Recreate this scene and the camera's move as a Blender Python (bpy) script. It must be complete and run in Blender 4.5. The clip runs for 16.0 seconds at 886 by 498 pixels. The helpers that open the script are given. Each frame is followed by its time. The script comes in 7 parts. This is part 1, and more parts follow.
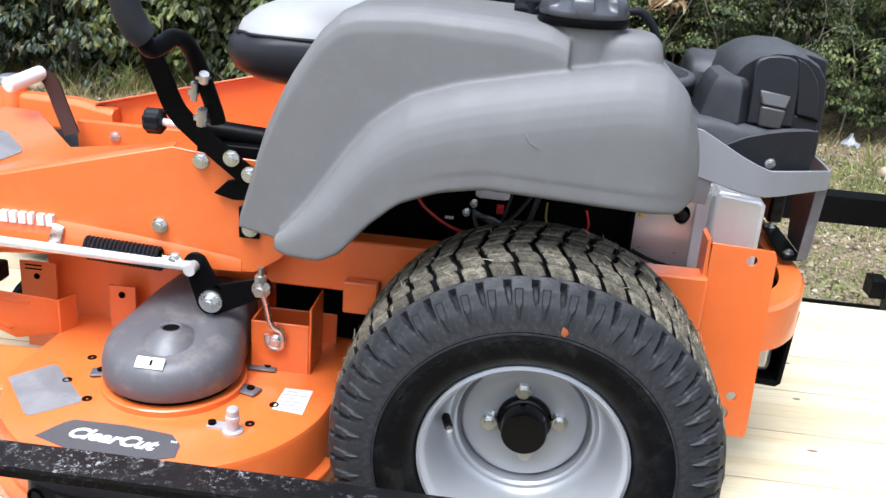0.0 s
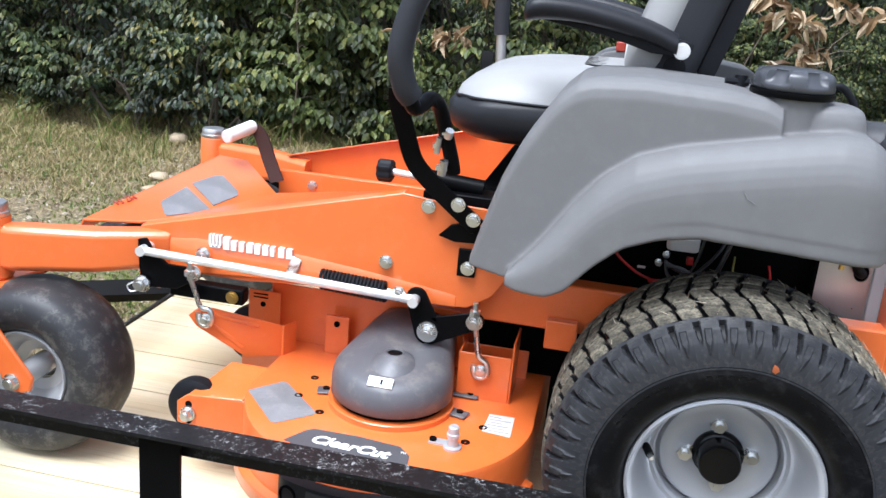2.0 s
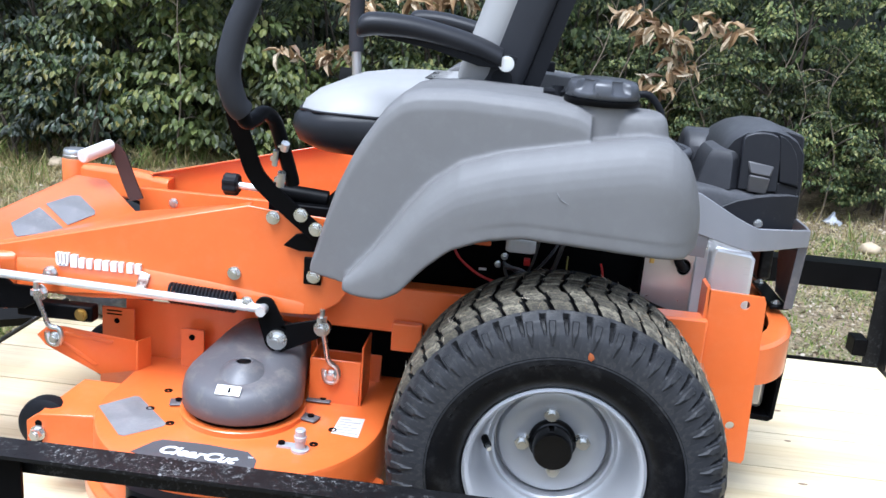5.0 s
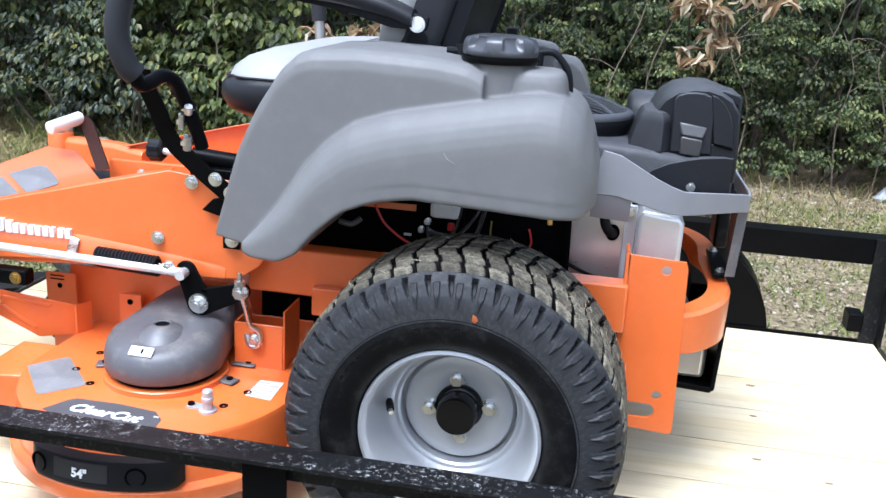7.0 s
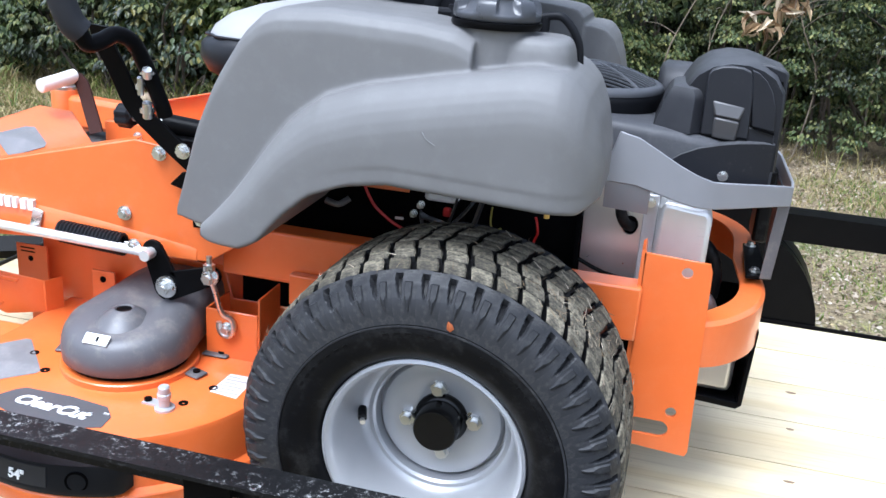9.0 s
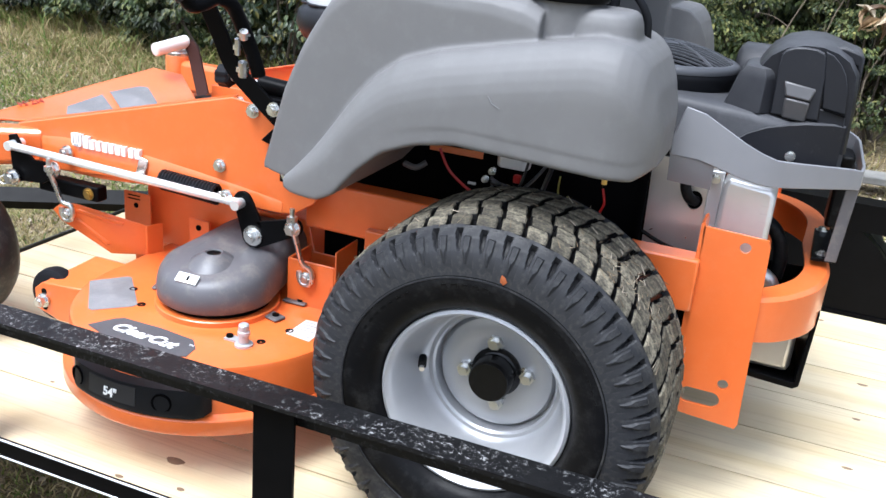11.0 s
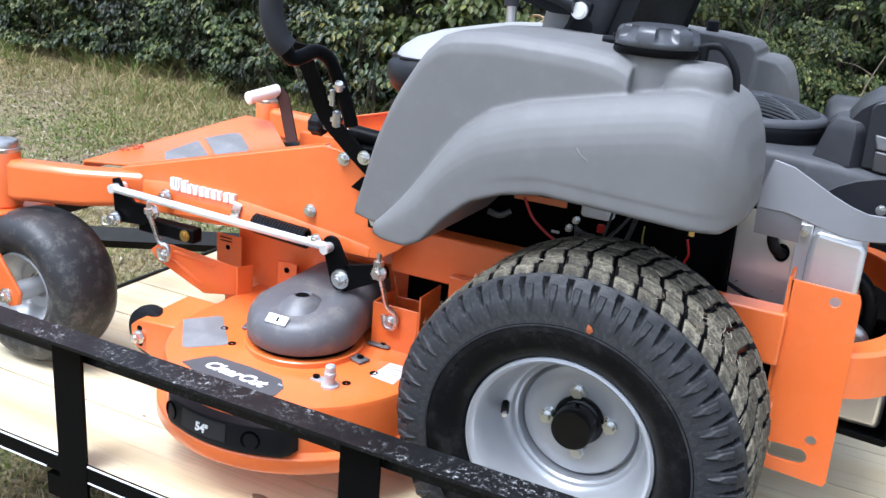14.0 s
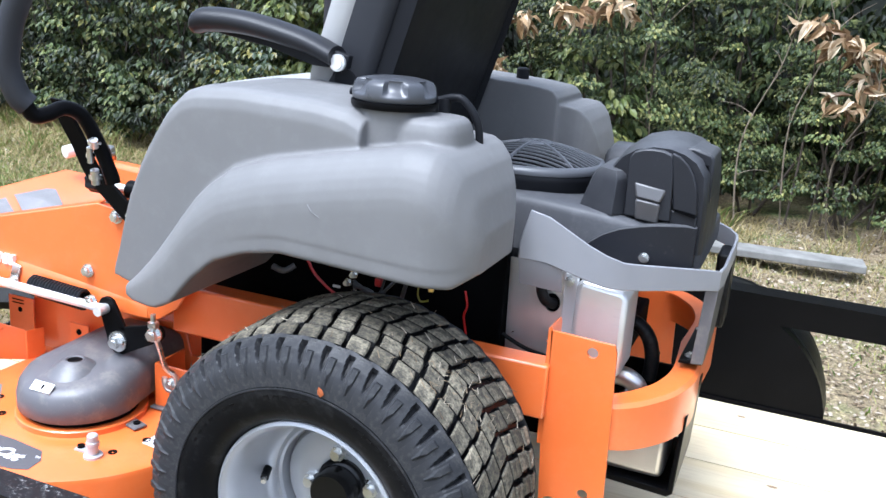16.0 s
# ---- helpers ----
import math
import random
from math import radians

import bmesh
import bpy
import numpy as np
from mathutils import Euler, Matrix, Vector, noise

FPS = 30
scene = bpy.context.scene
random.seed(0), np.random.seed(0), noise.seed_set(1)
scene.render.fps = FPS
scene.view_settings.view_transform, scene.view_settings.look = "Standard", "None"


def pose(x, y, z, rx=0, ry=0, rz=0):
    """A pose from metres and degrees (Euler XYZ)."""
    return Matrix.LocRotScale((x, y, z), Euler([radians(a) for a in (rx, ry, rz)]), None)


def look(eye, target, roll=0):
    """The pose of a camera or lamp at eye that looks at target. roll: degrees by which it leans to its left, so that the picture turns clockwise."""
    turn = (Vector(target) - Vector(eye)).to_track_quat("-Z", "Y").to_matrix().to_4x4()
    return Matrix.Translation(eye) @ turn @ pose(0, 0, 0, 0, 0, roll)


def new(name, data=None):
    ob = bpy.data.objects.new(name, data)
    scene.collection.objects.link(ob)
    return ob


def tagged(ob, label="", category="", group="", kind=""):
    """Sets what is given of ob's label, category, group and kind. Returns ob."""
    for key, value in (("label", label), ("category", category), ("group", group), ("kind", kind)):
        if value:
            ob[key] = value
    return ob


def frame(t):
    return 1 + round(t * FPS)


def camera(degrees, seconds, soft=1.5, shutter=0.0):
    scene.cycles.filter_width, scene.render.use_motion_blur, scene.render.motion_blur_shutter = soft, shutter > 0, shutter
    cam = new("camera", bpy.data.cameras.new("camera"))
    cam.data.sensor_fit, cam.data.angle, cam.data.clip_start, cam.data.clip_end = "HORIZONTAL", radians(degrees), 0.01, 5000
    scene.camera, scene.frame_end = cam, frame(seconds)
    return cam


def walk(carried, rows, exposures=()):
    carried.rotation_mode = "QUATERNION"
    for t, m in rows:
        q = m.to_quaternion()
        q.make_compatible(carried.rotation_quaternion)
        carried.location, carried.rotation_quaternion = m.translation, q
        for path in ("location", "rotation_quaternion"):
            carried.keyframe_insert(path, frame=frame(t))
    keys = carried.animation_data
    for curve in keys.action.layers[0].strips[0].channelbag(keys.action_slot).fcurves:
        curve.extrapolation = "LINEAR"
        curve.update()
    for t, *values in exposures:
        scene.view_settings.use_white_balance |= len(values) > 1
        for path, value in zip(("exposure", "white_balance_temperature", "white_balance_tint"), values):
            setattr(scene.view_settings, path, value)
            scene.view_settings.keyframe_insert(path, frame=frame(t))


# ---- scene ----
cam = camera(52.0, 16.0)
PATH = [
    (0, (-0.039, -1.159, 0.929), (-0.197, 0.706, 0.225), 4.4),
    (0.5, (-0.113, -1.221, 0.93), (-0.286, 0.657, 0.264), 4.7),
    (1, (-0.175, -1.276, 0.926), (-0.401, 0.601, 0.273), 4.9),
    (1.5, (-0.208, -1.317, 0.928), (-0.5, 0.562, 0.309), 5.1),
    (2, (-0.219, -1.352, 0.932), (-0.566, 0.529, 0.347), 5.1),
    (2.5, (-0.22, -1.383, 0.931), (-0.603, 0.5, 0.379), 5.1),
    (3, (-0.211, -1.406, 0.933), (-0.608, 0.483, 0.407), 4.9),
    (3.5, (-0.206, -1.41, 0.929), (-0.528, 0.49, 0.394), 5.1),
    (4, (-0.204, -1.409, 0.932), (-0.431, 0.505, 0.399), 5.6),
    (4.5, (-0.179, -1.408, 0.935), (-0.339, 0.515, 0.407), 5.2),
    (5, (-0.098, -1.398, 0.941), (-0.251, 0.524, 0.409), 4.7),
    (5.2, (-0.057, -1.392, 0.932), (-0.228, 0.528, 0.4), 4.8),
    (7.3, (0.203, -1.332, 0.925), (-0.117, 0.547, 0.319), 3.2),
    (7.5, (0.21, -1.297, 0.929), (-0.104, 0.567, 0.276), 3.3),
    (8, (0.195, -1.19, 0.919), (-0.136, 0.671, 0.266), 3.8),
    (8.2, (0.187, -1.158, 0.923), (-0.122, 0.706, 0.267), 3.5),
    (10.3, (0.396, -1.141, 0.914), (-0.291, 0.601, 0.214), 5.6),
    (10.5, (0.383, -1.162, 0.914), (-0.269, 0.592, 0.206), 5.4),
    (11, (0.335, -1.208, 0.91), (-0.307, 0.548, 0.199), 5.2),
    (11.5, (0.28, -1.239, 0.913), (-0.412, 0.499, 0.206), 4.9),
    (12, (0.242, -1.264, 0.908), (-0.52, 0.453, 0.221), 5.5),
    (12.5, (0.202, -1.294, 0.913), (-0.618, 0.4, 0.236), 6.2),
    (13, (0.201, -1.312, 0.907), (-0.619, 0.389, 0.246), 6.0),
    (13.5, (0.244, -1.283, 0.915), (-0.546, 0.438, 0.271), 5.2),
    (14, (0.321, -1.24, 0.921), (-0.48, 0.48, 0.289), 4.7),
    (14.5, (0.419, -1.207, 0.929), (-0.375, 0.52, 0.309), 4.5),
    (15, (0.502, -1.185, 0.936), (-0.276, 0.562, 0.349), 4.0),
    (15.5, (0.536, -1.157, 0.946), (-0.208, 0.612, 0.383), 3.8),
    (16, (0.558, -1.084, 0.954), (-0.145, 0.71, 0.416), 4.2),
]
walk(cam, [(t, look(eye, target, roll)) for t, eye, target, roll in PATH],
     exposures=[(0.0, 1.18, 5650, 10), (1.5, 1.12, 5600, 10), (3.5, 1.15, 5350, 10), (5.0, 1.16, 5300, 10), (7.5, 1.24, 5300, 10), (8.2, 1.24, 5250, 10), (11.0, 1.22, 5600, 10), (12.5, 1.10, 5600, 10), (14.5, 1.31, 5330, 10), (16.0, 1.55, 5350, 10)])

# ---- world and light ----
world = bpy.data.worlds.new("world")
scene.world = world
world.use_nodes = True
wn, wl = world.node_tree.nodes, world.node_tree.links
wn.clear()
sky = wn.new("ShaderNodeTexSky")
sky.sky_type, sky.sun_disc = "NISHITA", False
sky.sun_elevation, sky.sun_rotation = radians(66), radians(205)
sky.dust_density, sky.air_density = 4.0, 1.0
cloud = wn.new("ShaderNodeHueSaturation")
cloud.inputs["Saturation"].default_value = 0.35
wback = wn.new("ShaderNodeBackground")
wback.inputs["Strength"].default_value = 0.138
wout = wn.new("ShaderNodeOutputWorld")
wl.new(sky.outputs[0], cloud.inputs["Color"])
wl.new(cloud.outputs[0], wback.inputs["Color"])
wl.new(wback.outputs[0], wout.inputs["Surface"])
sun_data = bpy.data.lights.new("sun", "SUN")
sun_data.energy, sun_data.angle, sun_data.color = 1.95, radians(32), (1.0, 0.96, 0.9)
sun = new("sun", sun_data)
sun.matrix_world = look((-1.2, -2.5, 6.4), (0, 0, 0))


# ---- materials ----
class Mat:
    """A node material built step by step."""

    def __init__(self, name):
        self.m = bpy.data.materials.new(name)
        self.m.use_nodes = True
        self.n, self.l = self.m.node_tree.nodes, self.m.node_tree.links
        self.b = self.n["Principled BSDF"]
        self.tc = self.n.new("ShaderNodeTexCoord")

    def put(self, **kw):
        for k, v in kw.items():
            self.b.inputs[k.replace("_", " ")].default_value = v
        return self

    def noise(self, size, detail=4, vec=None, rough=0.6):
        nz = self.n.new("ShaderNodeTexNoise")
        nz.inputs["Scale"].default_value, nz.inputs["Detail"].default_value = size, detail
        nz.inputs["Roughness"].default_value = rough
        self.l.new(vec or self.tc.outputs["Object"], nz.inputs["Vector"])
        return nz.outputs["Fac"]

    def ramp(self, fac, *stops):
        r = self.n.new("ShaderNodeValToRGB")
        els = r.color_ramp.elements
        while len(els) < len(stops):
            els.new(0.5)
        for e, (p, c) in zip(els, stops):
            e.position, e.color = p, (*c, 1) if len(c) == 3 else c
        self.l.new(fac, r.inputs[0])
        return r.outputs[0]

    def mix(self, fac, a, b, kind="MIX"):
        x = self.n.new("ShaderNodeMix")
        x.data_type, x.blend_type = "RGBA", kind
        for slot, v in ((0, fac), (6, a), (7, b)):
            if isinstance(v, (int, float)):
                x.inputs[slot].default_value = v
            elif isinstance(v, tuple):
                x.inputs[slot].default_value = (*v, 1)
            else:
                self.l.new(v, x.inputs[slot])
        return x.outputs[2]

    def math(self, op, a, b=0.0):
        x = self.n.new("ShaderNodeMath")
        x.operation = op
        for slot, v in ((0, a), (1, b)):
            if isinstance(v, (int, float)):
                x.inputs[slot].default_value = v
            else:
                self.l.new(v, x.inputs[slot])
        return x.outputs[0]

    def to(self, socket, out):
        self.l.new(out, self.b.inputs[socket])
        return self

    def bump(self, height, strength=0.2, distance=0.002):
        bp = self.n.new("ShaderNodeBump")
        bp.inputs["Strength"].default_value, bp.inputs["Distance"].default_value = strength, distance
        self.l.new(height, bp.inputs["Height"])
        self.l.new(bp.outputs[0], self.b.inputs["Normal"])
        return self

    def island(self):
        g = self.n.new("ShaderNodeNewGeometry")
        return g.outputs["Random Per Island"]

    def chance(self):
        g = self.n.new("ShaderNodeObjectInfo")
        return g.outputs["Random"]


def painted(name, colour, rough, coat=0.0, spec=0.5, vary=0.08, grain=300, bump=0.05, metal=0.0, dust=None, dust_amount=0.0):
    """Paint, plastic or metal with slight cloudiness, fine grain and, if given, patchy dust."""
    k = Mat(name)
    k.put(Roughness=rough, Metallic=metal, Coat_Weight=coat, Coat_Roughness=0.2)
    k.b.inputs["Specular IOR Level"].default_value = spec
    dark = tuple(c * (1 - vary) for c in colour)
    lite = tuple(min(1, c * (1 + vary)) for c in colour)
    col = k.ramp(k.noise(9, 3), (0.3, dark), (0.7, lite))
    if dust:
        spots = k.ramp(k.noise(26, 8, rough=0.75), (0.5, (0, 0, 0)), (0.68, (1, 1, 1)))
        col = k.mix(k.math("MULTIPLY", spots, dust_amount), col, dust)
    k.to("Base Color", col)
    k.to("Roughness", k.math("ADD", k.math("MULTIPLY", k.noise(40, 5), 0.16), rough - 0.08))
    k.bump(k.noise(grain, 2), bump, 0.001)
    return k.m


ORANGE = painted("orange_paint", (0.72, 0.148, 0.028), 0.32, coat=0.6, vary=0.05, grain=500, bump=0.03, dust=(0.80, 0.30, 0.14), dust_amount=0.10)
TANK = painted("grey_moulded_plastic", (0.146, 0.1435, 0.1415), 0.55, spec=0.33, vary=0.05, grain=900, bump=0.10, dust=(0.27, 0.27, 0.265), dust_amount=0.10)
COVER = painted("dark_grey_plastic", (0.095, 0.092, 0.098), 0.42, vary=0.1, grain=700, bump=0.08, dust=(0.3, 0.27, 0.22), dust_amount=0.3)
BLACK = painted("black_powder_coat", (0.0030, 0.0030, 0.0034), 0.34, spec=0.06, vary=0.2, grain=500, bump=0.05)
PLASTIC = painted("black_plastic", (0.0105, 0.011, 0.013), 0.45, spec=0.11, vary=0.12, grain=600, bump=0.06)
CAP = painted("cap_plastic", (0.050, 0.052, 0.058), 0.30, spec=0.45, vary=0.1, grain=500, bump=0.05)
SHIELD = painted("dull_sheet_metal", (0.60, 0.59, 0.58), 0.30, vary=0.10, grain=150, bump=0.10, metal=0.8)
COWL = painted("charcoal_plastic", (0.058, 0.059, 0.064), 0.5, spec=0.25, vary=0.08, grain=600, bump=0.06, dust=(0.2, 0.2, 0.2), dust_amount=0.15)
GRILLE = painted("grey_grille", (0.060, 0.062, 0.068), 0.45, vary=0.06, grain=600, bump=0.05)
GUARD = painted("grey_powder_coat", (0.225, 0.227, 0.242), 0.40, vary=0.05, grain=600, bump=0.05)
LEGCOAT = painted("charcoal_coat", (0.040, 0.040, 0.043), 0.45, spec=0.3)
PLATE = painted("black_plate", (0.022, 0.022, 0.024), 0.4, spec=0.3)
RUBBER = painted("rubber", (0.0042, 0.0042, 0.0047), 0.42, spec=0.14, vary=0.25, grain=200, bump=0.12, dust=(0.060, 0.059, 0.057), dust_amount=0.28)
CASTER_RUBBER = painted("worn_rubber", (0.026, 0.026, 0.0275), 0.46, spec=0.35, vary=0.25, grain=160, bump=0.15, dust=(0.20, 0.19, 0.165), dust_amount=0.5)
RIM = painted("silver_paint", (0.45, 0.455, 0.465), 0.32, coat=0.25, vary=0.05, grain=400, bump=0.03, metal=0.3)
ZINC = painted("zinc_plate", (0.70, 0.70, 0.68), 0.28, vary=0.08, grain=200, bump=0.05, metal=0.95)
CHROME = painted("bright_rod", (0.84, 0.84, 0.83), 0.30, vary=0.04, grain=200, bump=0.03, metal=0.6)
STEEL = painted("bare_steel", (0.52, 0.51, 0.50), 0.33, vary=0.08, grain=150, bump=0.06, metal=0.9)
BRASS = painted("brass", (0.6, 0.42, 0.15), 0.3, metal=1.0)
VINYL = painted("black_vinyl", (0.016, 0.0165, 0.019), 0.40, spec=0.22, vary=0.12, grain=420, bump=0.15)
GRIP = painted("grip_foam", (0.026, 0.027, 0.031), 0.55, spec=0.2, vary=0.1, grain=300, bump=0.2)
SEAT_TOP = painted("pale_vinyl", (0.30, 0.295, 0.285), 0.5, vary=0.05, grain=420, bump=0.12)
DECAL = painted("dark_decal", (0.075, 0.075, 0.08), 0.5, vary=0.08, grain=700, bump=0.2)
TREADPAD = painted("grit_pad", (0.185, 0.185, 0.19), 0.6, vary=0.25, grain=900, bump=0.5, dust=(0.33, 0.32, 0.30), dust_amount=0.4)
SCUFF = painted("scratched_plastic", (0.24, 0.24, 0.245), 0.6)
WHITE = painted("white_print", (0.8, 0.8, 0.78), 0.4, vary=0.03)
SILVERLAB = painted("silver_label", (0.6, 0.6, 0.58), 0.35, vary=0.04)
GREYPRINT = painted("grey_print", (0.30, 0.30, 0.30), 0.5)
REDTEXT = painted("red_print", (0.32, 0.03, 0.014), 0.4, vary=0.03)
REDWIRE = painted("red_wire", (0.45, 0.015, 0.012), 0.4)
SHEATH = painted("cable_sheath", (0.030, 0.031, 0.034), 0.30, spec=0.6)
YELLOWWIRE = painted("yellow_wire", (0.22, 0.19, 0.02), 0.4)
STRAP = painted("brown_strap", (0.030, 0.010, 0.007), 0.6, spec=0.2, vary=0.2, grain=300, bump=0.3)
WEATHERED = painted("weathered_board", (0.17, 0.165, 0.15), 0.85, vary=0.3, grain=60, bump=0.5)
STONE = painted("tan_stone", (0.42, 0.33, 0.22), 0.85, vary=0.2, grain=60, bump=0.5)
TWIG = painted("dry_twig", (0.17, 0.135, 0.095), 0.85, vary=0.3, grain=80, bump=0.5)
BARK = painted("bark", (0.065, 0.05, 0.036), 0.9, vary=0.3, grain=80, bump=0.6)


def dusty_lit_hood():
    """Black plastic; pale dust and the light on what faces up are both put into its colour."""
    k = Mat("dusty_lit_plastic")
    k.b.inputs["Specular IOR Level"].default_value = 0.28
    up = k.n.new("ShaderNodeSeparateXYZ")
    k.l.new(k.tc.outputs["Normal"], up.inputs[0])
    # upward faces paler by normal: settled dust plus painted light from above
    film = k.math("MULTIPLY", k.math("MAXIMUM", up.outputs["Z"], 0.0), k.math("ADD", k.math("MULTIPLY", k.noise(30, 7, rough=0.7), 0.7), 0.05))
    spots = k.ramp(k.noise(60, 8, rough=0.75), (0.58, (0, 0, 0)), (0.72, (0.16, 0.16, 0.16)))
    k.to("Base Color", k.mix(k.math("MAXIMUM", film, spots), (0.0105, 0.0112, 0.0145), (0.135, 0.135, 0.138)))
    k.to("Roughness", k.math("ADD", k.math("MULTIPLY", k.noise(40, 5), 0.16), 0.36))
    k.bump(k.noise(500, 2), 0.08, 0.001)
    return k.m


HOOD = dusty_lit_hood()


def rail_paint():
    """Black trailer paint, scuffed to grey primer in broken patches."""
    k = Mat("scuffed_trailer_paint")
    k.put(Roughness=0.42)
    k.b.inputs["Specular IOR Level"].default_value = 0.18
    big = k.ramp(k.noise(7, 3), (0.40, (0, 0, 0)), (0.60, (1, 1, 1)))
    fine = k.ramp(k.noise(130, 8, rough=0.8), (0.548, (0, 0, 0)), (0.605, (1, 1, 1)))
    haze = k.math("MULTIPLY", k.noise(18, 5), 0.02)
    facing = k.n.new("ShaderNodeSeparateXYZ")
    k.l.new(k.tc.outputs["Normal"], facing.inputs[0])
    tread = k.math("ADD", k.math("MULTIPLY", k.math("MAXIMUM", facing.outputs["Z"], 0.0), 0.85), 0.15)
    scuff = k.math("MULTIPLY", k.math("MULTIPLY", big, fine), tread)
    k.to("Base Color", k.mix(scuff, k.mix(haze, (0.0035, 0.0035, 0.004), (0.35, 0.35, 0.35)), (0.32, 0.32, 0.315)))
    k.to("Roughness", k.math("ADD", k.math("MULTIPLY", fine, 0.25), 0.40))
    k.bump(k.noise(90, 6), 0.25, 0.001)
    return k.m


def pine():
    """Fresh treated pine, grain along the board's length, each board a little different."""
    k = Mat("treated_pine")
    k.put(Roughness=0.62)
    off = k.n.new("ShaderNodeCombineXYZ")
    k.l.new(k.math("MULTIPLY", k.chance(), 37.0), off.inputs[0])
    k.l.new(k.math("MULTIPLY", k.chance(), 11.0), off.inputs[1])
    add = k.n.new("ShaderNodeVectorMath")
    k.l.new(k.tc.outputs["Object"], add.inputs[0])
    k.l.new(off.outputs[0], add.inputs[1])
    mp = k.n.new("ShaderNodeMapping")
    mp.inputs["Scale"].default_value = (0.5, 6, 6)
    k.l.new(add.outputs[0], mp.inputs[0])
    warp = k.noise(1.2, 3, mp.outputs[0])
    wave = k.n.new("ShaderNodeTexWave")
    wave.wave_type, wave.bands_direction = "BANDS", "Y"
    wave.inputs["Scale"].default_value, wave.inputs["Distortion"].default_value = 0.35, 14.0
    wave.inputs["Detail"].default_value, wave.inputs["Detail Scale"].default_value = 3, 0.8
    k.l.new(mp.outputs[0], wave.inputs["Vector"])
    streak = k.noise(3.0, 8, k_map(k, add.outputs[0], (1.6, 60, 60)))
    base = k.ramp(warp, (0.25, (0.64, 0.52, 0.32)), (0.55, (0.73, 0.625, 0.415)), (0.8, (0.62, 0.52, 0.315)))
    grain = k.ramp(wave.outputs["Fac"], (0.0, (0.90, 0.85, 0.74)), (0.5, (1, 1, 1)))
    col = k.mix(0.75, base, grain, "MULTIPLY")
    col = k.mix(k.math("MULTIPLY", k.ramp(streak, (0.5, (0, 0, 0)), (0.75, (1, 1, 1))), 0.5), col, (0.42, 0.30, 0.16))
    stain = k.ramp(k.noise(4.5, 6), (0.52, (0, 0, 0)), (0.75, (1, 1, 1)))
    col = k.mix(k.math("MULTIPLY", stain, 0.32), col, (0.34, 0.29, 0.21))
    tone = k.n.new("ShaderNodeHueSaturation")
    k.l.new(col, tone.inputs["Color"])
    k.l.new(k.math("ADD", k.math("MULTIPLY", k.chance(), 0.16), 0.92), tone.inputs["Value"])
    k.to("Base Color", tone.outputs[0])
    k.bump(streak, 0.25, 0.002)
    return k.m


def k_map(k, vec, scale):
    mp = k.n.new("ShaderNodeMapping")
    mp.inputs["Scale"].default_value = scale
    k.l.new(vec, mp.inputs[0])
    return mp.outputs[0]


def leafy(name, *cols, rough=0.45, trans=0.25, spec=0.5, patch=False):
    """Leaves, each tinted on its own; patch: shaded gaps and lit clumps put into the colour by coarse noise."""
    k = Mat(name)
    k.put(Roughness=rough)
    k.b.inputs["Specular IOR Level"].default_value = spec
    stops = [(i / max(1, len(cols) - 1), c) for i, c in enumerate(cols)]
    col = k.ramp(k.island(), *stops)
    col = k.mix(k.math("MULTIPLY", k.noise(30, 3), 0.35), col, tuple(0.45 * v for v in cols[0]))
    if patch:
        # coarse noise paints the hedge's dark gaps and lit clumps
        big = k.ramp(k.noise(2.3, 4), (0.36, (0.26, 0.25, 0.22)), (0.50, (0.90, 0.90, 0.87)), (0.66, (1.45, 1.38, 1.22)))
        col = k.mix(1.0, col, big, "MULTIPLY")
    k.to("Base Color", col)
    out = k.n["Material Output"]
    tr = k.n.new("ShaderNodeBsdfTranslucent")
    k.l.new(col, tr.inputs["Color"])
    ms = k.n.new("ShaderNodeMixShader")
    ms.inputs[0].default_value = trans
    k.l.new(k.b.outputs[0], ms.inputs[1])
    k.l.new(tr.outputs[0], ms.inputs[2])
    k.l.new(ms.outputs[0], out.inputs["Surface"])
    return k.m


def soil():
    """Earth with thatch, short green growth and pale chips."""
    k = Mat("earth_and_thatch")
    k.put(Roughness=0.95)
    v = k.tc.outputs["Object"]
    base = k.ramp(k.noise(2.0, 6), (0.32, (0.17, 0.128, 0.072)), (0.5, (0.29, 0.23, 0.13)), (0.66, (0.13, 0.16, 0.044)))
    fleck = k.ramp(k.noise(45, 8, v, 0.8), (0.36, (0.22, 0.2, 0.18)), (0.56, (1.0, 1.0, 1.0)), (0.70, (2.2, 2.1, 1.9)))
    k.to("Base Color", k.mix(1.0, base, fleck, "MULTIPLY"))
    k.bump(k.noise(60, 8), 0.9, 0.02)
    return k.m


SHOULDER = painted("shoulder_rubber", (0.021, 0.0215, 0.0235), 0.50, spec=0.22, vary=0.4, grain=150, bump=0.3, dust=(0.10, 0.096, 0.088), dust_amount=0.6)
# near-black for the engine bay, recesses and holes; their shade is in the colour
SHADE_BLACK = painted("shade_black", (0.0022, 0.0022, 0.0025), 0.9, spec=0.03, vary=0.3)
GLOSS = painted("glossy_black", (0.004, 0.004, 0.0045), 0.25, spec=0.3, vary=0.2)


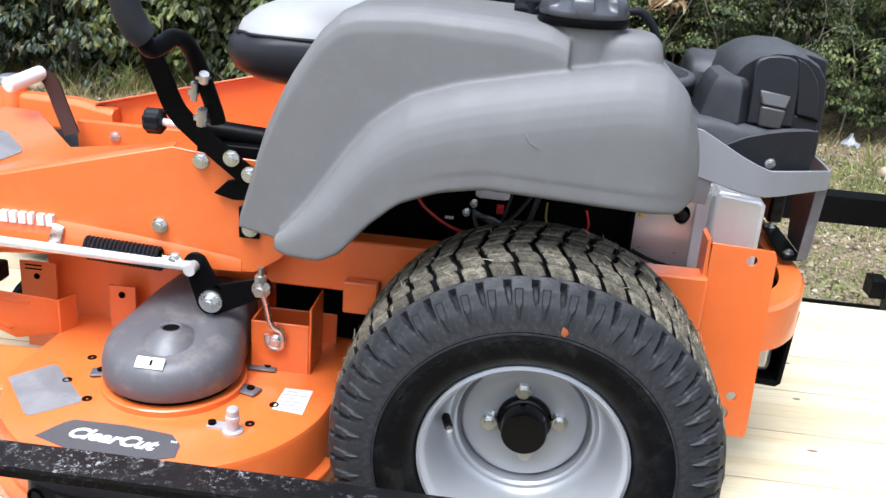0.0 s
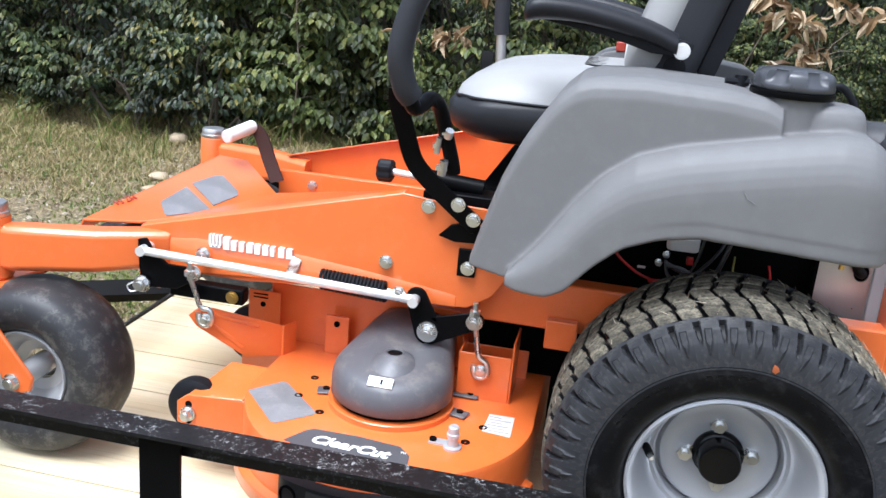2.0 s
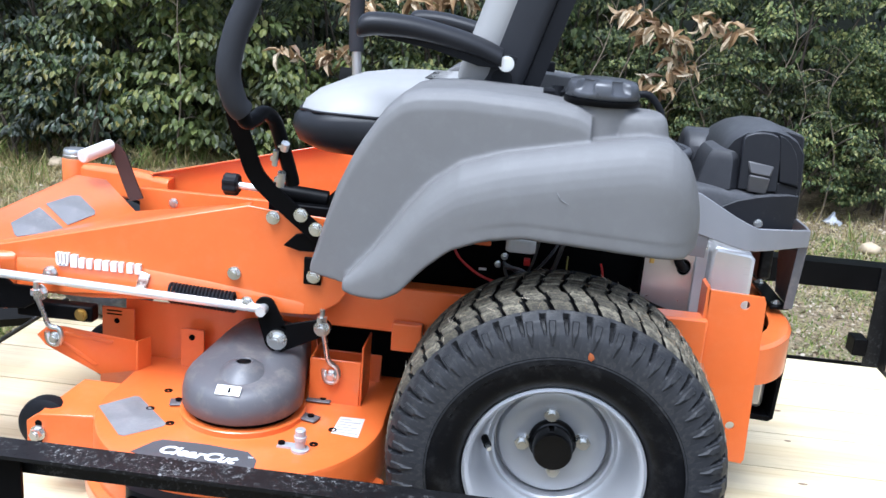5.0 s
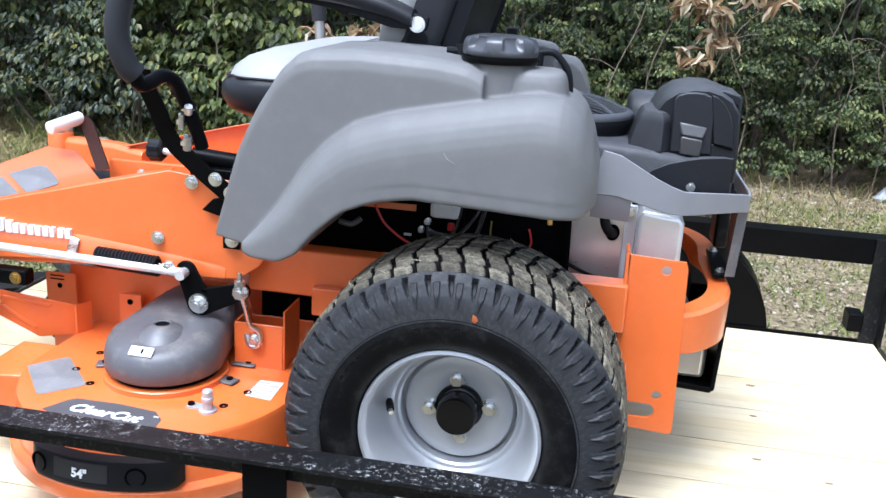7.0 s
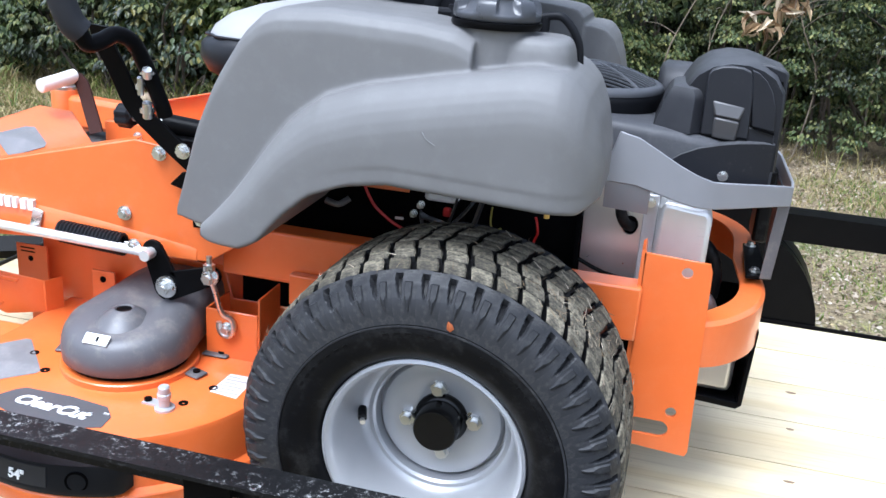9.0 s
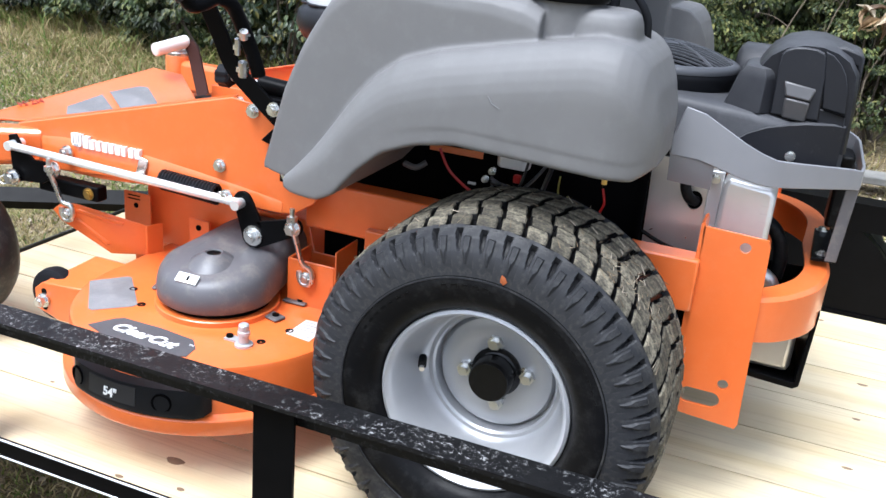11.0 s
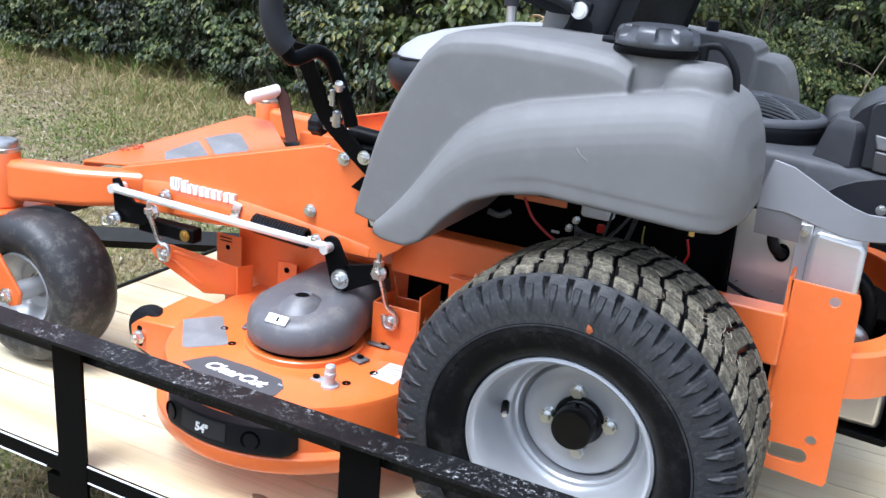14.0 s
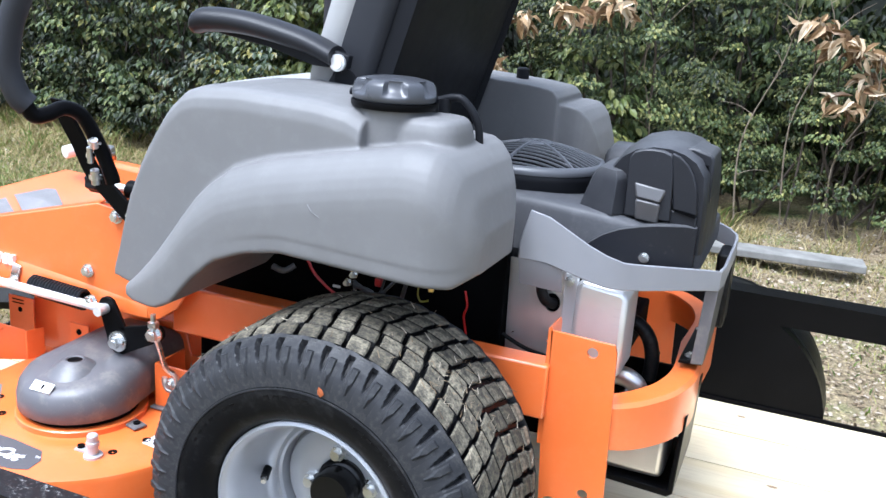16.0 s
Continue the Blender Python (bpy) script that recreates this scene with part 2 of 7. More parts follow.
def tread_dust():
    """Rubber caked with tan dust in broken patches, worn through to black."""
    k = Mat("dusty_tread")
    k.put(Roughness=0.9)
    k.b.inputs["Specular IOR Level"].default_value = 0.1
    cake = k.ramp(k.noise(70, 6, rough=0.7), (0.36, (0.0, 0.0, 0.0)), (0.60, (1, 1, 1)))
    tone = k.ramp(k.chance(), (0.0, (0.10, 0.09, 0.068)), (0.5, (0.155, 0.14, 0.107)), (1.0, (0.25, 0.225, 0.17)))
    fleck = k.ramp(k.noise(240, 4), (0.35, (0.55, 0.55, 0.55)), (0.7, (1.35, 1.33, 1.25)))
    k.to("Base Color", k.mix(cake, (0.035, 0.033, 0.029), k.mix(1.0, tone, fleck, "MULTIPLY")))
    k.bump(k.noise(120, 6), 0.7, 0.002)
    return k.m


DUSTY = tread_dust()
RAIL, PINE, SOIL = rail_paint(), pine(), soil()
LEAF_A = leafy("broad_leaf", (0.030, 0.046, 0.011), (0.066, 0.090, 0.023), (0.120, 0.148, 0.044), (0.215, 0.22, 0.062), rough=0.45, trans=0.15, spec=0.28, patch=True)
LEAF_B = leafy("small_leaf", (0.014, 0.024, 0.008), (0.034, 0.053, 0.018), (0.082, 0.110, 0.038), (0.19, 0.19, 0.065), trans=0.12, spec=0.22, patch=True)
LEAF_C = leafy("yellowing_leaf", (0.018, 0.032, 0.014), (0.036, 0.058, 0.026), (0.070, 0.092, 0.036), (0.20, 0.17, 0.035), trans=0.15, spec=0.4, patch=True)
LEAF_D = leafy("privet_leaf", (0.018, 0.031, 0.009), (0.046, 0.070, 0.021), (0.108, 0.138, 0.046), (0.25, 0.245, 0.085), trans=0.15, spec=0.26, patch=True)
LEAF_DRY = leafy("dry_leaf", (0.15, 0.082, 0.036), (0.34, 0.22, 0.105), (0.50, 0.37, 0.22), (0.66, 0.56, 0.40), rough=0.55, trans=0.1)
GRASS = leafy("grass_blade", (0.062, 0.115, 0.018), (0.135, 0.195, 0.038), (0.235, 0.265, 0.065), (0.36, 0.31, 0.125), rough=0.6, trans=0.2, spec=0.25)
STRAW = leafy("straw", (0.13, 0.13, 0.035), (0.29, 0.22, 0.10), (0.41, 0.32, 0.155), (0.55, 0.45, 0.25), rough=0.7, trans=0.15, spec=0.2)
LITTER = leafy("litter", (0.07, 0.05, 0.03), (0.20, 0.145, 0.085), (0.33, 0.265, 0.18), (0.50, 0.44, 0.35), rough=0.8, trans=0.0, spec=0.25)
KNOT = painted("pine_knot", (0.24, 0.165, 0.10), 0.7, vary=0.5, grain=90, bump=0.3)
# white that stands for the sky's reflection on glossy frame edges
EDGE_GLINT = painted("edge_glint_white", (0.75, 0.76, 0.78), 0.3, vary=0.1, grain=120, bump=0.1)
WRAP = painted("clear_wrap", (0.36, 0.375, 0.39), 0.25, vary=0.15, grain=50, bump=0.6)


# ---- mesh helpers ----
class Geo:
    """Vertices and faces gathered from simple solids, in world metres."""

    def __init__(self):
        self.v, self.f = [], []

    def add(self, verts, faces):
        n = len(self.v)
        self.v += [Vector(p) for p in verts]
        self.f += [[n + i for i in face] for face in faces]
        return self

    def box(self, lo, hi):
        (a, b, c), (d, e, f) = lo, hi
        vs = [(a, b, c), (d, b, c), (d, e, c), (a, e, c), (a, b, f), (d, b, f), (d, e, f), (a, e, f)]
        return self.add(vs, [(0, 3, 2, 1), (4, 5, 6, 7), (0, 1, 5, 4), (1, 2, 6, 5), (2, 3, 7, 6), (3, 0, 4, 7)])

    def turned(self, size, m):
        """A box of that size about the origin, set by the pose m."""
        x, y, z = (s / 2 for s in size)
        g = Geo().box((-x, -y, -z), (x, y, z))
        return self.add([m @ p for p in g.v], g.f)

    def prism(self, poly, axis, a, b):
        """A polygon in the plane across the axis, from a to b along it. x: (y, z), y: (x, z), z: (x, y)."""
        def at(p, h):
            return {"x": (h, p[0], p[1]), "y": (p[0], h, p[1]), "z": (p[0], p[1], h)}[axis]
        n = len(poly)
        vs = [at(p, a) for p in poly] + [at(p, b) for p in poly]
        fs = [list(range(n))[::-1], list(range(n, 2 * n))]
        fs += [(i, (i + 1) % n, n + (i + 1) % n, n + i) for i in range(n)]
        return self.add(vs, fs)

    def loft(self, rings, caps=True, closed=True):
        """Rings of equally many points, joined one to the next."""
        n = len(rings[0])
        vs = [p for r in rings for p in r]
        fs = []
        for k in range(len(rings) - 1):
            for i in range(n if closed else n - 1):
                j = (i + 1) % n
                fs.append((k * n + i, k * n + j, (k + 1) * n + j, (k + 1) * n + i))
        if caps:
            fs += [list(range(n))[::-1], list(range((len(rings) - 1) * n, len(rings) * n))]
        return self.add(vs, fs)

    def lathe(self, prof, base, axis="y", n=48, caps=True):
        """A profile of (radius, height) turned round an axis through base."""
        rings = []
        for r, h in prof:
            ring = []
            for i in range(n):
                a = 2 * math.pi * i / n
                c, s = r * math.cos(a), r * math.sin(a)
                d = {"x": (h, c, s), "y": (c, h, s), "z": (c, s, h)}[axis]
                ring.append(Vector(base) + Vector(d))
            rings.append(ring)
        return self.loft(rings, caps)

    def rod(self, a, b, r, n=16, r2=None):
        return self.tube([a, b], r, n, r2=r2)

    def tube(self, pts, r, n=12, smooth=0, r2=None, flat=1.0):
        pts = [Vector(p) for p in pts]
        if smooth:
            pts = curve(pts, smooth)
        rings, up = [], None
        for i, p in enumerate(pts):
            d = (pts[min(i + 1, len(pts) - 1)] - pts[max(i - 1, 0)]).normalized()
            if up is None:
                up = Vector((0, 0, 1)) if abs(d.z) < 0.9 else Vector((1, 0, 0))
            side = d.cross(up).normalized()
            up = side.cross(d).normalized()
            f = i / max(1, len(pts) - 1)
            rr = r if r2 is None else r + (r2 - r) * f
            rings.append([p + (side * math.cos(2 * math.pi * k / n) + up * flat * math.sin(2 * math.pi * k / n)) * rr for k in range(n)])
        return self.loft(rings)

    def moved(self, d):
        self.v = [p + Vector(d) for p in self.v]
        return self

    def flip(self, c):
        """Mirrored in the plane y = c."""
        self.v = [Vector((p.x, 2 * c - p.y, p.z)) for p in self.v]
        self.f = [f[::-1] for f in self.f]
        return self


def curve(pts, steps):
    """A smooth line through the points."""
    pts, out = [Vector(p) for p in pts], []
    for i in range(len(pts) - 1):
        a, b, c, d = pts[max(i - 1, 0)], pts[i], pts[i + 1], pts[min(i + 2, len(pts) - 1)]
        for k in range(steps):
            t = k / steps
            out.append(0.5 * (2 * b + (c - a) * t + (2 * a - 5 * b + 4 * c - d) * t * t + (3 * b - a - 3 * c + d) * t**3))
    return out + [pts[-1]]


def lerp_table(table, x):
    xs, ys = zip(*table)
    return float(np.interp(x, xs, ys))


WHERE = {}


def thing(name, at, label, category, group="", kind=""):
    """An empty at the thing's base."""
    ob = new(name)
    ob.empty_display_size = 0.05
    ob.location = at
    WHERE[ob] = Vector(at)
    return tagged(ob, label, category, group, kind)


def mesh_of(name, geo, mats, smooth=35, centre=None):
    me = bpy.data.meshes.new(name)
    c = centre if centre is not None else (sum(geo.v, Vector()) / len(geo.v))
    me.from_pydata([tuple(p - c) for p in geo.v], [], geo.f)
    bm = bmesh.new()
    bm.from_mesh(me)
    bmesh.ops.recalc_face_normals(bm, faces=bm.faces)
    bm.to_mesh(me)
    bm.free()
    for m in mats if isinstance(mats, (list, tuple)) else [mats]:
        me.materials.append(m)
    if smooth:
        me.shade_smooth()
        me.set_sharp_from_angle(angle=radians(smooth))
    return me, c


def part(name, geo, mat, parent=None, label="", bevel=0.0, smooth=35, melt=0.0, rounds=6):
    """One mesh object under a thing or a part. bevel: rounded edges; melt: fuses the solids into one moulded skin of that grain."""
    me, c = mesh_of(name, geo, mat, smooth)
    ob = new(name, me)
    if parent is not None:
        ob.parent = parent
        ob.location = c - WHERE[parent]
    else:
        ob.location = c
    WHERE[ob] = c
    if label:
        ob["label"] = label
    if melt:
        rm = ob.modifiers.new("skin", "REMESH")
        rm.mode, rm.voxel_size, rm.use_smooth_shade = "VOXEL", melt, True
        sm = ob.modifiers.new("soften", "SMOOTH")
        sm.factor, sm.iterations = 0.5, rounds
    if bevel:
        bv = ob.modifiers.new("edge", "BEVEL")
        bv.width, bv.segments, bv.limit_method, bv.angle_limit = bevel, 2, "ANGLE", radians(40)
        bv.harden_normals = False
    return ob


def twin(name, me, at, parent, turn=0.0):
    """One more object on a mesh that others share, turned about the axle."""
    ob = new(name, me)
    ob.parent = parent
    ob.location = Vector(at) - WHERE[parent]
    ob.rotation_euler = (0, turn, 0)
    return ob


def words(name, text, size, m, mat, parent=None, bold=0.0, shear=0.0, deep=0.0006):
    """Lettering as a thin raised mesh, laid by the pose m (x along the line, y up the letters)."""
    cu = bpy.data.curves.new(name, "FONT")
    cu.body, cu.size, cu.shear, cu.offset, cu.extrude, cu.resolution_u = text, size, shear, bold, deep, 3
    tmp = bpy.data.objects.new(name, cu)
    me = bpy.data.meshes.new_from_object(tmp)
    bpy.data.objects.remove(tmp)
    me.transform(m)
    c = Vector((0, 0, 0))
    for v in me.vertices:
        c += v.co
    c /= max(1, len(me.vertices))
    me.transform(Matrix.Translation(-c))
    me.materials.clear()
    me.materials.append(mat)
    ob = new(name, me)
    if parent is not None:
        ob.parent = parent
        ob.location = c - WHERE[parent]
    else:
        ob.location = c
    WHERE[ob] = c
    return ob


def hexhead(g, at, r, h, axis="y", out=-1):
    """A hexagon bolt head with a washer, standing out along the axis."""
    at = Vector(at)
    d = {"x": Vector((1, 0, 0)), "y": Vector((0, 1, 0)), "z": Vector((0, 0, 1))}[axis] * out
    g.rod(at, at + d * h * 0.25, r * 1.35, 18)
    g.rod(at + d * h * 0.25, at + d * h, r, 6)
    g.rod(at + d * h, at + d * h * 1.25, r * 0.6, 12)
    return g


# ---- the mower ----
MID = 0.50            # the mower's middle line, across the trailer
HUB = Vector((0.0, 0.0, 0.242))


def sided(side):
    """Returns a function that mirrors a Geo for the far side."""
    return (lambda g: g) if side == "near" else (lambda g: g.flip(MID))


mower = thing("riding_mower", (-0.45, MID, 0.0), "orange zero-turn riding mower with grey tanks standing on the trailer deck", "lawn mower")


# -- rear wheels --
def settle(g):
    """Lets a soft tyre sit flat on the deck."""
    for p in g.v:
        if p.z < 0.07:
            p.y += (p.y - 0.005) * 0.10 * (0.07 - max(p.z, 0)) / 0.07
        p.z = max(p.z, 0.0015)
    return g


def drive_tyre():
    half = [(0.0, 0.2615), (0.05, 0.261), (0.085, 0.2595), (0.108, 0.254), (0.124, 0.243), (0.134, 0.224), (0.1375, 0.206),
            (0.1365, 0.201), (0.139, 0.198), (0.138, 0.185), (0.1345, 0.167), (0.128, 0.154), (0.119, 0.1475), (0.111, 0.1440), (0.100, 0.133)]
    prof = [(r, 0.005 + y) for y, r in reversed(half)] + [(r, 0.005 - y) for y, r in half[1:]]
    return settle(Geo().lathe(prof, HUB, "y", 96, caps=False))


def crown(y):
    return lerp_table([(0, 0.273), (0.05, 0.2725), (0.085, 0.271), (0.108, 0.266), (0.124, 0.254), (0.134, 0.235), (0.1385, 0.212), (0.1395, 0.2)], abs(y))


def on_tyre(a, y, sink=0.0):
    """A point of the tread surface, from the hub."""
    r = crown(y) - sink
    return Vector((r * math.sin(a), 0.005 + y, r * math.cos(a)))


BLOCKS, LUGS = 46, 46


def tread_block(y):
    """One worn slanted block of the row at y, standing at the top of the tyre."""
    step = 2 * math.pi / BLOCKS
    w, h = 0.0166, step * 0.425
    lean = 0.26 * h * (1 if y >= 0 else -1)
    shape = [(-w, -h * 0.97 - lean), (-w * 0.15, -h * 0.94), (w * 0.94, -h * 0.99 + lean), (w, h * 0.93 + lean), (w * 0.15, h * 1.0), (-w * 0.92, h * 0.96 - lean)]
    low = [on_tyre(d, y + e, 0.014) for e, d in shape]
    rim = [on_tyre(d * 0.95, y + e * 0.95, 0.0022) for e, d in shape]
    top = [on_tyre(d * 0.80, y + e * 0.82, 0.0) for e, d in shape]
    return Geo().loft([low, rim, top])


def shoulder_lug(s):
    """One pitch of the shoulder: a plain upper band, a deep curved slot and a shallow tongue with a pointed foot."""
    step = 2 * math.pi / LUGS
    us = [i / 22 - 0.5 for i in range(23)]
    ys = [0.1065, 0.1080, 0.1100] + [0.1120 + 0.0265 * (i / 15) ** 0.85 for i in range(16)] + [0.1393]

    def ease(v):
        v = max(0.0, min(1.0, v))
        return v * v * (3 - 2 * v)

    def depth(u, y):
        k = (y - 0.1115) / (0.1362 - 0.1115)
        d = 0.0
        if 0 < k < 1:
            wide = 0.125 * (1 - k) ** 0.55
            d = 0.0115 * ease(k / 0.14) * ease((1 - k) / 0.4) * ease((wide + 0.035 - abs(u + 0.27 - 0.13 * k * k)) / 0.07)
        foot = 0.1368 - 0.0042 * abs(u - 0.16) / 0.18
        d -= 0.0030 * ease((0.165 - abs(u - 0.16)) / 0.05) * ease((y - 0.1225) / 0.002) * ease((foot - y) / 0.0007)
        if y > 0.1374:
            d += 0.0012
        return d

    rings = []
    for i, y in enumerate(ys):
        ring = []
        slope = (crown(y + 0.0004) - crown(y - 0.0004)) / 0.0008
        nrm = Vector((1.0, -slope)).normalized()
        for u in us:
            cut = 0.011 if i == 0 else depth(u, y)
            r = crown(y) - cut * nrm.x
            yy = y - cut * nrm.y + (0.0016 * math.sin(2 * math.pi * (u + 0.1)) if i < 3 else 0)
            ring.append(Vector((r * math.sin(u * step), 0.005 + s * yy, r * math.cos(u * step))))
        rings.append(ring)
    return Geo().loft(rings, caps=False, closed=False)


def dark_sides(me):
    """Bare rubber on the side walls of a block, dust on its top."""
    if len(me.materials) > 1:
        for p in me.polygons[:6]:
            p.material_index = 1


def ring_of(name, make, count, phase, mat, wheel, mir, seed):
    """Pieces round the tyre that share one mesh; those at the ground have their own settled ones."""
    rnd = random.Random(seed)
    hub = mir(Geo().add([HUB], [])).v[0]
    share = make()
    share.v = [HUB + p for p in share.v]
    me, _ = mesh_of(name, mir(share), mat, 28, hub)
    dark_sides(me)
    for i in range(count):
        a = (i + phase) * 2 * math.pi / count + (rnd.uniform(-0.004, 0.004) if name == "tread_block" else 0)
        if math.cos(a) > -0.55:
            twin(name, me, hub, wheel, a)
            continue
        g = make()
        m = Matrix.Rotation(a, 3, "Y")
        g.v = [HUB + m @ p for p in g.v]
        own, _ = mesh_of(name, mir(settle(g)), mat, 28, hub)
        dark_sides(own)
        twin(name, own, hub, wheel)


def wheel_rim():
    prof = [(0.141, -0.082), (0.1445, -0.090), (0.1435, -0.096), (0.139, -0.0985), (0.1345, -0.094), (0.131, -0.086), (0.1275, -0.070), (0.1225, -0.050),
            (0.118, -0.032), (0.113, -0.020), (0.107, -0.0155), (0.101, -0.0165), (0.0975, -0.013), (0.0965, 0.004), (0.0962, 0.010), (0.0945, 0.010),
            (0.093, 0.002), (0.089, -0.004), (0.080, -0.0065), (0.066, -0.006), (0.052, -0.002), (0.040, 0.001), (0.030, 0.003)]
    back = [(0.030, 0.010), (0.085, 0.014), (0.098, 0.030), (0.118, 0.060), (0.128, 0.092), (0.1435, 0.105), (0.138, 0.108), (0.125, 0.098), (0.122, 0.07), (0.126, -0.06), (0.135, -0.082), (0.141, -0.082)]
    prof = [(r, y - 0.015 * min(1, max(0, (-y - 0.03) / 0.05))) for r, y in prof]
    back[-2:] = [(0.135, -0.095), (0.141, -0.097)]
    return Geo().lathe(prof + back, HUB, "y", 72, caps=False)


LUG = [radians(6.8 + 90 * k) for k in range(4)]
for side in ("near", "far"):
    mir = sided(side)
    wheel = part("rear_wheel", mir(wheel_rim()), RIM, mower, "silver painted steel rear wheel with black turf tyre")
    part("tyre", mir(drive_tyre()), RUBBER, wheel, "black rubber turf tyre with a scuffed sidewall", smooth=60)
    for k, y in enumerate((-0.0880, -0.0528, -0.0176, 0.0176, 0.0528, 0.0880)):
        ring_of("tread_block", lambda: tread_block(y), BLOCKS, 0.22 * abs(k - 2.5) + 0.10 * (k % 2), [DUSTY, RUBBER], wheel, mir, k)
    for k in (-1, 1):
        ring_of("shoulder_lug", lambda: shoulder_lug(k), LUGS, 0.25 + 0.25 * k, SHOULDER, wheel, mir, k)
    ring = [(0.2005, -0.1325), (0.2015, -0.1350), (0.2000, -0.1358), (0.1985, -0.1350), (0.1985, -0.1325)]
    part("wall_bead", mir(settle(Geo().lathe(ring, HUB, "y", 96, caps=False))), SHOULDER, wheel, "thin moulded line round the sidewall", smooth=60)
    for first, count in ((-62, 7), (-16, 5), (24, 11)):
        for j in range(count):
            tall, mid = (0.013, 0.183) if first != -16 else (0.008, 0.187)
            a0 = radians(first + j * 4.6)
            face = [(a0 - 0.026, mid - tall / 2), (a0 + 0.026, mid - tall / 2), (a0 + 0.020 + 0.006 * (j % 2), mid + tall / 2), (a0 - 0.020, mid + tall / 2)]
            rows = [[HUB + Vector((r * math.sin(q), 0.005 - lerp_table([(0.167, 0.132), (0.185, 0.138), (0.198, 0.139)], r) - h, r * math.cos(q))) for q, r in face] for h in (-0.002, 0.0007)]
            part("wall_mark", mir(Geo().loft(rows)), RUBBER, wheel, smooth=0)
    straw = Geo()
    rnd = random.Random(31)
    for k in range(210):
        a, y, turn, long = (rnd.uniform(-1.3, 1.6), rnd.uniform(-0.11, 0.12), rnd.uniform(0, math.pi), rnd.uniform(0.003, 0.009)) if k < 120 else (rnd.gauss(0.72, 0.16), rnd.gauss(-0.035, 0.03), rnd.uniform(0, math.pi), rnd.uniform(0.0015, 0.005))
        da, dy = long * math.cos(turn) / 0.28, long * math.sin(turn)
        p, q = HUB + on_tyre(a - da, y - dy, -0.001), HUB + on_tyre(a + da, y + dy, -0.002 - rnd.uniform(0, 0.004))
        e = Vector((0.0004, 0.0005, 0.0003))
        straw.add([p - e, p + e, q + e * 0.4, q - e * 0.4], [(0, 1, 2, 3)])
    clip = part("straw_litter", mir(straw), LITTER, wheel, "dry grass clippings stuck to the tread", smooth=0)
    clip["kind"] = "stuff"
    g = Geo().lathe([(0.040, 0.004), (0.040, -0.004), (0.037, -0.008), (0.033, -0.010), (0.0325, -0.040), (0.0305, -0.0435), (0.0, -0.044)], HUB, "y", 40, caps=False)
    part("hub_cap", mir(g), GLOSS, wheel, "black cylindrical hub cap")
    for a in LUG:
        at = HUB + Vector((0.0508 * math.cos(a), 0.003, 0.0508 * math.sin(a)))
        g = Geo()
        g.rod(at, at + Vector((0, -0.004, 0)), 0.0150, 18)
        g.rod(at, at + Vector((0, -0.014, 0)), 0.0120, 6)
        g.rod(at, at + Vector((0, -0.022, 0)), 0.0075, 12)
        part("lug_nut", mir(g), ZINC, wheel, "zinc lug nut")
    g = Geo().rod(HUB + Vector((-0.113, -0.028, 0.006)), HUB + Vector((-0.106, -0.048, 0.002)), 0.0065, 12)
    part("valve_stem", mir(g), RUBBER, wheel, "black rubber valve stem")
    g = Geo().rod(HUB + Vector((-0.106, -0.048, 0.002)), HUB + Vector((-0.103, -0.056, 0.0)), 0.004, 10)
    part("valve_cap", mir(g), ZINC, wheel, "bright valve tip")
    if side == "near":
        g = Geo()
        leaf_at = Vector((0.032, -0.1365, 0.451))
        g.add([leaf_at + Vector(p) * 0.68 for p in ((-0.006, 0, -0.006), (0.001, -0.001, -0.010), (0.008, 0, -0.003), (0.004, -0.001, 0.006), (-0.004, -0.001, 0.011), (-0.006, -0.001, 0.003), (0, -0.004, 0))],
              [(0, 1, 6), (1, 2, 6), (2, 3, 6), (3, 4, 6), (4, 5, 6), (5, 0, 6)])
        leaf = part("fallen_leaf", g, painted("rust_leaf", (0.33, 0.085, 0.02), 0.7))
        tagged(leaf, "small rust-brown dead leaf stuck on the tyre wall", "leaf")


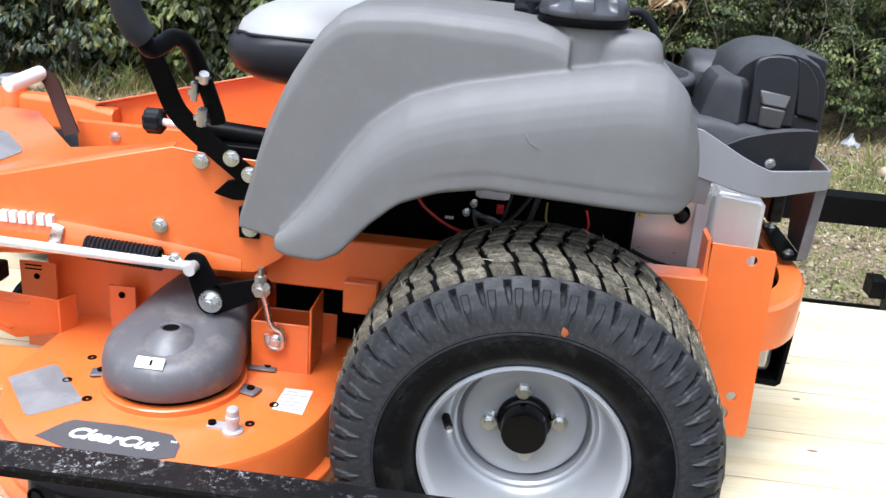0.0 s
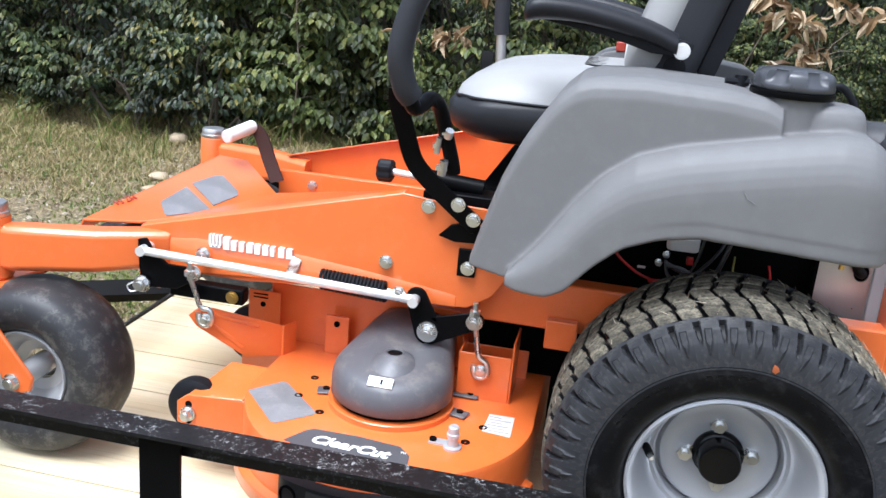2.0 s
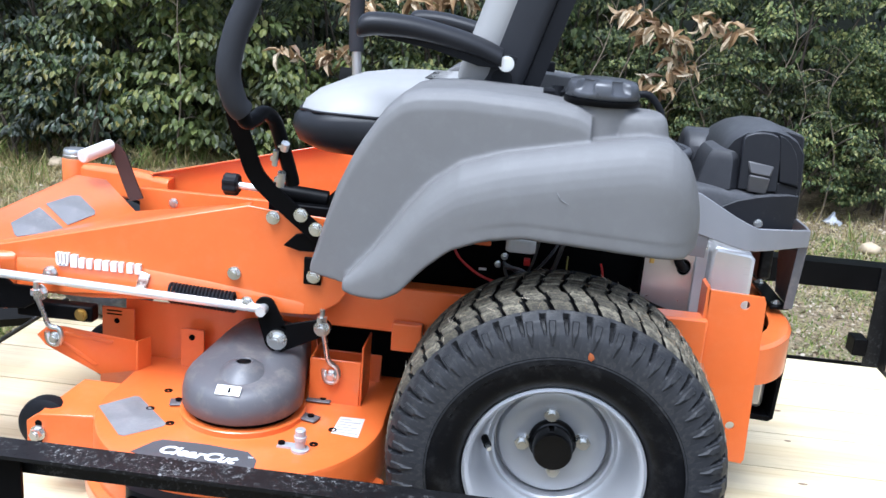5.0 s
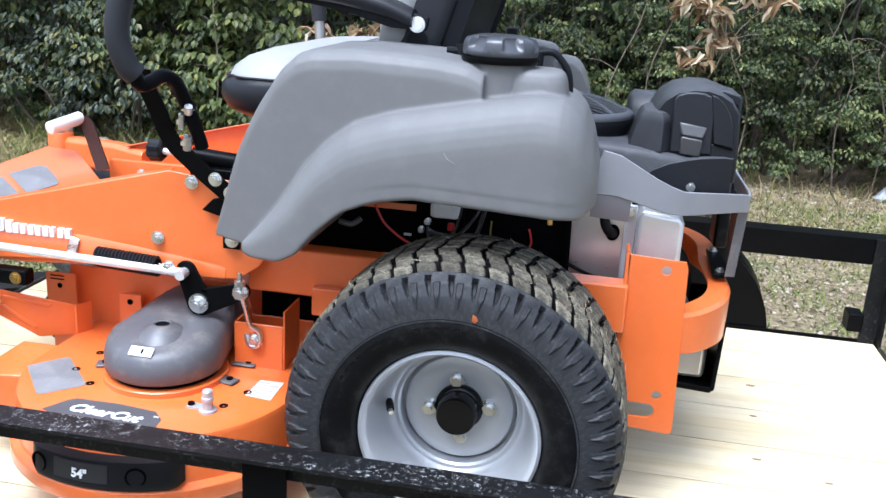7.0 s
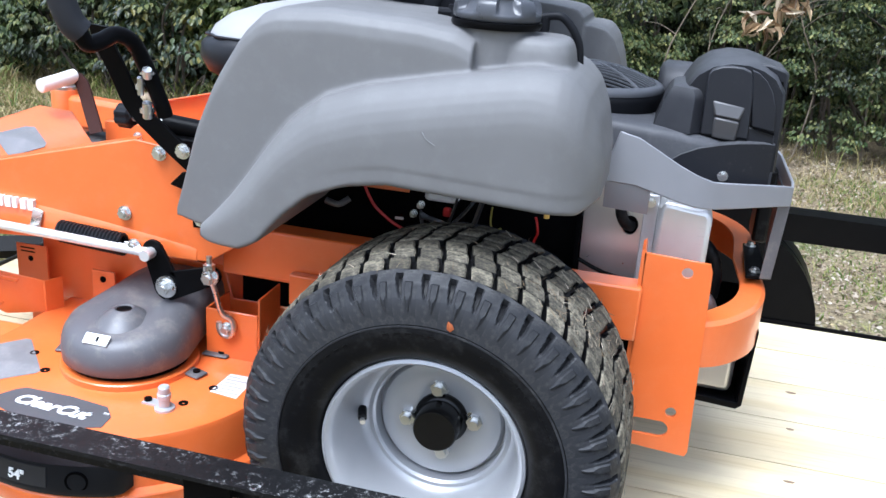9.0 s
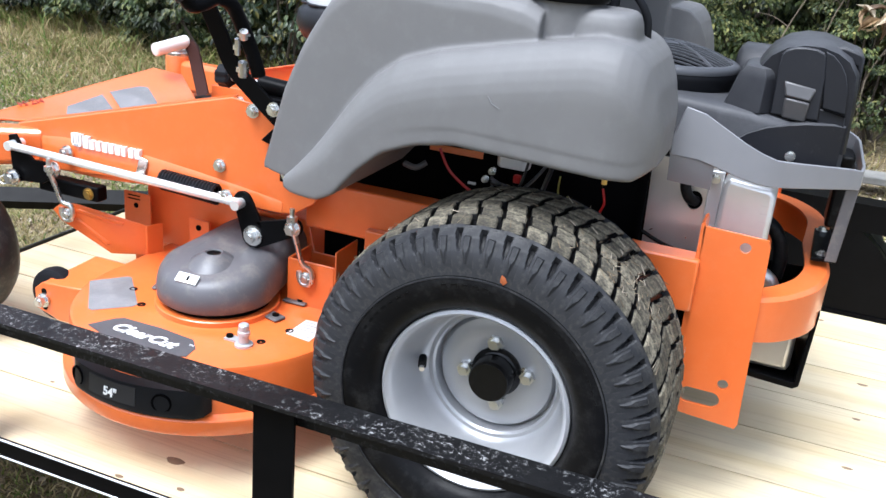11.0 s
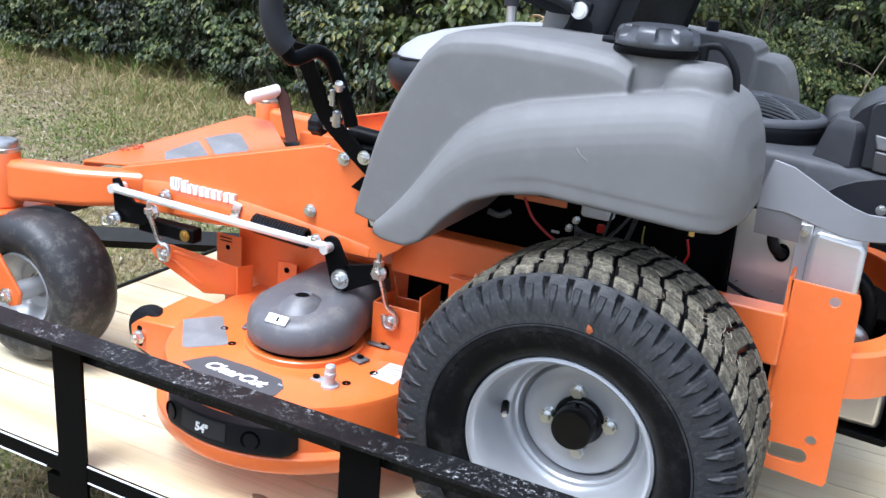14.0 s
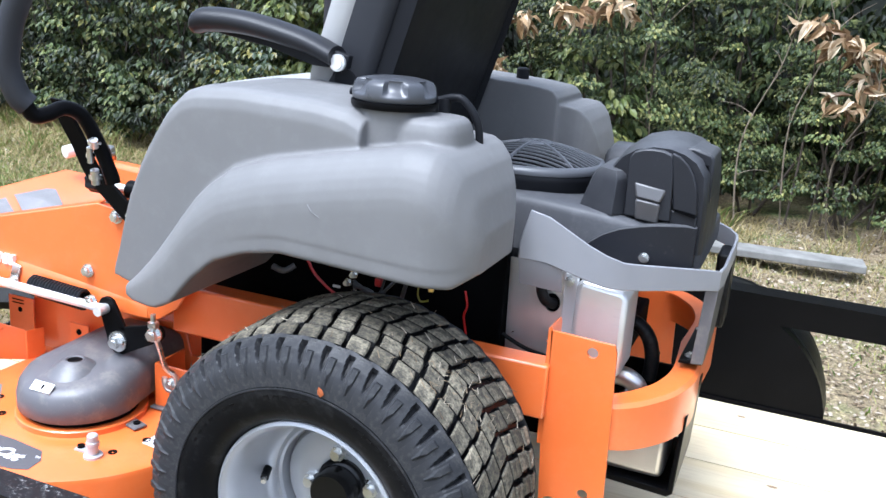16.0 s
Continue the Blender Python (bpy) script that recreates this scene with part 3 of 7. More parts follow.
# -- front casters --
def caster(side):
    mir = sided(side)
    px, py = -1.313, 0.044
    ax = Vector((-1.217, 0.042, 0.1665))
    half = [(0.0, 0.167), (0.025, 0.1655), (0.047, 0.160), (0.064, 0.150), (0.073, 0.132), (0.073, 0.112), (0.066, 0.094), (0.055, 0.083), (0.047, 0.080)]
    prof = [(r, y) for y, r in reversed(half)] + [(r, -y) for y, r in half[1:]]
    g = Geo().lathe(prof, ax, "y", 72, caps=False)
    for p in g.v:
        p.z = max(p.z, 0.0015)
    hub = Geo().lathe([(0.080, -0.05), (0.083, -0.056), (0.081, -0.060), (0.077, -0.057), (0.074, -0.045), (0.066, -0.034), (0.060, -0.030), (0.050, -0.012), (0.030, -0.006),
                       (0.030, 0.006), (0.050, 0.012), (0.060, 0.030), (0.074, 0.045), (0.081, 0.060), (0.083, 0.056), (0.080, 0.05)], ax, "y", 48, caps=False)
    wheel = part("caster_wheel", mir(hub), RIM, mower, "silver steel caster rim with smooth black tyre")
    part("tyre", mir(g), CASTER_RUBBER, wheel, "smooth black caster tyre with dried mud", smooth=60)
    part("axle_tube", mir(Geo().rod(ax + Vector((0, -0.085, 0)), ax + Vector((0, 0.085, 0)), 0.021, 24)), RIM, wheel, "grey axle spacer tube")
    g = Geo()
    hexhead(g, ax + Vector((0, -0.092, 0)), 0.012, 0.012)
    part("axle_bolt", mir(g), ZINC, wheel, "zinc axle bolt")
    # fork: a wide bent strap, legs raked back to the axle
    g = Geo()
    top, t = 0.318, 0.009
    for s in (-1, 1):
        y0 = 0.042 + s * 0.088
        legs = [(-1.352, top - 0.018), (-1.343, top - 0.004), (-1.277, top - 0.004), (-1.268, top - 0.018), (-1.176, 0.178), (-1.182, 0.153), (-1.208, 0.143), (-1.232, 0.156), (-1.240, 0.176)]
        g.prism(legs, "y", y0 - t / 2, y0 + t / 2)
    arc = [(-0.088, -0.03), (-0.086, -0.012), (-0.078, -0.002), (-0.066, 0.0), (0.066, 0.0), (0.078, -0.002), (0.086, -0.012), (0.088, -0.03)]
    outer = [(0.042 + y * 1.05, top + z + 0.004) for y, z in arc]
    inner = [(0.042 + y * 0.95, top + z - 0.005) for y, z in arc]
    g.prism(outer + inner[::-1], "x", -1.351, -1.269)
    part("caster_fork", mir(g), ORANGE, mower, "orange bent-steel caster fork", bevel=0.003)
    g = Geo().lathe([(0.030, 0.322), (0.0345, 0.328), (0.0345, 0.436), (0.033, 0.440), (0.030, 0.441)], (px, py, 0), "z", 40)
    part("caster_barrel", mir(g), ORANGE, mower, "orange steel pivot barrel")
    g = Geo().lathe([(0.0305, 0.439), (0.0325, 0.442), (0.0325, 0.449), (0.0305, 0.4505), (0.0305, 0.461), (0.028, 0.4655), (0.0, 0.467)], (px, py, 0), "z", 36, caps=False)
    part("barrel_cap", mir(g), STEEL, mower, "bright metal dust cap")
    g = Geo()
    hexhead(g, (px + 0.006, py - 0.034, 0.378), 0.006, 0.006)
    part("set_screw", mir(g), ZINC, mower, "small zinc screw")
    # arm from the barrel to the side panel
    rings = []
    for x, y, zl, zh, w in ((-1.290, 0.046, 0.340, 0.428, 0.040), (-1.262, 0.050, 0.343, 0.429, 0.052), (-1.12, 0.082, 0.352, 0.432, 0.056), (-1.0, 0.145, 0.362, 0.432, 0.056)):
        c = 0.010
        rings.append([(x, y - w / 2, zl + c), (x, y - w / 2, zh - c), (x, y - w / 2 + c, zh), (x, y + w / 2 - c, zh), (x, y + w / 2, zh - c), (x, y + w / 2, zl + c), (x, y + w / 2 - c, zl), (x, y - w / 2 + c, zl)])
    part("front_arm", mir(Geo().loft([[Vector(p) for p in r] for r in rings])), ORANGE, mower, "orange box-section front arm", bevel=0.003)


for side in ("near", "far"):
    caster(side)


# -- frame and body panels --
for side in ("near", "far"):
    mir = sided(side)
    y0, t = 0.122, 0.004
    g = Geo()
    outline = [(-1.060, 0.436), (-0.566, 0.563), (-0.520, 0.558), (-0.380, 0.552), (-0.372, 0.440), (-0.398, 0.400), (-0.440, 0.372), (-0.560, 0.368), (-0.70, 0.372), (-0.86, 0.358), (-1.00, 0.358), (-1.035, 0.366)]
    g.prism(outline, "y", y0, y0 + t)
    g.add([(-1.060, y0, 0.436), (-0.566, y0, 0.563), (-0.566, y0 + 0.022, 0.566), (-1.060, y0 + 0.022, 0.439), (-1.060, y0, 0.432), (-0.566, y0, 0.559), (-0.566, y0 + 0.022, 0.562), (-1.060, y0 + 0.022, 0.435)],
          [(0, 1, 2, 3), (7, 6, 5, 4), (0, 4, 5, 1), (1, 5, 6, 2), (2, 6, 7, 3), (3, 7, 4, 0)])
    part("side_panel", mir(g), ORANGE, mower, "orange pressed-steel side panel", bevel=0.003)
    # the lower bulge of the panel under its crease
    g = Geo()
    rings = []
    for x, zl, zh, d in ((-1.03, 0.362, 0.424, 0.002), (-0.95, 0.360, 0.430, 0.004), (-0.78, 0.373, 0.430, 0.005), (-0.64, 0.373, 0.418, 0.005), (-0.50, 0.370, 0.402, 0.003), (-0.46, 0.370, 0.398, 0.001)):
        rings.append([Vector((x, y0 + 0.002, zl)), Vector((x, y0 - d, zl + 0.001)), Vector((x, y0 - d, zh - 0.010)), Vector((x, y0 + 0.002, zh))])
    part("panel_rib", mir(g.loft(rings)), ORANGE, mower, bevel=0.003)
    g = Geo().box((-0.430, 0.150, 0.345), (0.256, 0.196, 0.432))
    part("frame_rail", mir(g), ORANGE, mower, "orange box-section frame rail", bevel=0.004)
    g = Geo().box((-0.300, 0.128, 0.318), (-0.245, 0.146, 0.372))
    part("rail_bracket", mir(g), ORANGE, mower, bevel=0.003)
    # rear upright plate with holes left as dark studs and a folded front edge
    outer = [(0.252, 0.485), (0.348, 0.481), (0.352, 0.470), (0.362, 0.168), (0.358, 0.160), (0.262, 0.166), (0.2535, 0.30), (0.2535, 0.45)]
    me_g = Geo()
    loops = [[(0.317 + 0.0085 * math.cos(a), 0.463 + 0.0085 * math.sin(a)) for a in np.linspace(0, 2 * math.pi, 16, endpoint=False)],
             [(0.327 + 0.0085 * math.cos(a), 0.232 + 0.0085 * math.sin(a)) for a in np.linspace(0, 2 * math.pi, 16, endpoint=False)],
             [(0.295 + (0.018 if math.cos(a) > 0 else -0.018) + 0.014 * math.cos(a), 0.200 + 0.014 * math.sin(a)) for a in np.linspace(0.1, 2 * math.pi + 0.1, 20, endpoint=False)]]
    bm = bmesh.new()
    edges = []
    for loop in [outer] + loops:
        vs = [bm.verts.new((p[0], 0.163, p[1])) for p in loop]
        edges += [bm.edges.new((vs[i], vs[(i + 1) % len(vs)])) for i in range(len(vs))]
    bmesh.ops.triangle_fill(bm, use_beauty=True, use_dissolve=False, edges=edges)
    ext = bmesh.ops.extrude_face_region(bm, geom=bm.faces[:])
    bmesh.ops.translate(bm, verts=[e for e in ext["geom"] if isinstance(e, bmesh.types.BMVert)], vec=(0, 0.006, 0))
    bm.verts.index_update()
    me_g.add([v.co.copy() for v in bm.verts], [[v.index for v in f.verts] for f in bm.faces])
    bm.free()
    me_g.prism([(0.2475, 0.300), (0.2475, 0.488), (0.252, 0.492), (0.2545, 0.486), (0.2545, 0.300)], "y", 0.163, 0.215)
    part("rear_upright", mir(me_g), ORANGE, mower, "orange drilled steel rear upright plate", smooth=30)


# curved rear bumper band, one piece from side to side
g = Geo()
path = [Vector((0.330, 0.168, 0)), Vector((0.357, 0.171, 0)), Vector((0.394, 0.201, 0)), Vector((0.430, 0.256, 0)), Vector((0.448, 0.310, 0)), Vector((0.455, 0.365, 0)), Vector((0.453, 0.430, 0)), Vector((0.449, 0.50, 0))]
path = curve(path, 6)
path += [Vector((p.x, 2 * MID - p.y, 0)) for p in path[::-1][1:]]
rings = []
for i, p in enumerate(path):
    d = (path[min(i + 1, len(path) - 1)] - path[max(i - 1, 0)]).normalized()
    inn = Vector((-d.y, d.x, 0))
    if inn.dot(Vector((0.2, MID, 0)) - p) < 0:
        inn = -inn
    rise = 0.012 * min(1, max(0, (p.x - 0.36) / 0.1))
    lo, hi = 0.312 - 0.6 * rise, 0.386 + 0.2 * rise
    rings.append([p + Vector((0, 0, lo)), p + Vector((0, 0, hi - 0.006)), p + inn * 0.006 + Vector((0, 0, hi)), p + inn * 0.042 + Vector((0, 0, hi)), p + inn * 0.042 + Vector((0, 0, hi - 0.005)), p + inn * 0.006 + Vector((0, 0, hi - 0.008)), p + inn * 0.005 + Vector((0, 0, lo))])
part("rear_bumper", g.loft(rings), ORANGE, mower, "orange curved steel rear bumper band", bevel=0.002)

# footplate with its pads, and the footwell
def on_plate(x, y):
    """The footplate's height there: it climbs forwards and to the far side."""
    return 0.415 - 0.4 * (x + 1.1) + 0.125 * (y - 0.4)


T, F, G, W, P, Q, K, S = (Vector(v) for v in ((-1.197, 0.150, 0.4225), (-1.075, 0.146, 0.436), (-1.092, 0.285, 0.3975), (-0.992, 0.615, 0.3987), (-1.098, 0.690, 0.4505), (-1.150, 0.645, 0.4656),
                                              (-0.575, 0.146, 0.561), (-0.965, 0.640, 0.392)))
top = [T, F, G, W, P, Q, K, S]
g = Geo()
down = Vector((0, 0, -0.005))
g.add([p.copy() for p in top] + [p + down for p in top], [(0, 2, 3, 4, 5), (0, 1, 2), (1, 6, 7, 3, 2), (13, 12, 11, 10, 8), (10, 9, 8), (10, 11, 15, 14, 9), (0, 5, 13, 8), (0, 8, 9, 1), (1, 9, 14, 6), (6, 14, 15, 7), (7, 15, 11, 3), (3, 11, 12, 4), (4, 12, 13, 5)])
lip = Vector((-0.010, 0, -0.028))
g.add([T, Q, Q + lip, T + lip, T + Vector((0.004, 0, -0.001)), Q + Vector((0.004, 0, -0.001)), Q + lip + Vector((0.004, 0, 0)), T + lip + Vector((0.004, 0, 0))],
      [(0, 1, 2, 3), (7, 6, 5, 4), (0, 3, 7, 4), (1, 5, 6, 2), (2, 6, 7, 3), (0, 4, 5, 1)])
foot = part("footplate", g, ORANGE, mower, "orange sloping footplate", bevel=0.0015, smooth=50)


def pad(corners, name, label):
    g = Geo()
    up = [Vector((x, y, on_plate(x, y) + 0.0018)) for x, y in corners]
    g.loft([[p - Vector((0, 0, 0.0016)) for p in up], up])
    part(name, g, TREADPAD, foot, label)


g = Geo()
g.box((-0.955, 0.140, 0.372), (-0.44, 0.860, 0.378))
part("floor_pan", g, ORANGE, mower, "orange floor pan")
g = Geo().box((-1.02, 0.702, 0.376), (-0.45, 0.706, 0.434))
g.box((-1.02, 0.706, 0.430), (-0.45, 0.722, 0.434))
part("footwell_wall", g, ORANGE, mower, "orange footwell wall", bevel=0.001)
# near-black instead of orange: shade below the tank put into the colour
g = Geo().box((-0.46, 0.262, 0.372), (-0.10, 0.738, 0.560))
part("seat_base", g, SHADE_BLACK, mower, "seat base box, near-black for the shade below the tank", bevel=0.006)

# deck-lift pedal
g = Geo()
line = curve([Vector((-1.000, 0.640, 0.415)), Vector((-1.030, 0.665, 0.455)), Vector((-1.065, 0.690, 0.510)), Vector((-1.090, 0.697, 0.530))], 5)
g.loft([[p + Vector((-0.016, -0.003, 0)), p + Vector((0.016, -0.003, 0.010)), p + Vector((0.016, 0.003, 0.010)), p + Vector((-0.016, 0.003, 0))] for p in line])
pedal = part("lift_pedal", g, STRAP, mower, "dark brown steel lift-pedal arm")
g = Geo().tube([(-1.118, 0.610, 0.517), (-1.104, 0.655, 0.525), (-1.090, 0.700, 0.533)], 0.016, 16)
part("pedal_pad", g, painted("worn_white_pad", (0.7, 0.68, 0.64), 0.5), pedal, "worn pale pedal pad", bevel=0.003)

# bolts on the near panel
for x, z in ((-0.522, 0.546), (-0.590, 0.436), (-0.467, 0.561), (-0.4395, 0.5385), (-0.443, 0.449)):
    g = Geo()
    hexhead(g, (x, 0.121 if x < -0.5 else 0.110 if z < 0.5 else 0.0985, z), 0.0092, 0.010)
    part("panel_bolt", g, ZINC, mower, "bright zinc bolt")
g = Geo()
hexhead(g, (-0.933, 0.701, 0.406), 0.009, 0.008)
part("panel_bolt", g, ZINC, mower, "bright zinc bolt")


# -- fuel tanks with their fenders --
def tank(side):
    mir = sided(side)
    g = Geo()
    # fender flare and rear lobe
    top = [(-0.365, 0.496), (-0.345, 0.516), (-0.316, 0.552), (-0.275, 0.615), (-0.238, 0.662), (-0.190, 0.698), (-0.128, 0.719), (-0.02, 0.742), (0.087, 0.762), (0.13, 0.757), (0.155, 0.735), (0.172, 0.70), (0.186, 0.65)]
    low = [(-0.365, 0.482), (-0.345, 0.474), (-0.300, 0.474), (-0.272, 0.487), (-0.235, 0.531), (-0.196, 0.566), (-0.146, 0.586), (-0.088, 0.596), (0.005, 0.592), (0.088, 0.588), (0.16, 0.585), (0.183, 0.60)]
    rings = []
    for x in np.concatenate([np.linspace(-0.362, 0.15, 40), np.linspace(0.157, 0.1855, 10)]):
        zt, zb = lerp_table(top, x), lerp_table(low, x)
        bend = 1 - math.sqrt(max(0.0, 1 - min(1, max(0, (x - 0.108) / 0.078)) ** 2))
        yo = -0.058 + 0.072 * bend + 0.012 * max(0, (-0.30 - x) / 0.06)
        yi = 0.205 - 0.075 * bend
        h = zt - zb
        rz, ry = min(0.075, h * 0.6), min(0.052, h * 0.45)
        lipz = min(0.024, h * 0.2)
        lip = min(1, max(0, (x + 0.20) / 0.08))
        ring = [(x, yo + 0.003 + 0.002 * lip, zb), (x, yo + 0.0012 * lip, zb + 0.004), (x, yo + 0.0009 * lip, zb + lipz), (x, yo, zb + lipz + 0.0025)]
        ring += [(x, yo + ry * (1 - math.cos(t)), zt - rz + rz * math.sin(t)) for t in np.linspace(0, math.pi / 2, 9)]
        rings.append([Vector(p) for p in ring + [(x, yi, zt), (x, yi, zb)]])
    g.loft(rings)
    # upper body, which on the far side runs on where the near one has its filler
    last = 0.003 if side == "near" else 0.074
    top = [(-0.427, 0.500), (-0.414, 0.556), (-0.392, 0.632), (-0.360, 0.704), (-0.319, 0.769), (-0.290, 0.796), (-0.265, 0.804), (-0.194, 0.809), (-0.07, 0.804), (-0.02, 0.797), (0.003, 0.786)] if side == "near" else [(-0.427, 0.500), (-0.414, 0.556), (-0.392, 0.632), (-0.360, 0.704), (-0.319, 0.769), (-0.290, 0.796), (-0.265, 0.804), (-0.194, 0.809), (-0.02, 0.799), (0.05, 0.792), (0.066, 0.786), (0.074, 0.776)]
    low = [(-0.427, 0.490), (-0.365, 0.480), (-0.30, 0.482), (-0.25, 0.54), (-0.20, 0.59), (0.003, 0.60)]
    rings = []
    for x in np.linspace(-0.426, last, 36):
        zt, zb = lerp_table(top, x), lerp_table(low, x)
        yo = -0.004 + 0.010 * max(0, (-0.36 - x) / 0.07) ** 2
        r = min(0.028, (zt - zb) * 0.4)
        rings.append([Vector(p) for p in ((x, yo, zb), (x, yo, zt - r * 1.1), (x, yo + r * 0.12, zt - r * 0.6), (x, yo + r * 0.4, zt - r * 0.25), (x, yo + r * 0.75, zt - r * 0.06), (x, yo + r * 1.3, zt), (x, 0.215, zt), (x, 0.215, zb))])
    g.loft(rings)
    # filler neck and the rear bump
    if side == "near":
        g.lathe([(0.052, 0.70), (0.050, 0.802)], (0.018, 0.070, 0), "z", 32)
        # a rounded hump behind the cap, with a pocket for the hose
        rows = []
        for z, e in ((0.72, -0.006), (0.760, -0.003), (0.776, 0.0), (0.786, 0.004), (0.7915, 0.010), (0.7935, 0.020)):
            ring = []
            for q in np.linspace(0, 2 * math.pi, 28, endpoint=False):
                c0, s0 = math.cos(q), math.sin(q)
                ring.append(Vector((0.079 + (0.045 - e) * math.copysign(abs(c0) ** 0.6, c0), 0.078 + (0.056 - e) * math.copysign(abs(s0) ** 0.6, s0), z)))
            rows.append(ring)
        g.loft(rows)
    if side == "far":
        for p in g.v:
            p.x *= 0.80 if p.x > 0 else 1.0
            p.z -= 0.014 * min(1, max(0, (p.z - 0.62) / 0.1))
    body = part("fuel_tank", mir(g), TANK, mower, "grey moulded plastic fuel tank and wheel fender", melt=0.0027, rounds=4)
    if side == "far":
        g = Geo().lathe([(0.010, 0.780), (0.014, 0.788), (0.014, 0.808), (0.010, 0.811)], (-0.055, 0.110, 0), "z", 24)
        part("vent_knob", mir(g), PLASTIC, body, "small black knob on the tank")
        return
    for line in ([(-0.041, 0.674), (-0.035, 0.665), (-0.023, 0.659)],):
        part("scuff_mark", mir(Geo().tube([(x, -0.0592, z) for x, z in line], 0.0007, 6, r2=0.0003)), SCUFF, body, "pale scratch in the plastic")
    # cap
    g = Geo()
    n = 84
    rings = []
    for r, z, lobe in ((0.048, 0.807, 0), (0.0585, 0.808, 0), (0.0612, 0.811, 0), (0.0620, 0.816, 0.0), (0.0618, 0.8185, 0.02), (0.0615, 0.822, 0.15), (0.0600, 0.830, 0.21), (0.0560, 0.8355, 0.20), (0.0475, 0.838, 0.04), (0.036, 0.840, 0), (0.012, 0.841, 0)):
        ring = []
        r *= 0.95
        for i in range(n):
            a = 2 * math.pi * i / n
            rr = r * (1 - lobe * min(1, max(0, 4.0 * math.cos(6 * a + 0.5) + 0.2)))
            ring.append(Vector((0.017 + rr * math.cos(a), 0.070 + rr * math.sin(a), z)))
        rings.append(ring)
    cap = part("filler_cap", mir(g.loft(rings)), CAP, body, "dark grey scalloped filler cap", smooth=50)
    part("cap_skirt", mir(Geo().lathe([(0.050, 0.798), (0.0585, 0.799), (0.0605, 0.803), (0.0600, 0.808), (0.050, 0.810)], (0.017, 0.070, 0), "z", 40)), BLACK, cap, "black cap skirt")
    g = Geo()
    g.rod((-0.052, 0.120, 0.800), (-0.052, 0.120, 0.818), 0.010, 14)
    g.rod((-0.075, 0.115, 0.808), (-0.040, 0.118, 0.808), 0.006, 10)
    part("vent_fitting", mir(g), PLASTIC, body, "small black vent fitting")
    g = Geo()
    g.rod((0.071, 0.125, 0.775), (0.071, 0.125, 0.812), 0.0095, 14)
    g.tube([(0.062, 0.125, 0.809), (0.085, 0.125, 0.815), (0.100, 0.125, 0.812), (0.117, 0.127, 0.792), (0.125, 0.130, 0.765), (0.127, 0.134, 0.70)], 0.0058, 12, smooth=5)
    part("vent_hose", mir(g), PLASTIC, body, "black tank vent hose")
    g = Geo()
    g.rod((0.120, 0.00, 0.576), (0.120, 0.00, 0.592), 0.006, 6)
    g.rod((0.120, 0.00, 0.567), (0.120, 0.00, 0.577), 0.004, 10)
    part("tank_bolt", mir(g), BRASS, body, "yellow zinc tank bolt")


for side in ("near", "far"):
    tank(side)


# -- deck lift linkage on the near side --
LY = 0.082
g = Geo().tube([(-1.030, LY - 0.012, 0.407), (-1.020, LY - 0.014, 0.407), (-0.54, LY + 0.004, 0.387), (-0.526, LY + 0.010, 0.386)], 0.0078, 16)
rod = part("lift_rod", g, CHROME, mower, "bright zinc lift rod")
for p in ((-1.028, LY - 0.004, 0.407), (-0.526, LY + 0.006, 0.386)):
    g = Geo().rod(Vector(p) + Vector((0, -0.018, 0)), Vector(p) + Vector((0, 0.02, 0)), 0.0092, 20)
    part("rod_end", g, CHROME, rod, "bright rod end")
g = Geo()
pts = []
for i in range(18 * 12 + 1):
    a = i / 12 * 2 * math.pi
    f = i / (18 * 12)
    pts.append(Vector((-0.700 + 0.120 * f, 0.100 + 0.0165 * math.cos(a), 0.394 - 0.006 * f + 0.0165 * math.sin(a))))
g.tube(pts, 0.0031, 6)
spring = part("tension_spring", g, PLASTIC, mower, "black coil tension spring")
g = Geo().tube([(-0.580, 0.100, 0.391), (-0.566, 0.100, 0.389), (-0.560, 0.100, 0.384), (-0.545, 0.095, 0.384)], 0.004, 8, smooth=3)
part("spring_hook", g, ZINC, spring, "zinc spring hook")
g = Geo()
hexhead(g, (-0.556, 0.092, 0.393), 0.009, 0.010)
part("spring_bolt", g, ZINC, mower, "zinc bolt")
g = Geo()
g.turned((0.020, 0.004, 0.034), Matrix.Translation((-0.757, 0.114, 0.404)) @ Matrix.Rotation(0.3, 4, "Y"))
g.box((-0.772, 0.092, 0.384), (-0.758, 0.118, 0.392))
part("spring_tab", g, ZINC, mower, "bent zinc spring tab", bevel=0.002)

# rear bellcrank: one flat black plate with rounded ends
def rounded_plate(pts, y, t, n=10):
    """Outline round a row of (x, z, r) discs, as overlapping solids."""
    g = Geo()
    for x, z, r in pts:
        g.lathe([(r, y), (r, y + t)], (x, 0, z), "y", 28)
    for (x, z, r), (u, w, q) in zip(pts, pts[1:]):
        d = Vector((u - x, w - z)).normalized()
        nrm = Vector((-d.y, d.x))
        quad = [(x + nrm.x * r, z + nrm.y * r), (u + nrm.x * q, w + nrm.y * q), (u - nrm.x * q, w - nrm.y * q), (x - nrm.x * r, z - nrm.y * r)]
        g.prism(quad, "y", y + 0.0001, y + t - 0.0001)
    return g


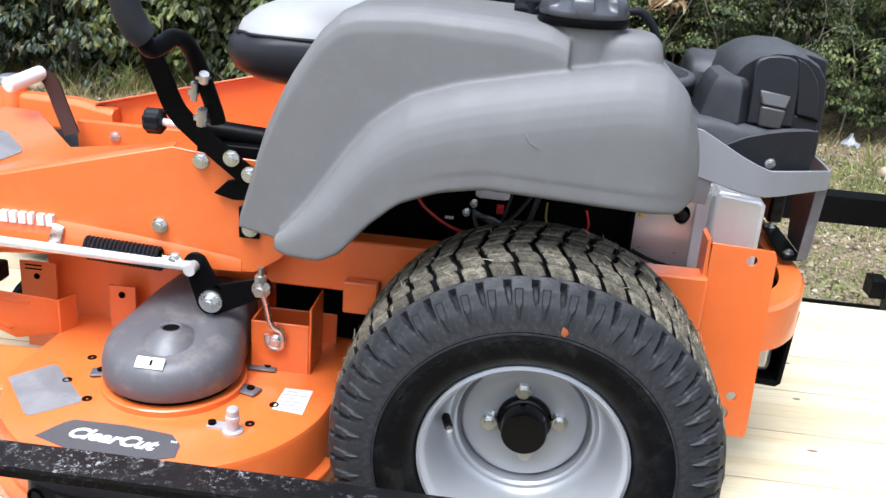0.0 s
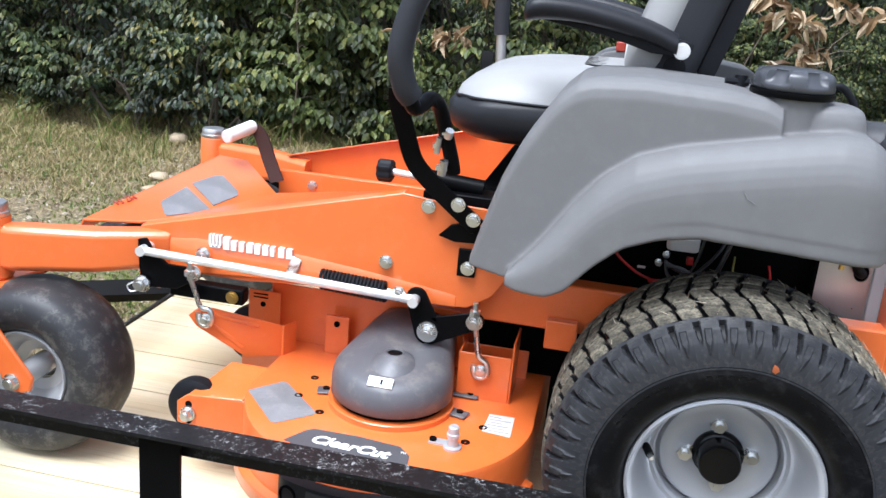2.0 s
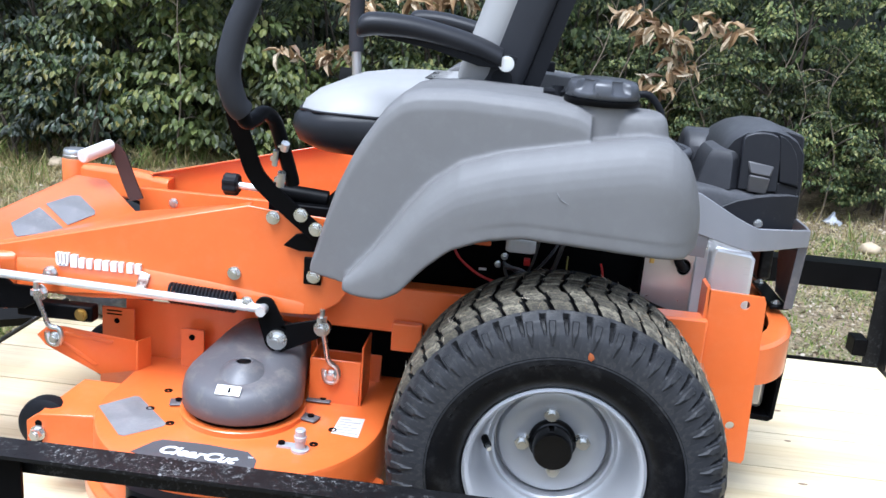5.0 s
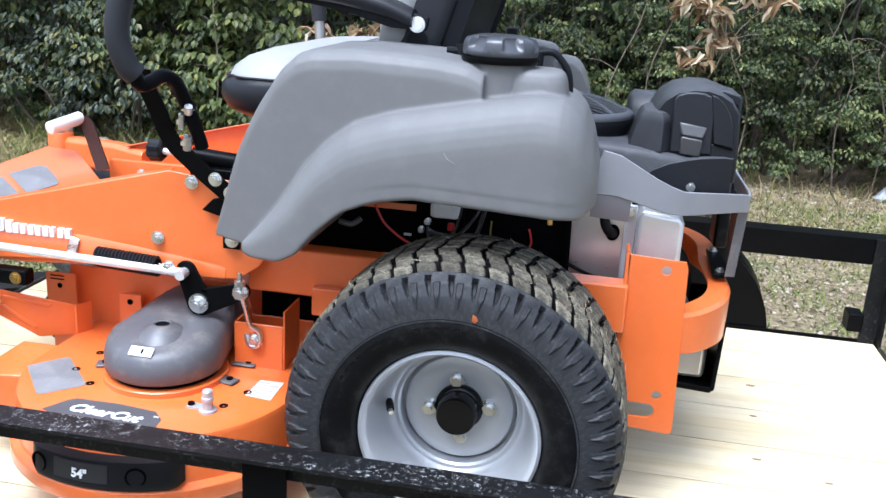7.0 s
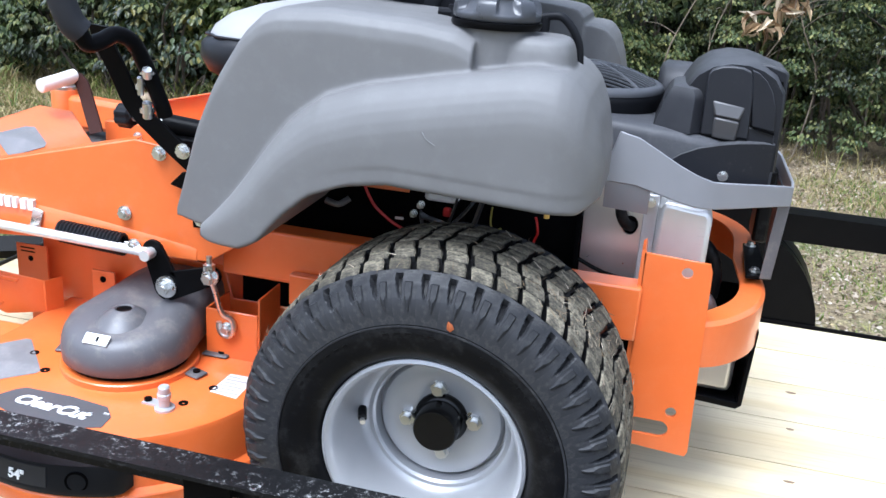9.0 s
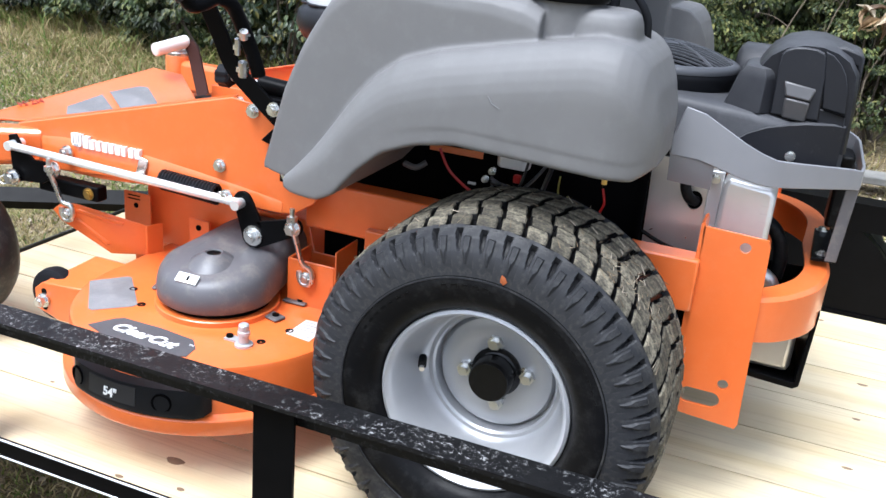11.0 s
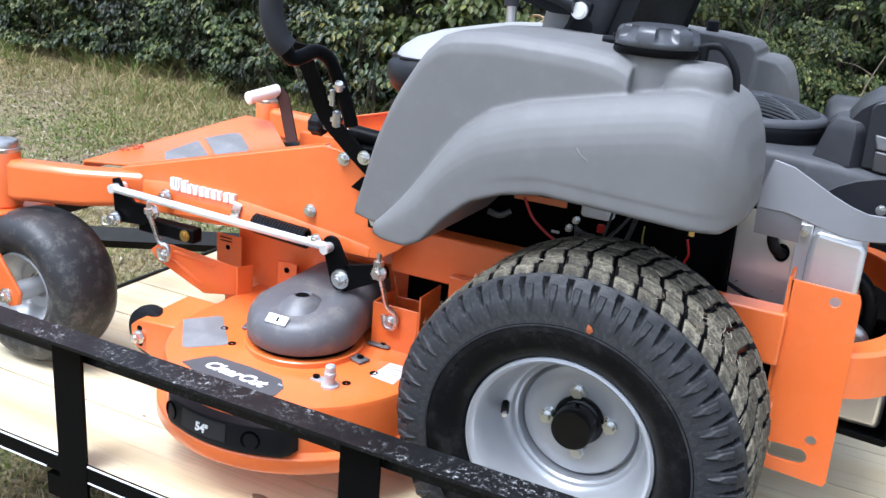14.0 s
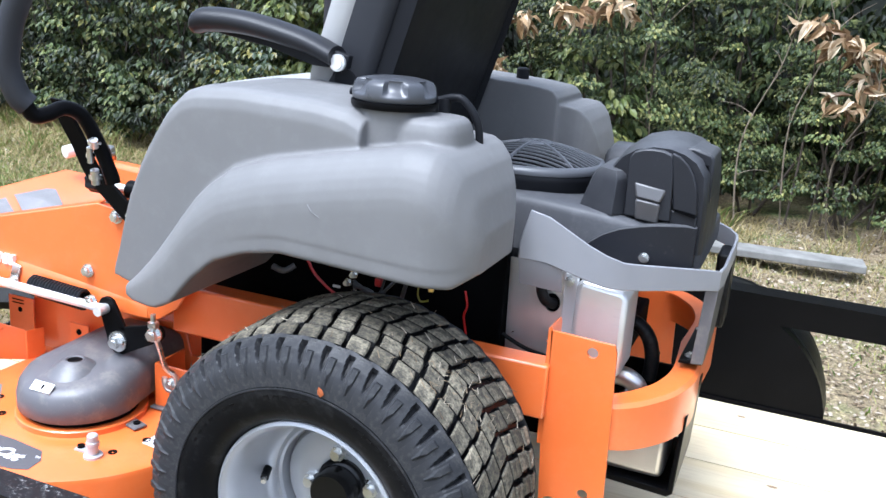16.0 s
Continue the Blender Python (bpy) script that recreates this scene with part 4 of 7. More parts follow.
g = rounded_plate([(-0.524, 0.388, 0.019), (-0.500, 0.330, 0.025), (-0.419, 0.361, 0.016)], 0.092, 0.007)
crank = part("bellcrank", g, BLACK, mower, "black steel bellcrank plate", bevel=0.0015)
g = Geo()
at = Vector((-0.500, 0.092, 0.330))
g.rod(at, at + Vector((0, -0.004, 0)), 0.0185, 28)
hexhead(g, at + Vector((0, -0.004, 0)), 0.0105, 0.012)
part("pivot_bolt", g, ZINC, crank, "large zinc pivot bolt and washer")
g = Geo()
hexhead(g, (-0.419, 0.091, 0.361), 0.011, 0.014)
part("pivot_bolt", g, ZINC, crank, "zinc pivot bolt")


def hanger(top, bottom):
    """A threaded eye-hook hanging from the lift arm to a deck bracket."""
    g = Geo()
    top, bottom = Vector(top), Vector(bottom)
    g.rod(top + Vector((0, 0, 0.026)), top + Vector((0, 0, -0.006)), 0.0046, 10)
    g.rod(top + Vector((0, 0, 0.002)), top + Vector((0, 0, 0.012)), 0.0095, 6)
    d = bottom - top
    g.tube([top, top + d * 0.35, top + d * 0.7, bottom + Vector((0.009, 0, 0.018)), bottom + Vector((0.0135, 0, 0.002)), bottom + Vector((0.008, 0, -0.011)), bottom + Vector((-0.006, 0, -0.012)), bottom + Vector((-0.013, 0, -0.001)), bottom + Vector((-0.013, 0, 0.010))], 0.0048, 10, smooth=5)
    ob = part("lift_hook", g, ZINC, mower, "zinc threaded lift hook")
    h = Geo()
    hexhead(h, bottom + Vector((0, 0.004, -0.001)), 0.0085, 0.010)
    part("hook_bolt", h, ZINC, ob, "zinc bolt")


hanger((-0.419, 0.086, 0.372), (-0.403, 0.110, 0.264))
hanger((-0.934, 0.066, 0.372), (-0.911, 0.080, 0.290))

# front bellcrank and cross shaft
g = Geo()
g.prism([(-1.042, 0.424), (-1.026, 0.428), (-1.012, 0.405), (-0.985, 0.384), (-0.935, 0.384), (-0.930, 0.362), (-0.965, 0.340), (-1.035, 0.334), (-1.040, 0.372)], "y", 0.078, 0.086)
crank = part("front_bellcrank", g, BLACK, mower, "black steel front bellcrank", bevel=0.002)
g = Geo().box((-0.985, 0.088, 0.322), (-0.842, 0.116, 0.352))
part("crank_arm", g, BLACK, crank, "black lift arm", bevel=0.004)
g = Geo()
hexhead(g, (-0.862, 0.087, 0.337), 0.009, 0.005)
part("arm_bolt", g, BRASS, crank, "yellow zinc bolt")
g = Geo()
hexhead(g, (-0.932, 0.077, 0.376), 0.011, 0.012)
hexhead(g, (-0.930, 0.112, 0.402), 0.010, 0.014)
part("arm_bolt", g, ZINC, crank, "zinc bolts")
g = Geo().box((-1.048, 0.092, 0.330), (-1.005, 0.140, 0.376))
part("shaft_bracket", g, ORANGE, mower, bevel=0.003)
g = Geo().rod((-1.030, 0.070, 0.343), (-1.030, 0.93, 0.343), 0.0125, 18)
shaft = part("lift_shaft", g, BLACK, mower, "black cross shaft")
g = Geo()
hexhead(g, (-1.030, 0.072, 0.343), 0.012, 0.014)
g.tube([(-1.040, 0.060, 0.348), (-1.052, 0.058, 0.340), (-1.046, 0.058, 0.330), (-1.030, 0.060, 0.334)], 0.0016, 6, smooth=4)
part("cotter_pin", g, ZINC, shaft, "zinc bolt with split pin")

# -- cutting deck --
DZ = 0.206
cx, cy, R = -0.546, 0.056, 0.254


def deck_outline(grow=0.0):
    """The shell seen from above: a round near lobe, straight front and back, a round far end."""
    pts = []
    r = R + grow
    for a in np.linspace(radians(174), radians(366), 44):
        pts.append((cx + r * math.cos(a), cy + r * math.sin(a)))
    far = 2 * MID - cy
    for a in np.linspace(radians(-6), radians(186), 20):
        pts.append((cx + r * math.cos(a), far + r * math.sin(a)))
    return pts


deck = part("cutting_deck", Geo().loft([[Vector((x, y, z)) for x, y in deck_outline(d)] for z, d in ((0.100, 0.0), (0.196, 0.0), (0.2035, -0.003), (DZ, -0.009))]),
                         ORANGE, mower, "orange steel cutting deck shell", smooth=40)
arc = [(cx + math.cos(a), cy + math.sin(a)) for a in np.linspace(radians(170), radians(352), 40)]
rings = []
for c, s in arc:
    d = Vector((c - cx, s - cy, 0))
    base = Vector((cx, cy, 0))
    rings.append([base + d * (R - 0.002) + Vector((0, 0, 0.098)), base + d * (R + 0.010) + Vector((0, 0, 0.088)), base + d * (R + 0.015) + Vector((0, 0, 0.096)), base + d * (R + 0.014) + Vector((0, 0, 0.118)), base + d * (R - 0.002) + Vector((0, 0, 0.124))])
part("deck_lip", Geo().loft(rings), ORANGE, deck, "orange rolled lower lip", bevel=0.002)

# black bumper strip with the size plate
rings = []
for a in np.linspace(radians(243), radians(302), 22):
    d = Vector((math.cos(a), math.sin(a), 0))
    e = min(1, abs(a - radians(243)) / 0.07, abs(a - radians(302)) / 0.07)
    base = Vector((cx, cy, 0))
    hi, lo = 0.177 - 0.006 * (1 - e), 0.122 + 0.006 * (1 - e)
    rings.append([base + d * (R - 0.001) + Vector((0, 0, lo)), base + d * (R + 0.014 * e + 0.004) + Vector((0, 0, lo + 0.002)), base + d * (R + 0.018 * e + 0.004) + Vector((0, 0, lo + 0.012)), base + d * (R + 0.014 * e + 0.004) + Vector((0, 0, hi - 0.003)), base + d * (R - 0.001) + Vector((0, 0, hi))])
strip = part("bumper_strip", Geo().loft(rings), PLASTIC, deck, "black plastic bumper strip")


def round_deck(a, r, z):
    """A pose on the lobe's wall: x along it, y up, z outwards."""
    out = Vector((math.cos(a), math.sin(a), 0))
    along = Vector((-out.y, out.x, 0))
    up = Vector((0, 0, 1))
    m = Matrix((along, up, out)).transposed().to_4x4()
    return Matrix.Translation(Vector((cx, cy, z)) + out * r) @ m


for a in (radians(250.5), radians(286)):
    m = round_deck(a, R + 0.0205, 0.150)
    g = Geo()
    ring = Geo().lathe([(0.0165, -0.006), (0.0165, 0.0008), (0.0135, 0.001), (0.0120, -0.005), (0.0065, -0.005), (0.006, -0.001), (0.0, -0.001)], (0, 0, 0), "z", 20, caps=False)
    g.add([m @ p for p in ring.v], ring.f)
    part("bumper_bolt", g, SHADE_BLACK, strip, "recessed black bolt")
rings = []
for a in np.linspace(radians(257.5), radians(277), 8):
    d = Vector((math.cos(a), math.sin(a), 0))
    base = Vector((cx, cy, 0)) + d * R
    rings.append([base + d * 0.018 + Vector((0, 0, 0.138)), base + d * 0.0230 + Vector((0, 0, 0.138)), base + d * 0.0198 + Vector((0, 0, 0.169)), base + d * 0.012 + Vector((0, 0, 0.169))])
part("size_plate", Geo().loft(rings), PLATE, strip, "dark size plate")
words("size_text", '54"', 0.0205, round_deck(radians(264.5), R + 0.0228, 0.144) @ Matrix.Rotation(radians(-6), 4, "X"), WHITE, strip, bold=0.0006)

# trim decals on the deck top
def flat_decal(name, corners, mat, parent, label, up=0.0009, z=DZ):
    g = Geo()
    hi = [Vector((x, y, z + up)) for x, y in corners]
    g.loft([[p - Vector((0, 0, 0.0008)) for p in hi], hi])
    return part(name, g, mat, parent, label, smooth=0)


cc = [(-0.670, -0.140), (-0.648, -0.100), (-0.637, -0.090), (-0.56, -0.089), (-0.491, -0.097), (-0.470, -0.120), (-0.466, -0.150), (-0.490, -0.160), (-0.541, -0.168), (-0.620, -0.158)]
plate_d = flat_decal("deck_decal", cc, DECAL, deck, "dark decal with white lettering")
lay = Matrix.Translation((-0.631, -0.132, DZ + 0.0012)) @ Matrix.Rotation(radians(-4), 4, "Z")
words("deck_text", "ClearCut", 0.034, lay, WHITE, plate_d, bold=0.0012, shear=0.25)
words("trademark_text", "TM", 0.007, Matrix.Translation((-0.486, -0.118, DZ + 0.0012)), WHITE, plate_d)
flat_decal("step_pad", [(-0.790, -0.001), (-0.748, 0.052), (-0.738, 0.052), (-0.653, -0.036), (-0.654, -0.046), (-0.702, -0.094), (-0.712, -0.092)], TREADPAD, deck, "grey grit step pad")
lab = flat_decal("data_label", [(-0.376, 0.002), (-0.328, -0.004), (-0.329, 0.068), (-0.373, 0.066)], SILVERLAB, deck, "silver data label with printed lines")
for k in range(6):
    y0 = 0.006 + 0.0100 * k
    flat_decal("printed_bar", [(-0.371, y0), (-0.371 + (0.040, 0.031, 0.036, 0.024, 0.038, 0.020)[k], y0), (-0.371 + (0.040, 0.031, 0.036, 0.024, 0.038, 0.020)[k], y0 + 0.0022), (-0.371, y0 + 0.0022)], GREYPRINT, lab, "grey printed line", up=0.0013)

# washout fitting, small holes and clips on the deck top
at = Vector((-0.412, -0.070, DZ))
g = Geo().lathe([(0.015, 0), (0.015, 0.004), (0.0085, 0.005), (0.0085, 0.018), (0.0105, 0.020), (0.0105, 0.026), (0.0088, 0.027), (0.0088, 0.037), (0.007, 0.039), (0, 0.039)], at, "z", 24, caps=False)
g.box((at.x - 0.040, at.y + 0.001, at.z), (at.x, at.y + 0.018, at.z + 0.003))
fit_ob = part("washout_fitting", g, RIM, deck, "pale metal washout fitting")
part("fitting_screw", Geo().rod((at.x - 0.034, at.y + 0.010, at.z + 0.003), (at.x - 0.034, at.y + 0.010, at.z + 0.007), 0.006, 12), BLACK, fit_ob, "black screw")
for x, y in ((-0.702, 0.013), (-0.648, -0.032), (-0.376, 0.014), (-0.70, 0.09), (-0.395, -0.045)):
    part("deck_plug", Geo().lathe([(0.0075, 0.0), (0.0075, 0.0012), (0.005, 0.0012), (0.0, -0.0005)], (x, y, DZ), "z", 16, caps=False), BLACK, deck, "black hole plug")
for x, y, turn in ((-0.655, 0.045, 0.3), (-0.430, 0.044, -0.3), (-0.645, 0.125, 0.1), (-0.425, 0.12, 0)):
    g = Geo().turned((0.046, 0.026, 0.004), Matrix.Translation((x, y, DZ + 0.004)) @ Matrix.Rotation(turn, 4, "Z"))
    tab = part("cover_tab", g, COVER, deck, "black cover tab", bevel=0.002)
    part("tab_screw", Geo().rod((x - 0.008 * (1 if x < cx else -1), y, DZ + 0.006), (x - 0.008 * (1 if x < cx else -1), y, DZ + 0.009), 0.006, 12), BLACK, tab)

# pulley cover: a rounded hood, open towards the frame
def hood(cxx, cyy):
    g = Geo()
    rings = []
    for z, r, w in ((DZ + 0.019, 0.102, 0.0), (DZ + 0.022, 0.106, 0.0), (DZ + 0.045, 0.106, 0.0), (DZ + 0.060, 0.102, 0.004), (DZ + 0.070, 0.095, 0.008), (DZ + 0.0765, 0.082, 0.014), (DZ + 0.080, 0.066, 0.02), (DZ + 0.085, 0.045, 0.03)):
        ring = []
        for a in np.linspace(math.pi, 2 * math.pi, 26):
            ring.append(Vector((cxx + r * math.cos(a), cyy + r * math.sin(a), z + (z - DZ) / 0.085 * 0.020 * max(0, 1 + math.sin(a)) * 0.6)))
        wr = 0.086 * r / 0.11
        lift = (z - DZ) / 0.085 * 0.030
        ring += [Vector((cxx + wr, cyy + 0.13, z + lift)), Vector((cxx + wr * 0.9, cyy + 0.19 - w, z + lift)), Vector((cxx - wr * 0.9, cyy + 0.19 - w, z + lift)), Vector((cxx - wr, cyy + 0.13, z + lift))]
        rings.append(ring)
    g.loft(rings)
    return g


hood_ob = part("pulley_cover", hood(-0.545, 0.050), COVER, deck, "dark grey moulded pulley cover", smooth=60)
g = Geo().lathe([(0.050, 0.078), (0.038, 0.090), (0.024, 0.1000), (0.0155, 0.1035), (0.0125, 0.102), (0.011, 0.086)], (-0.540, 0.030, DZ), "z", 28, caps=False)
part("cover_cone", g, COVER, hood_ob, "raised cone on the cover")
part("cover_hole", Geo().lathe([(0.0125, 0.1018), (0.011, 0.1008), (0.0, 0.1008)], (-0.540, 0.030, DZ), "z", 24, caps=False), BLACK, hood_ob, "dark access hole")
g = Geo()
m = Matrix.Translation((-0.545, -0.0385, DZ + 0.0765)) @ Matrix.Rotation(radians(38), 4, "X")
g.turned((0.042, 0.018, 0.003), m)
stick = part("cover_sticker", g, WHITE, hood_ob, "small white sticker", bevel=0.0004)
g = Geo()
g.turned((0.004, 0.009, 0.001), m @ Matrix.Translation((0.002, 0.0, 0.0018)))
part("printed_mark", g, BLACK, stick, "black printed mark")
part("cover_ring", Geo().lathe([(0.110, 0.0), (0.110, 0.009), (0.108, 0.0105), (0.08, 0.0105)], (-0.545, 0.050, DZ), "z", 48, caps=False), ORANGE, deck, "orange raised spindle ring")
# black drum added for the shade in the gap below the cover
part("cover_gap", Geo().lathe([(0.095, 0.008), (0.095, 0.022)], (-0.545, 0.050, DZ), "z", 40), SHADE_BLACK, deck, "black drum standing for the shade below the cover")
part("pulley_cover", hood(-0.545, 0.050).flip(MID), COVER, deck, "dark grey moulded pulley cover", smooth=60)

# bracket boxes on the deck
g = Geo()
for lo, hi in (((-0.445, 0.118, DZ - 0.004), (-0.350, 0.122, 0.292)), ((-0.350, 0.118, DZ - 0.004), (-0.346, 0.20, 0.322)), ((-0.445, 0.118, DZ - 0.004), (-0.441, 0.20, 0.292))):
    g.box(lo, hi)
part("rear_bracket", g, ORANGE, deck, "orange folded deck bracket", bevel=0.002)
g = Geo()


def slant(poly, lift=0.0, t=0.004):
    """A flat outline (x, z) on the bracket's slanting plane, that deep."""
    rings = []
    for d in (-lift, t):
        rings.append([Vector((x + 0.45 * d, 0.082 + 0.56 * (x + 0.932) + 0.9 * d, z)) for x, z in poly])
    return rings


g.loft(slant([(-0.942, 0.294), (-0.926, 0.309), (-0.905, 0.306), (-0.793, 0.266), (-0.793, 0.2045), (-0.850, 0.2045), (-0.930, 0.272)]))
g.loft(slant([(-0.905, 0.291), (-0.899, 0.296), (-0.826, 0.271), (-0.830, 0.264)], 0.003, 0.001))
g.loft(slant([(-0.908, 0.276), (-0.900, 0.276), (-0.850, 0.226), (-0.856, 0.222)], 0.003, 0.001))
g.add([(-0.793, 0.160, 0.266), (-0.793, 0.160, 0.2045), (-0.779, 0.192, 0.2045), (-0.779, 0.192, 0.266), (-0.789, 0.160, 0.266), (-0.789, 0.160, 0.2045), (-0.775, 0.192, 0.2045), (-0.775, 0.192, 0.266)],
      [(0, 1, 2, 3), (7, 6, 5, 4), (0, 4, 5, 1), (1, 5, 6, 2), (2, 6, 7, 3), (3, 7, 4, 0)])
part("front_bracket", g, ORANGE, deck, "orange pressed front deck bracket", bevel=0.002)
g = Geo().prism([(-0.845, DZ - 0.003), (-0.845, 0.322), (-0.470, 0.322), (-0.455, 0.262), (-0.330, 0.262), (-0.330, DZ - 0.003)], "y", 0.235, 0.239)
part("deck_rib", g, ORANGE, deck, "orange raised deck rib", bevel=0.002)
g = Geo().box((-0.880, 0.205, DZ - 0.002), (-0.815, 0.209, 0.312))
gus = part("deck_gusset", g, ORANGE, deck, "orange upright deck plate", bevel=0.001)
part("plate_hole", Geo().rod((-0.850, 0.2042, 0.285), (-0.850, 0.2052, 0.285), 0.0055, 14), SHADE_BLACK, gus, "dark hole")
for z in (0.297, 0.304):
    part("plate_slot", Geo().box((-0.870, 0.2042, z), (-0.840, 0.2052, z + 0.0025)), SHADE_BLACK, gus, "thin pressed line")
g = Geo()
g.box((-0.722, 0.205, DZ), (-0.675, 0.210, 0.284))
tab_ob = part("belt_guard_tab", g, ORANGE, deck, bevel=0.001)
part("tab_hole", Geo().rod((-0.699, 0.2035, 0.268), (-0.699, 0.2055, 0.268), 0.006, 12), SHADE_BLACK, tab_ob, "dark hole")

# anti-scalp wheel with its bracket
g = Geo()
g.prism([(-0.925, 0.120), (-0.925, 0.160), (-0.905, 0.176), (-0.800, 0.182), (-0.760, 0.176), (-0.760, 0.108), (-0.87, 0.104)], "y", 0.000, 0.005)
g.add([(-0.905, 0.0, 0.176), (-0.80, 0.0, 0.184), (-0.78, 0.10, 0.2055), (-0.865, 0.10, 0.2055), (-0.905, 0.0, 0.172), (-0.80, 0.0, 0.180), (-0.78, 0.10, 0.2015), (-0.865, 0.10, 0.2015)],
      [(0, 1, 2, 3), (7, 6, 5, 4), (0, 4, 5, 1), (1, 5, 6, 2), (2, 6, 7, 3), (3, 7, 4, 0)])
brk = part("roller_bracket", g, ORANGE, deck, "orange roller bracket", bevel=0.003)
for z in (0.158, 0.126):
    part("bracket_hole", Geo().rod((-0.902, -0.0005, z), (-0.902, 0.001, z), 0.0065, 14), BLACK, brk, "dark hole")
g = Geo()
hexhead(g, (-0.902, -0.001, 0.141), 0.0105, 0.016)
part("roller_bolt", g, ZINC, brk, "zinc roller bolt")
g = Geo().lathe([(0.016, 0.014), (0.042, 0.016), (0.051, 0.022), (0.053, 0.034), (0.051, 0.046), (0.042, 0.052), (0.016, 0.054)], (-0.902, 0.0, 0.142), "y", 40)
part("anti_scalp_wheel", g, PLASTIC, deck, "black plastic anti-scalp wheel")
g = Geo().lathe([(0.020, 0.010), (0.052, 0.012), (0.062, 0.020), (0.064, 0.034), (0.062, 0.048), (0.052, 0.056), (0.020, 0.058)], (-0.915, 0.30, 0.165), "y", 40)
part("anti_scalp_wheel", g, PLASTIC, deck, "black plastic anti-scalp wheel")
g = Geo().box((-0.93, 0.292, 0.10), (-0.78, 0.298, 0.20))
part("roller_bracket", g, ORANGE, deck, bevel=0.002)

# -- names on the body --
face = Matrix.Translation((-0.905, 0.1105, 0.403)) @ Matrix.Rotation(math.pi / 2, 4, "X")
panel_ob = [o for o in mower.children if o.name.startswith("side_panel")][0]
g = Geo()
# maker's name as plain bars and a crown-shaped badge
for k, (w, hgt) in enumerate(((0.0135, 0.0225), (0.0115, 0.0175), (0.0105, 0.0175), (0.0125, 0.0175), (0.0115, 0.0175), (0.0120, 0.0175), (0.0085, 0.0175), (0.0120, 0.0175), (0.0115, 0.0175))):
    x0 = -0.893 + 0.0151 * k
    z0 = 0.4165
    g = Geo().box((x0, 0.1128, z0), (x0 + w * 0.88, 0.1228, z0 + hgt))
    part("name_bar", g, WHITE, panel_ob, "white bar of the maker's name", smooth=0)
badge = Vector((-0.909, 0.1165, 0.4285))
g = Geo()
for dx in (-0.010, -0.0035, 0.0035, 0.010):
    lo_z = 0.007 if abs(dx) > 0.005 else 0.012
    g.box((badge.x + dx - 0.0018, 0.1130, badge.z - lo_z), (badge.x + dx + 0.0018, 0.1228, badge.z + 0.0125))
g.box((badge.x - 0.010, 0.1130, badge.z - 0.011), (badge.x + 0.010, 0.1228, badge.z - 0.0075))
part("maker_badge", g, WHITE, panel_ob, "white crown-shaped badge", smooth=0)

pad([(-1.135, 0.333), (-1.130, 0.438), (-1.061, 0.406), (-1.058, 0.395), (-1.102, 0.300), (-1.110, 0.302)], "grit_pad", "grey grit foot pad")
pad([(-1.129, 0.462), (-1.112, 0.545), (-1.100, 0.560), (-1.050, 0.530), (-1.043, 0.515), (-1.060, 0.424)], "grit_pad", "grey grit foot pad")
across, upward = (Vector((dx, dy, -0.4 * dx + 0.125 * dy)).normalized() for dx, dy in ((-0.2, -0.98), (0.98, -0.2)))
lay = Matrix.Translation((-1.182, 0.306, on_plate(-1.182, 0.306) + 0.0012)) @ Matrix((across, upward, across.cross(upward))).transposed().to_4x4()
words("model_text", "MZ 54", 0.022, lay, REDTEXT, foot)
# -- seat --
g = Geo()


def cushion(levels, rows):
    """Loft of rounded rectangles (x0, x1, y0, y1) at heights."""
    g = Geo()
    rings = []
    for z, (x0, x1, y0, y1), r in zip(levels, rows, [0.09] * len(rows)):
        ring = []
        for (px, py), a0 in (((x0 + r, y0 + r), 180), ((x1 - r, y0 + r), 270), ((x1 - r, y1 - r), 0), ((x0 + r, y1 - r), 90)):
            for a in np.linspace(a0, a0 + 90, 8):
                ring.append(Vector((px + r * math.cos(radians(a)), py + r * math.sin(radians(a)), z)))
        rings.append(ring)
    return g.loft(rings)


low = cushion((0.650, 0.656, 0.670, 0.694, 0.716, 0.730), ((-0.43, -0.10, 0.27, 0.73), (-0.462, -0.09, 0.245, 0.755), (-0.484, -0.08, 0.228, 0.772), (-0.494, -0.08, 0.220, 0.780), (-0.492, -0.08, 0.222, 0.778), (-0.480, -0.08, 0.230, 0.770)))
seat = part("seat_cushion", low.moved((-0.045, 0, -0.008)), VINYL, mower, "black vinyl seat cushion with pale top", smooth=60)
top = cushion((0.747, 0.758, 0.770, 0.780, 0.787, 0.789), ((-0.480, -0.08, 0.230, 0.770), (-0.474, -0.08, 0.238, 0.762), (-0.455, -0.08, 0.258, 0.742), (-0.42, -0.09, 0.29, 0.71), (-0.37, -0.12, 0.34, 0.66), (-0.31, -0.17, 0.40, 0.60)))
for p in top.v:
    p.z = 0.729 + (p.z - 0.747) * 1.45
    p.z += 0.010 * max(0, (p.x + 0.40) / 0.3) * (1 if p.z > 0.735 else 0)
part("seat_top", top.moved((-0.045, 0, -0.008)), SEAT_TOP, seat, "pale grey vinyl seat top", smooth=60)
part("seat_piping", Geo().tube(curve([Vector(p) for p in ((-0.10, 0.230, 0.730), (-0.39, 0.230, 0.730), (-0.453, 0.257, 0.730), (-0.480, 0.32, 0.730), (-0.480, 0.68, 0.730), (-0.453, 0.743, 0.730), (-0.39, 0.770, 0.730), (-0.10, 0.770, 0.730))], 5), 0.0025, 8).moved((-0.045, 0, -0.008)), VINYL, seat)
back_lean = Matrix.Translation((-0.208, MID, 0.770)) @ Matrix.Rotation(radians(17), 4, "Y")


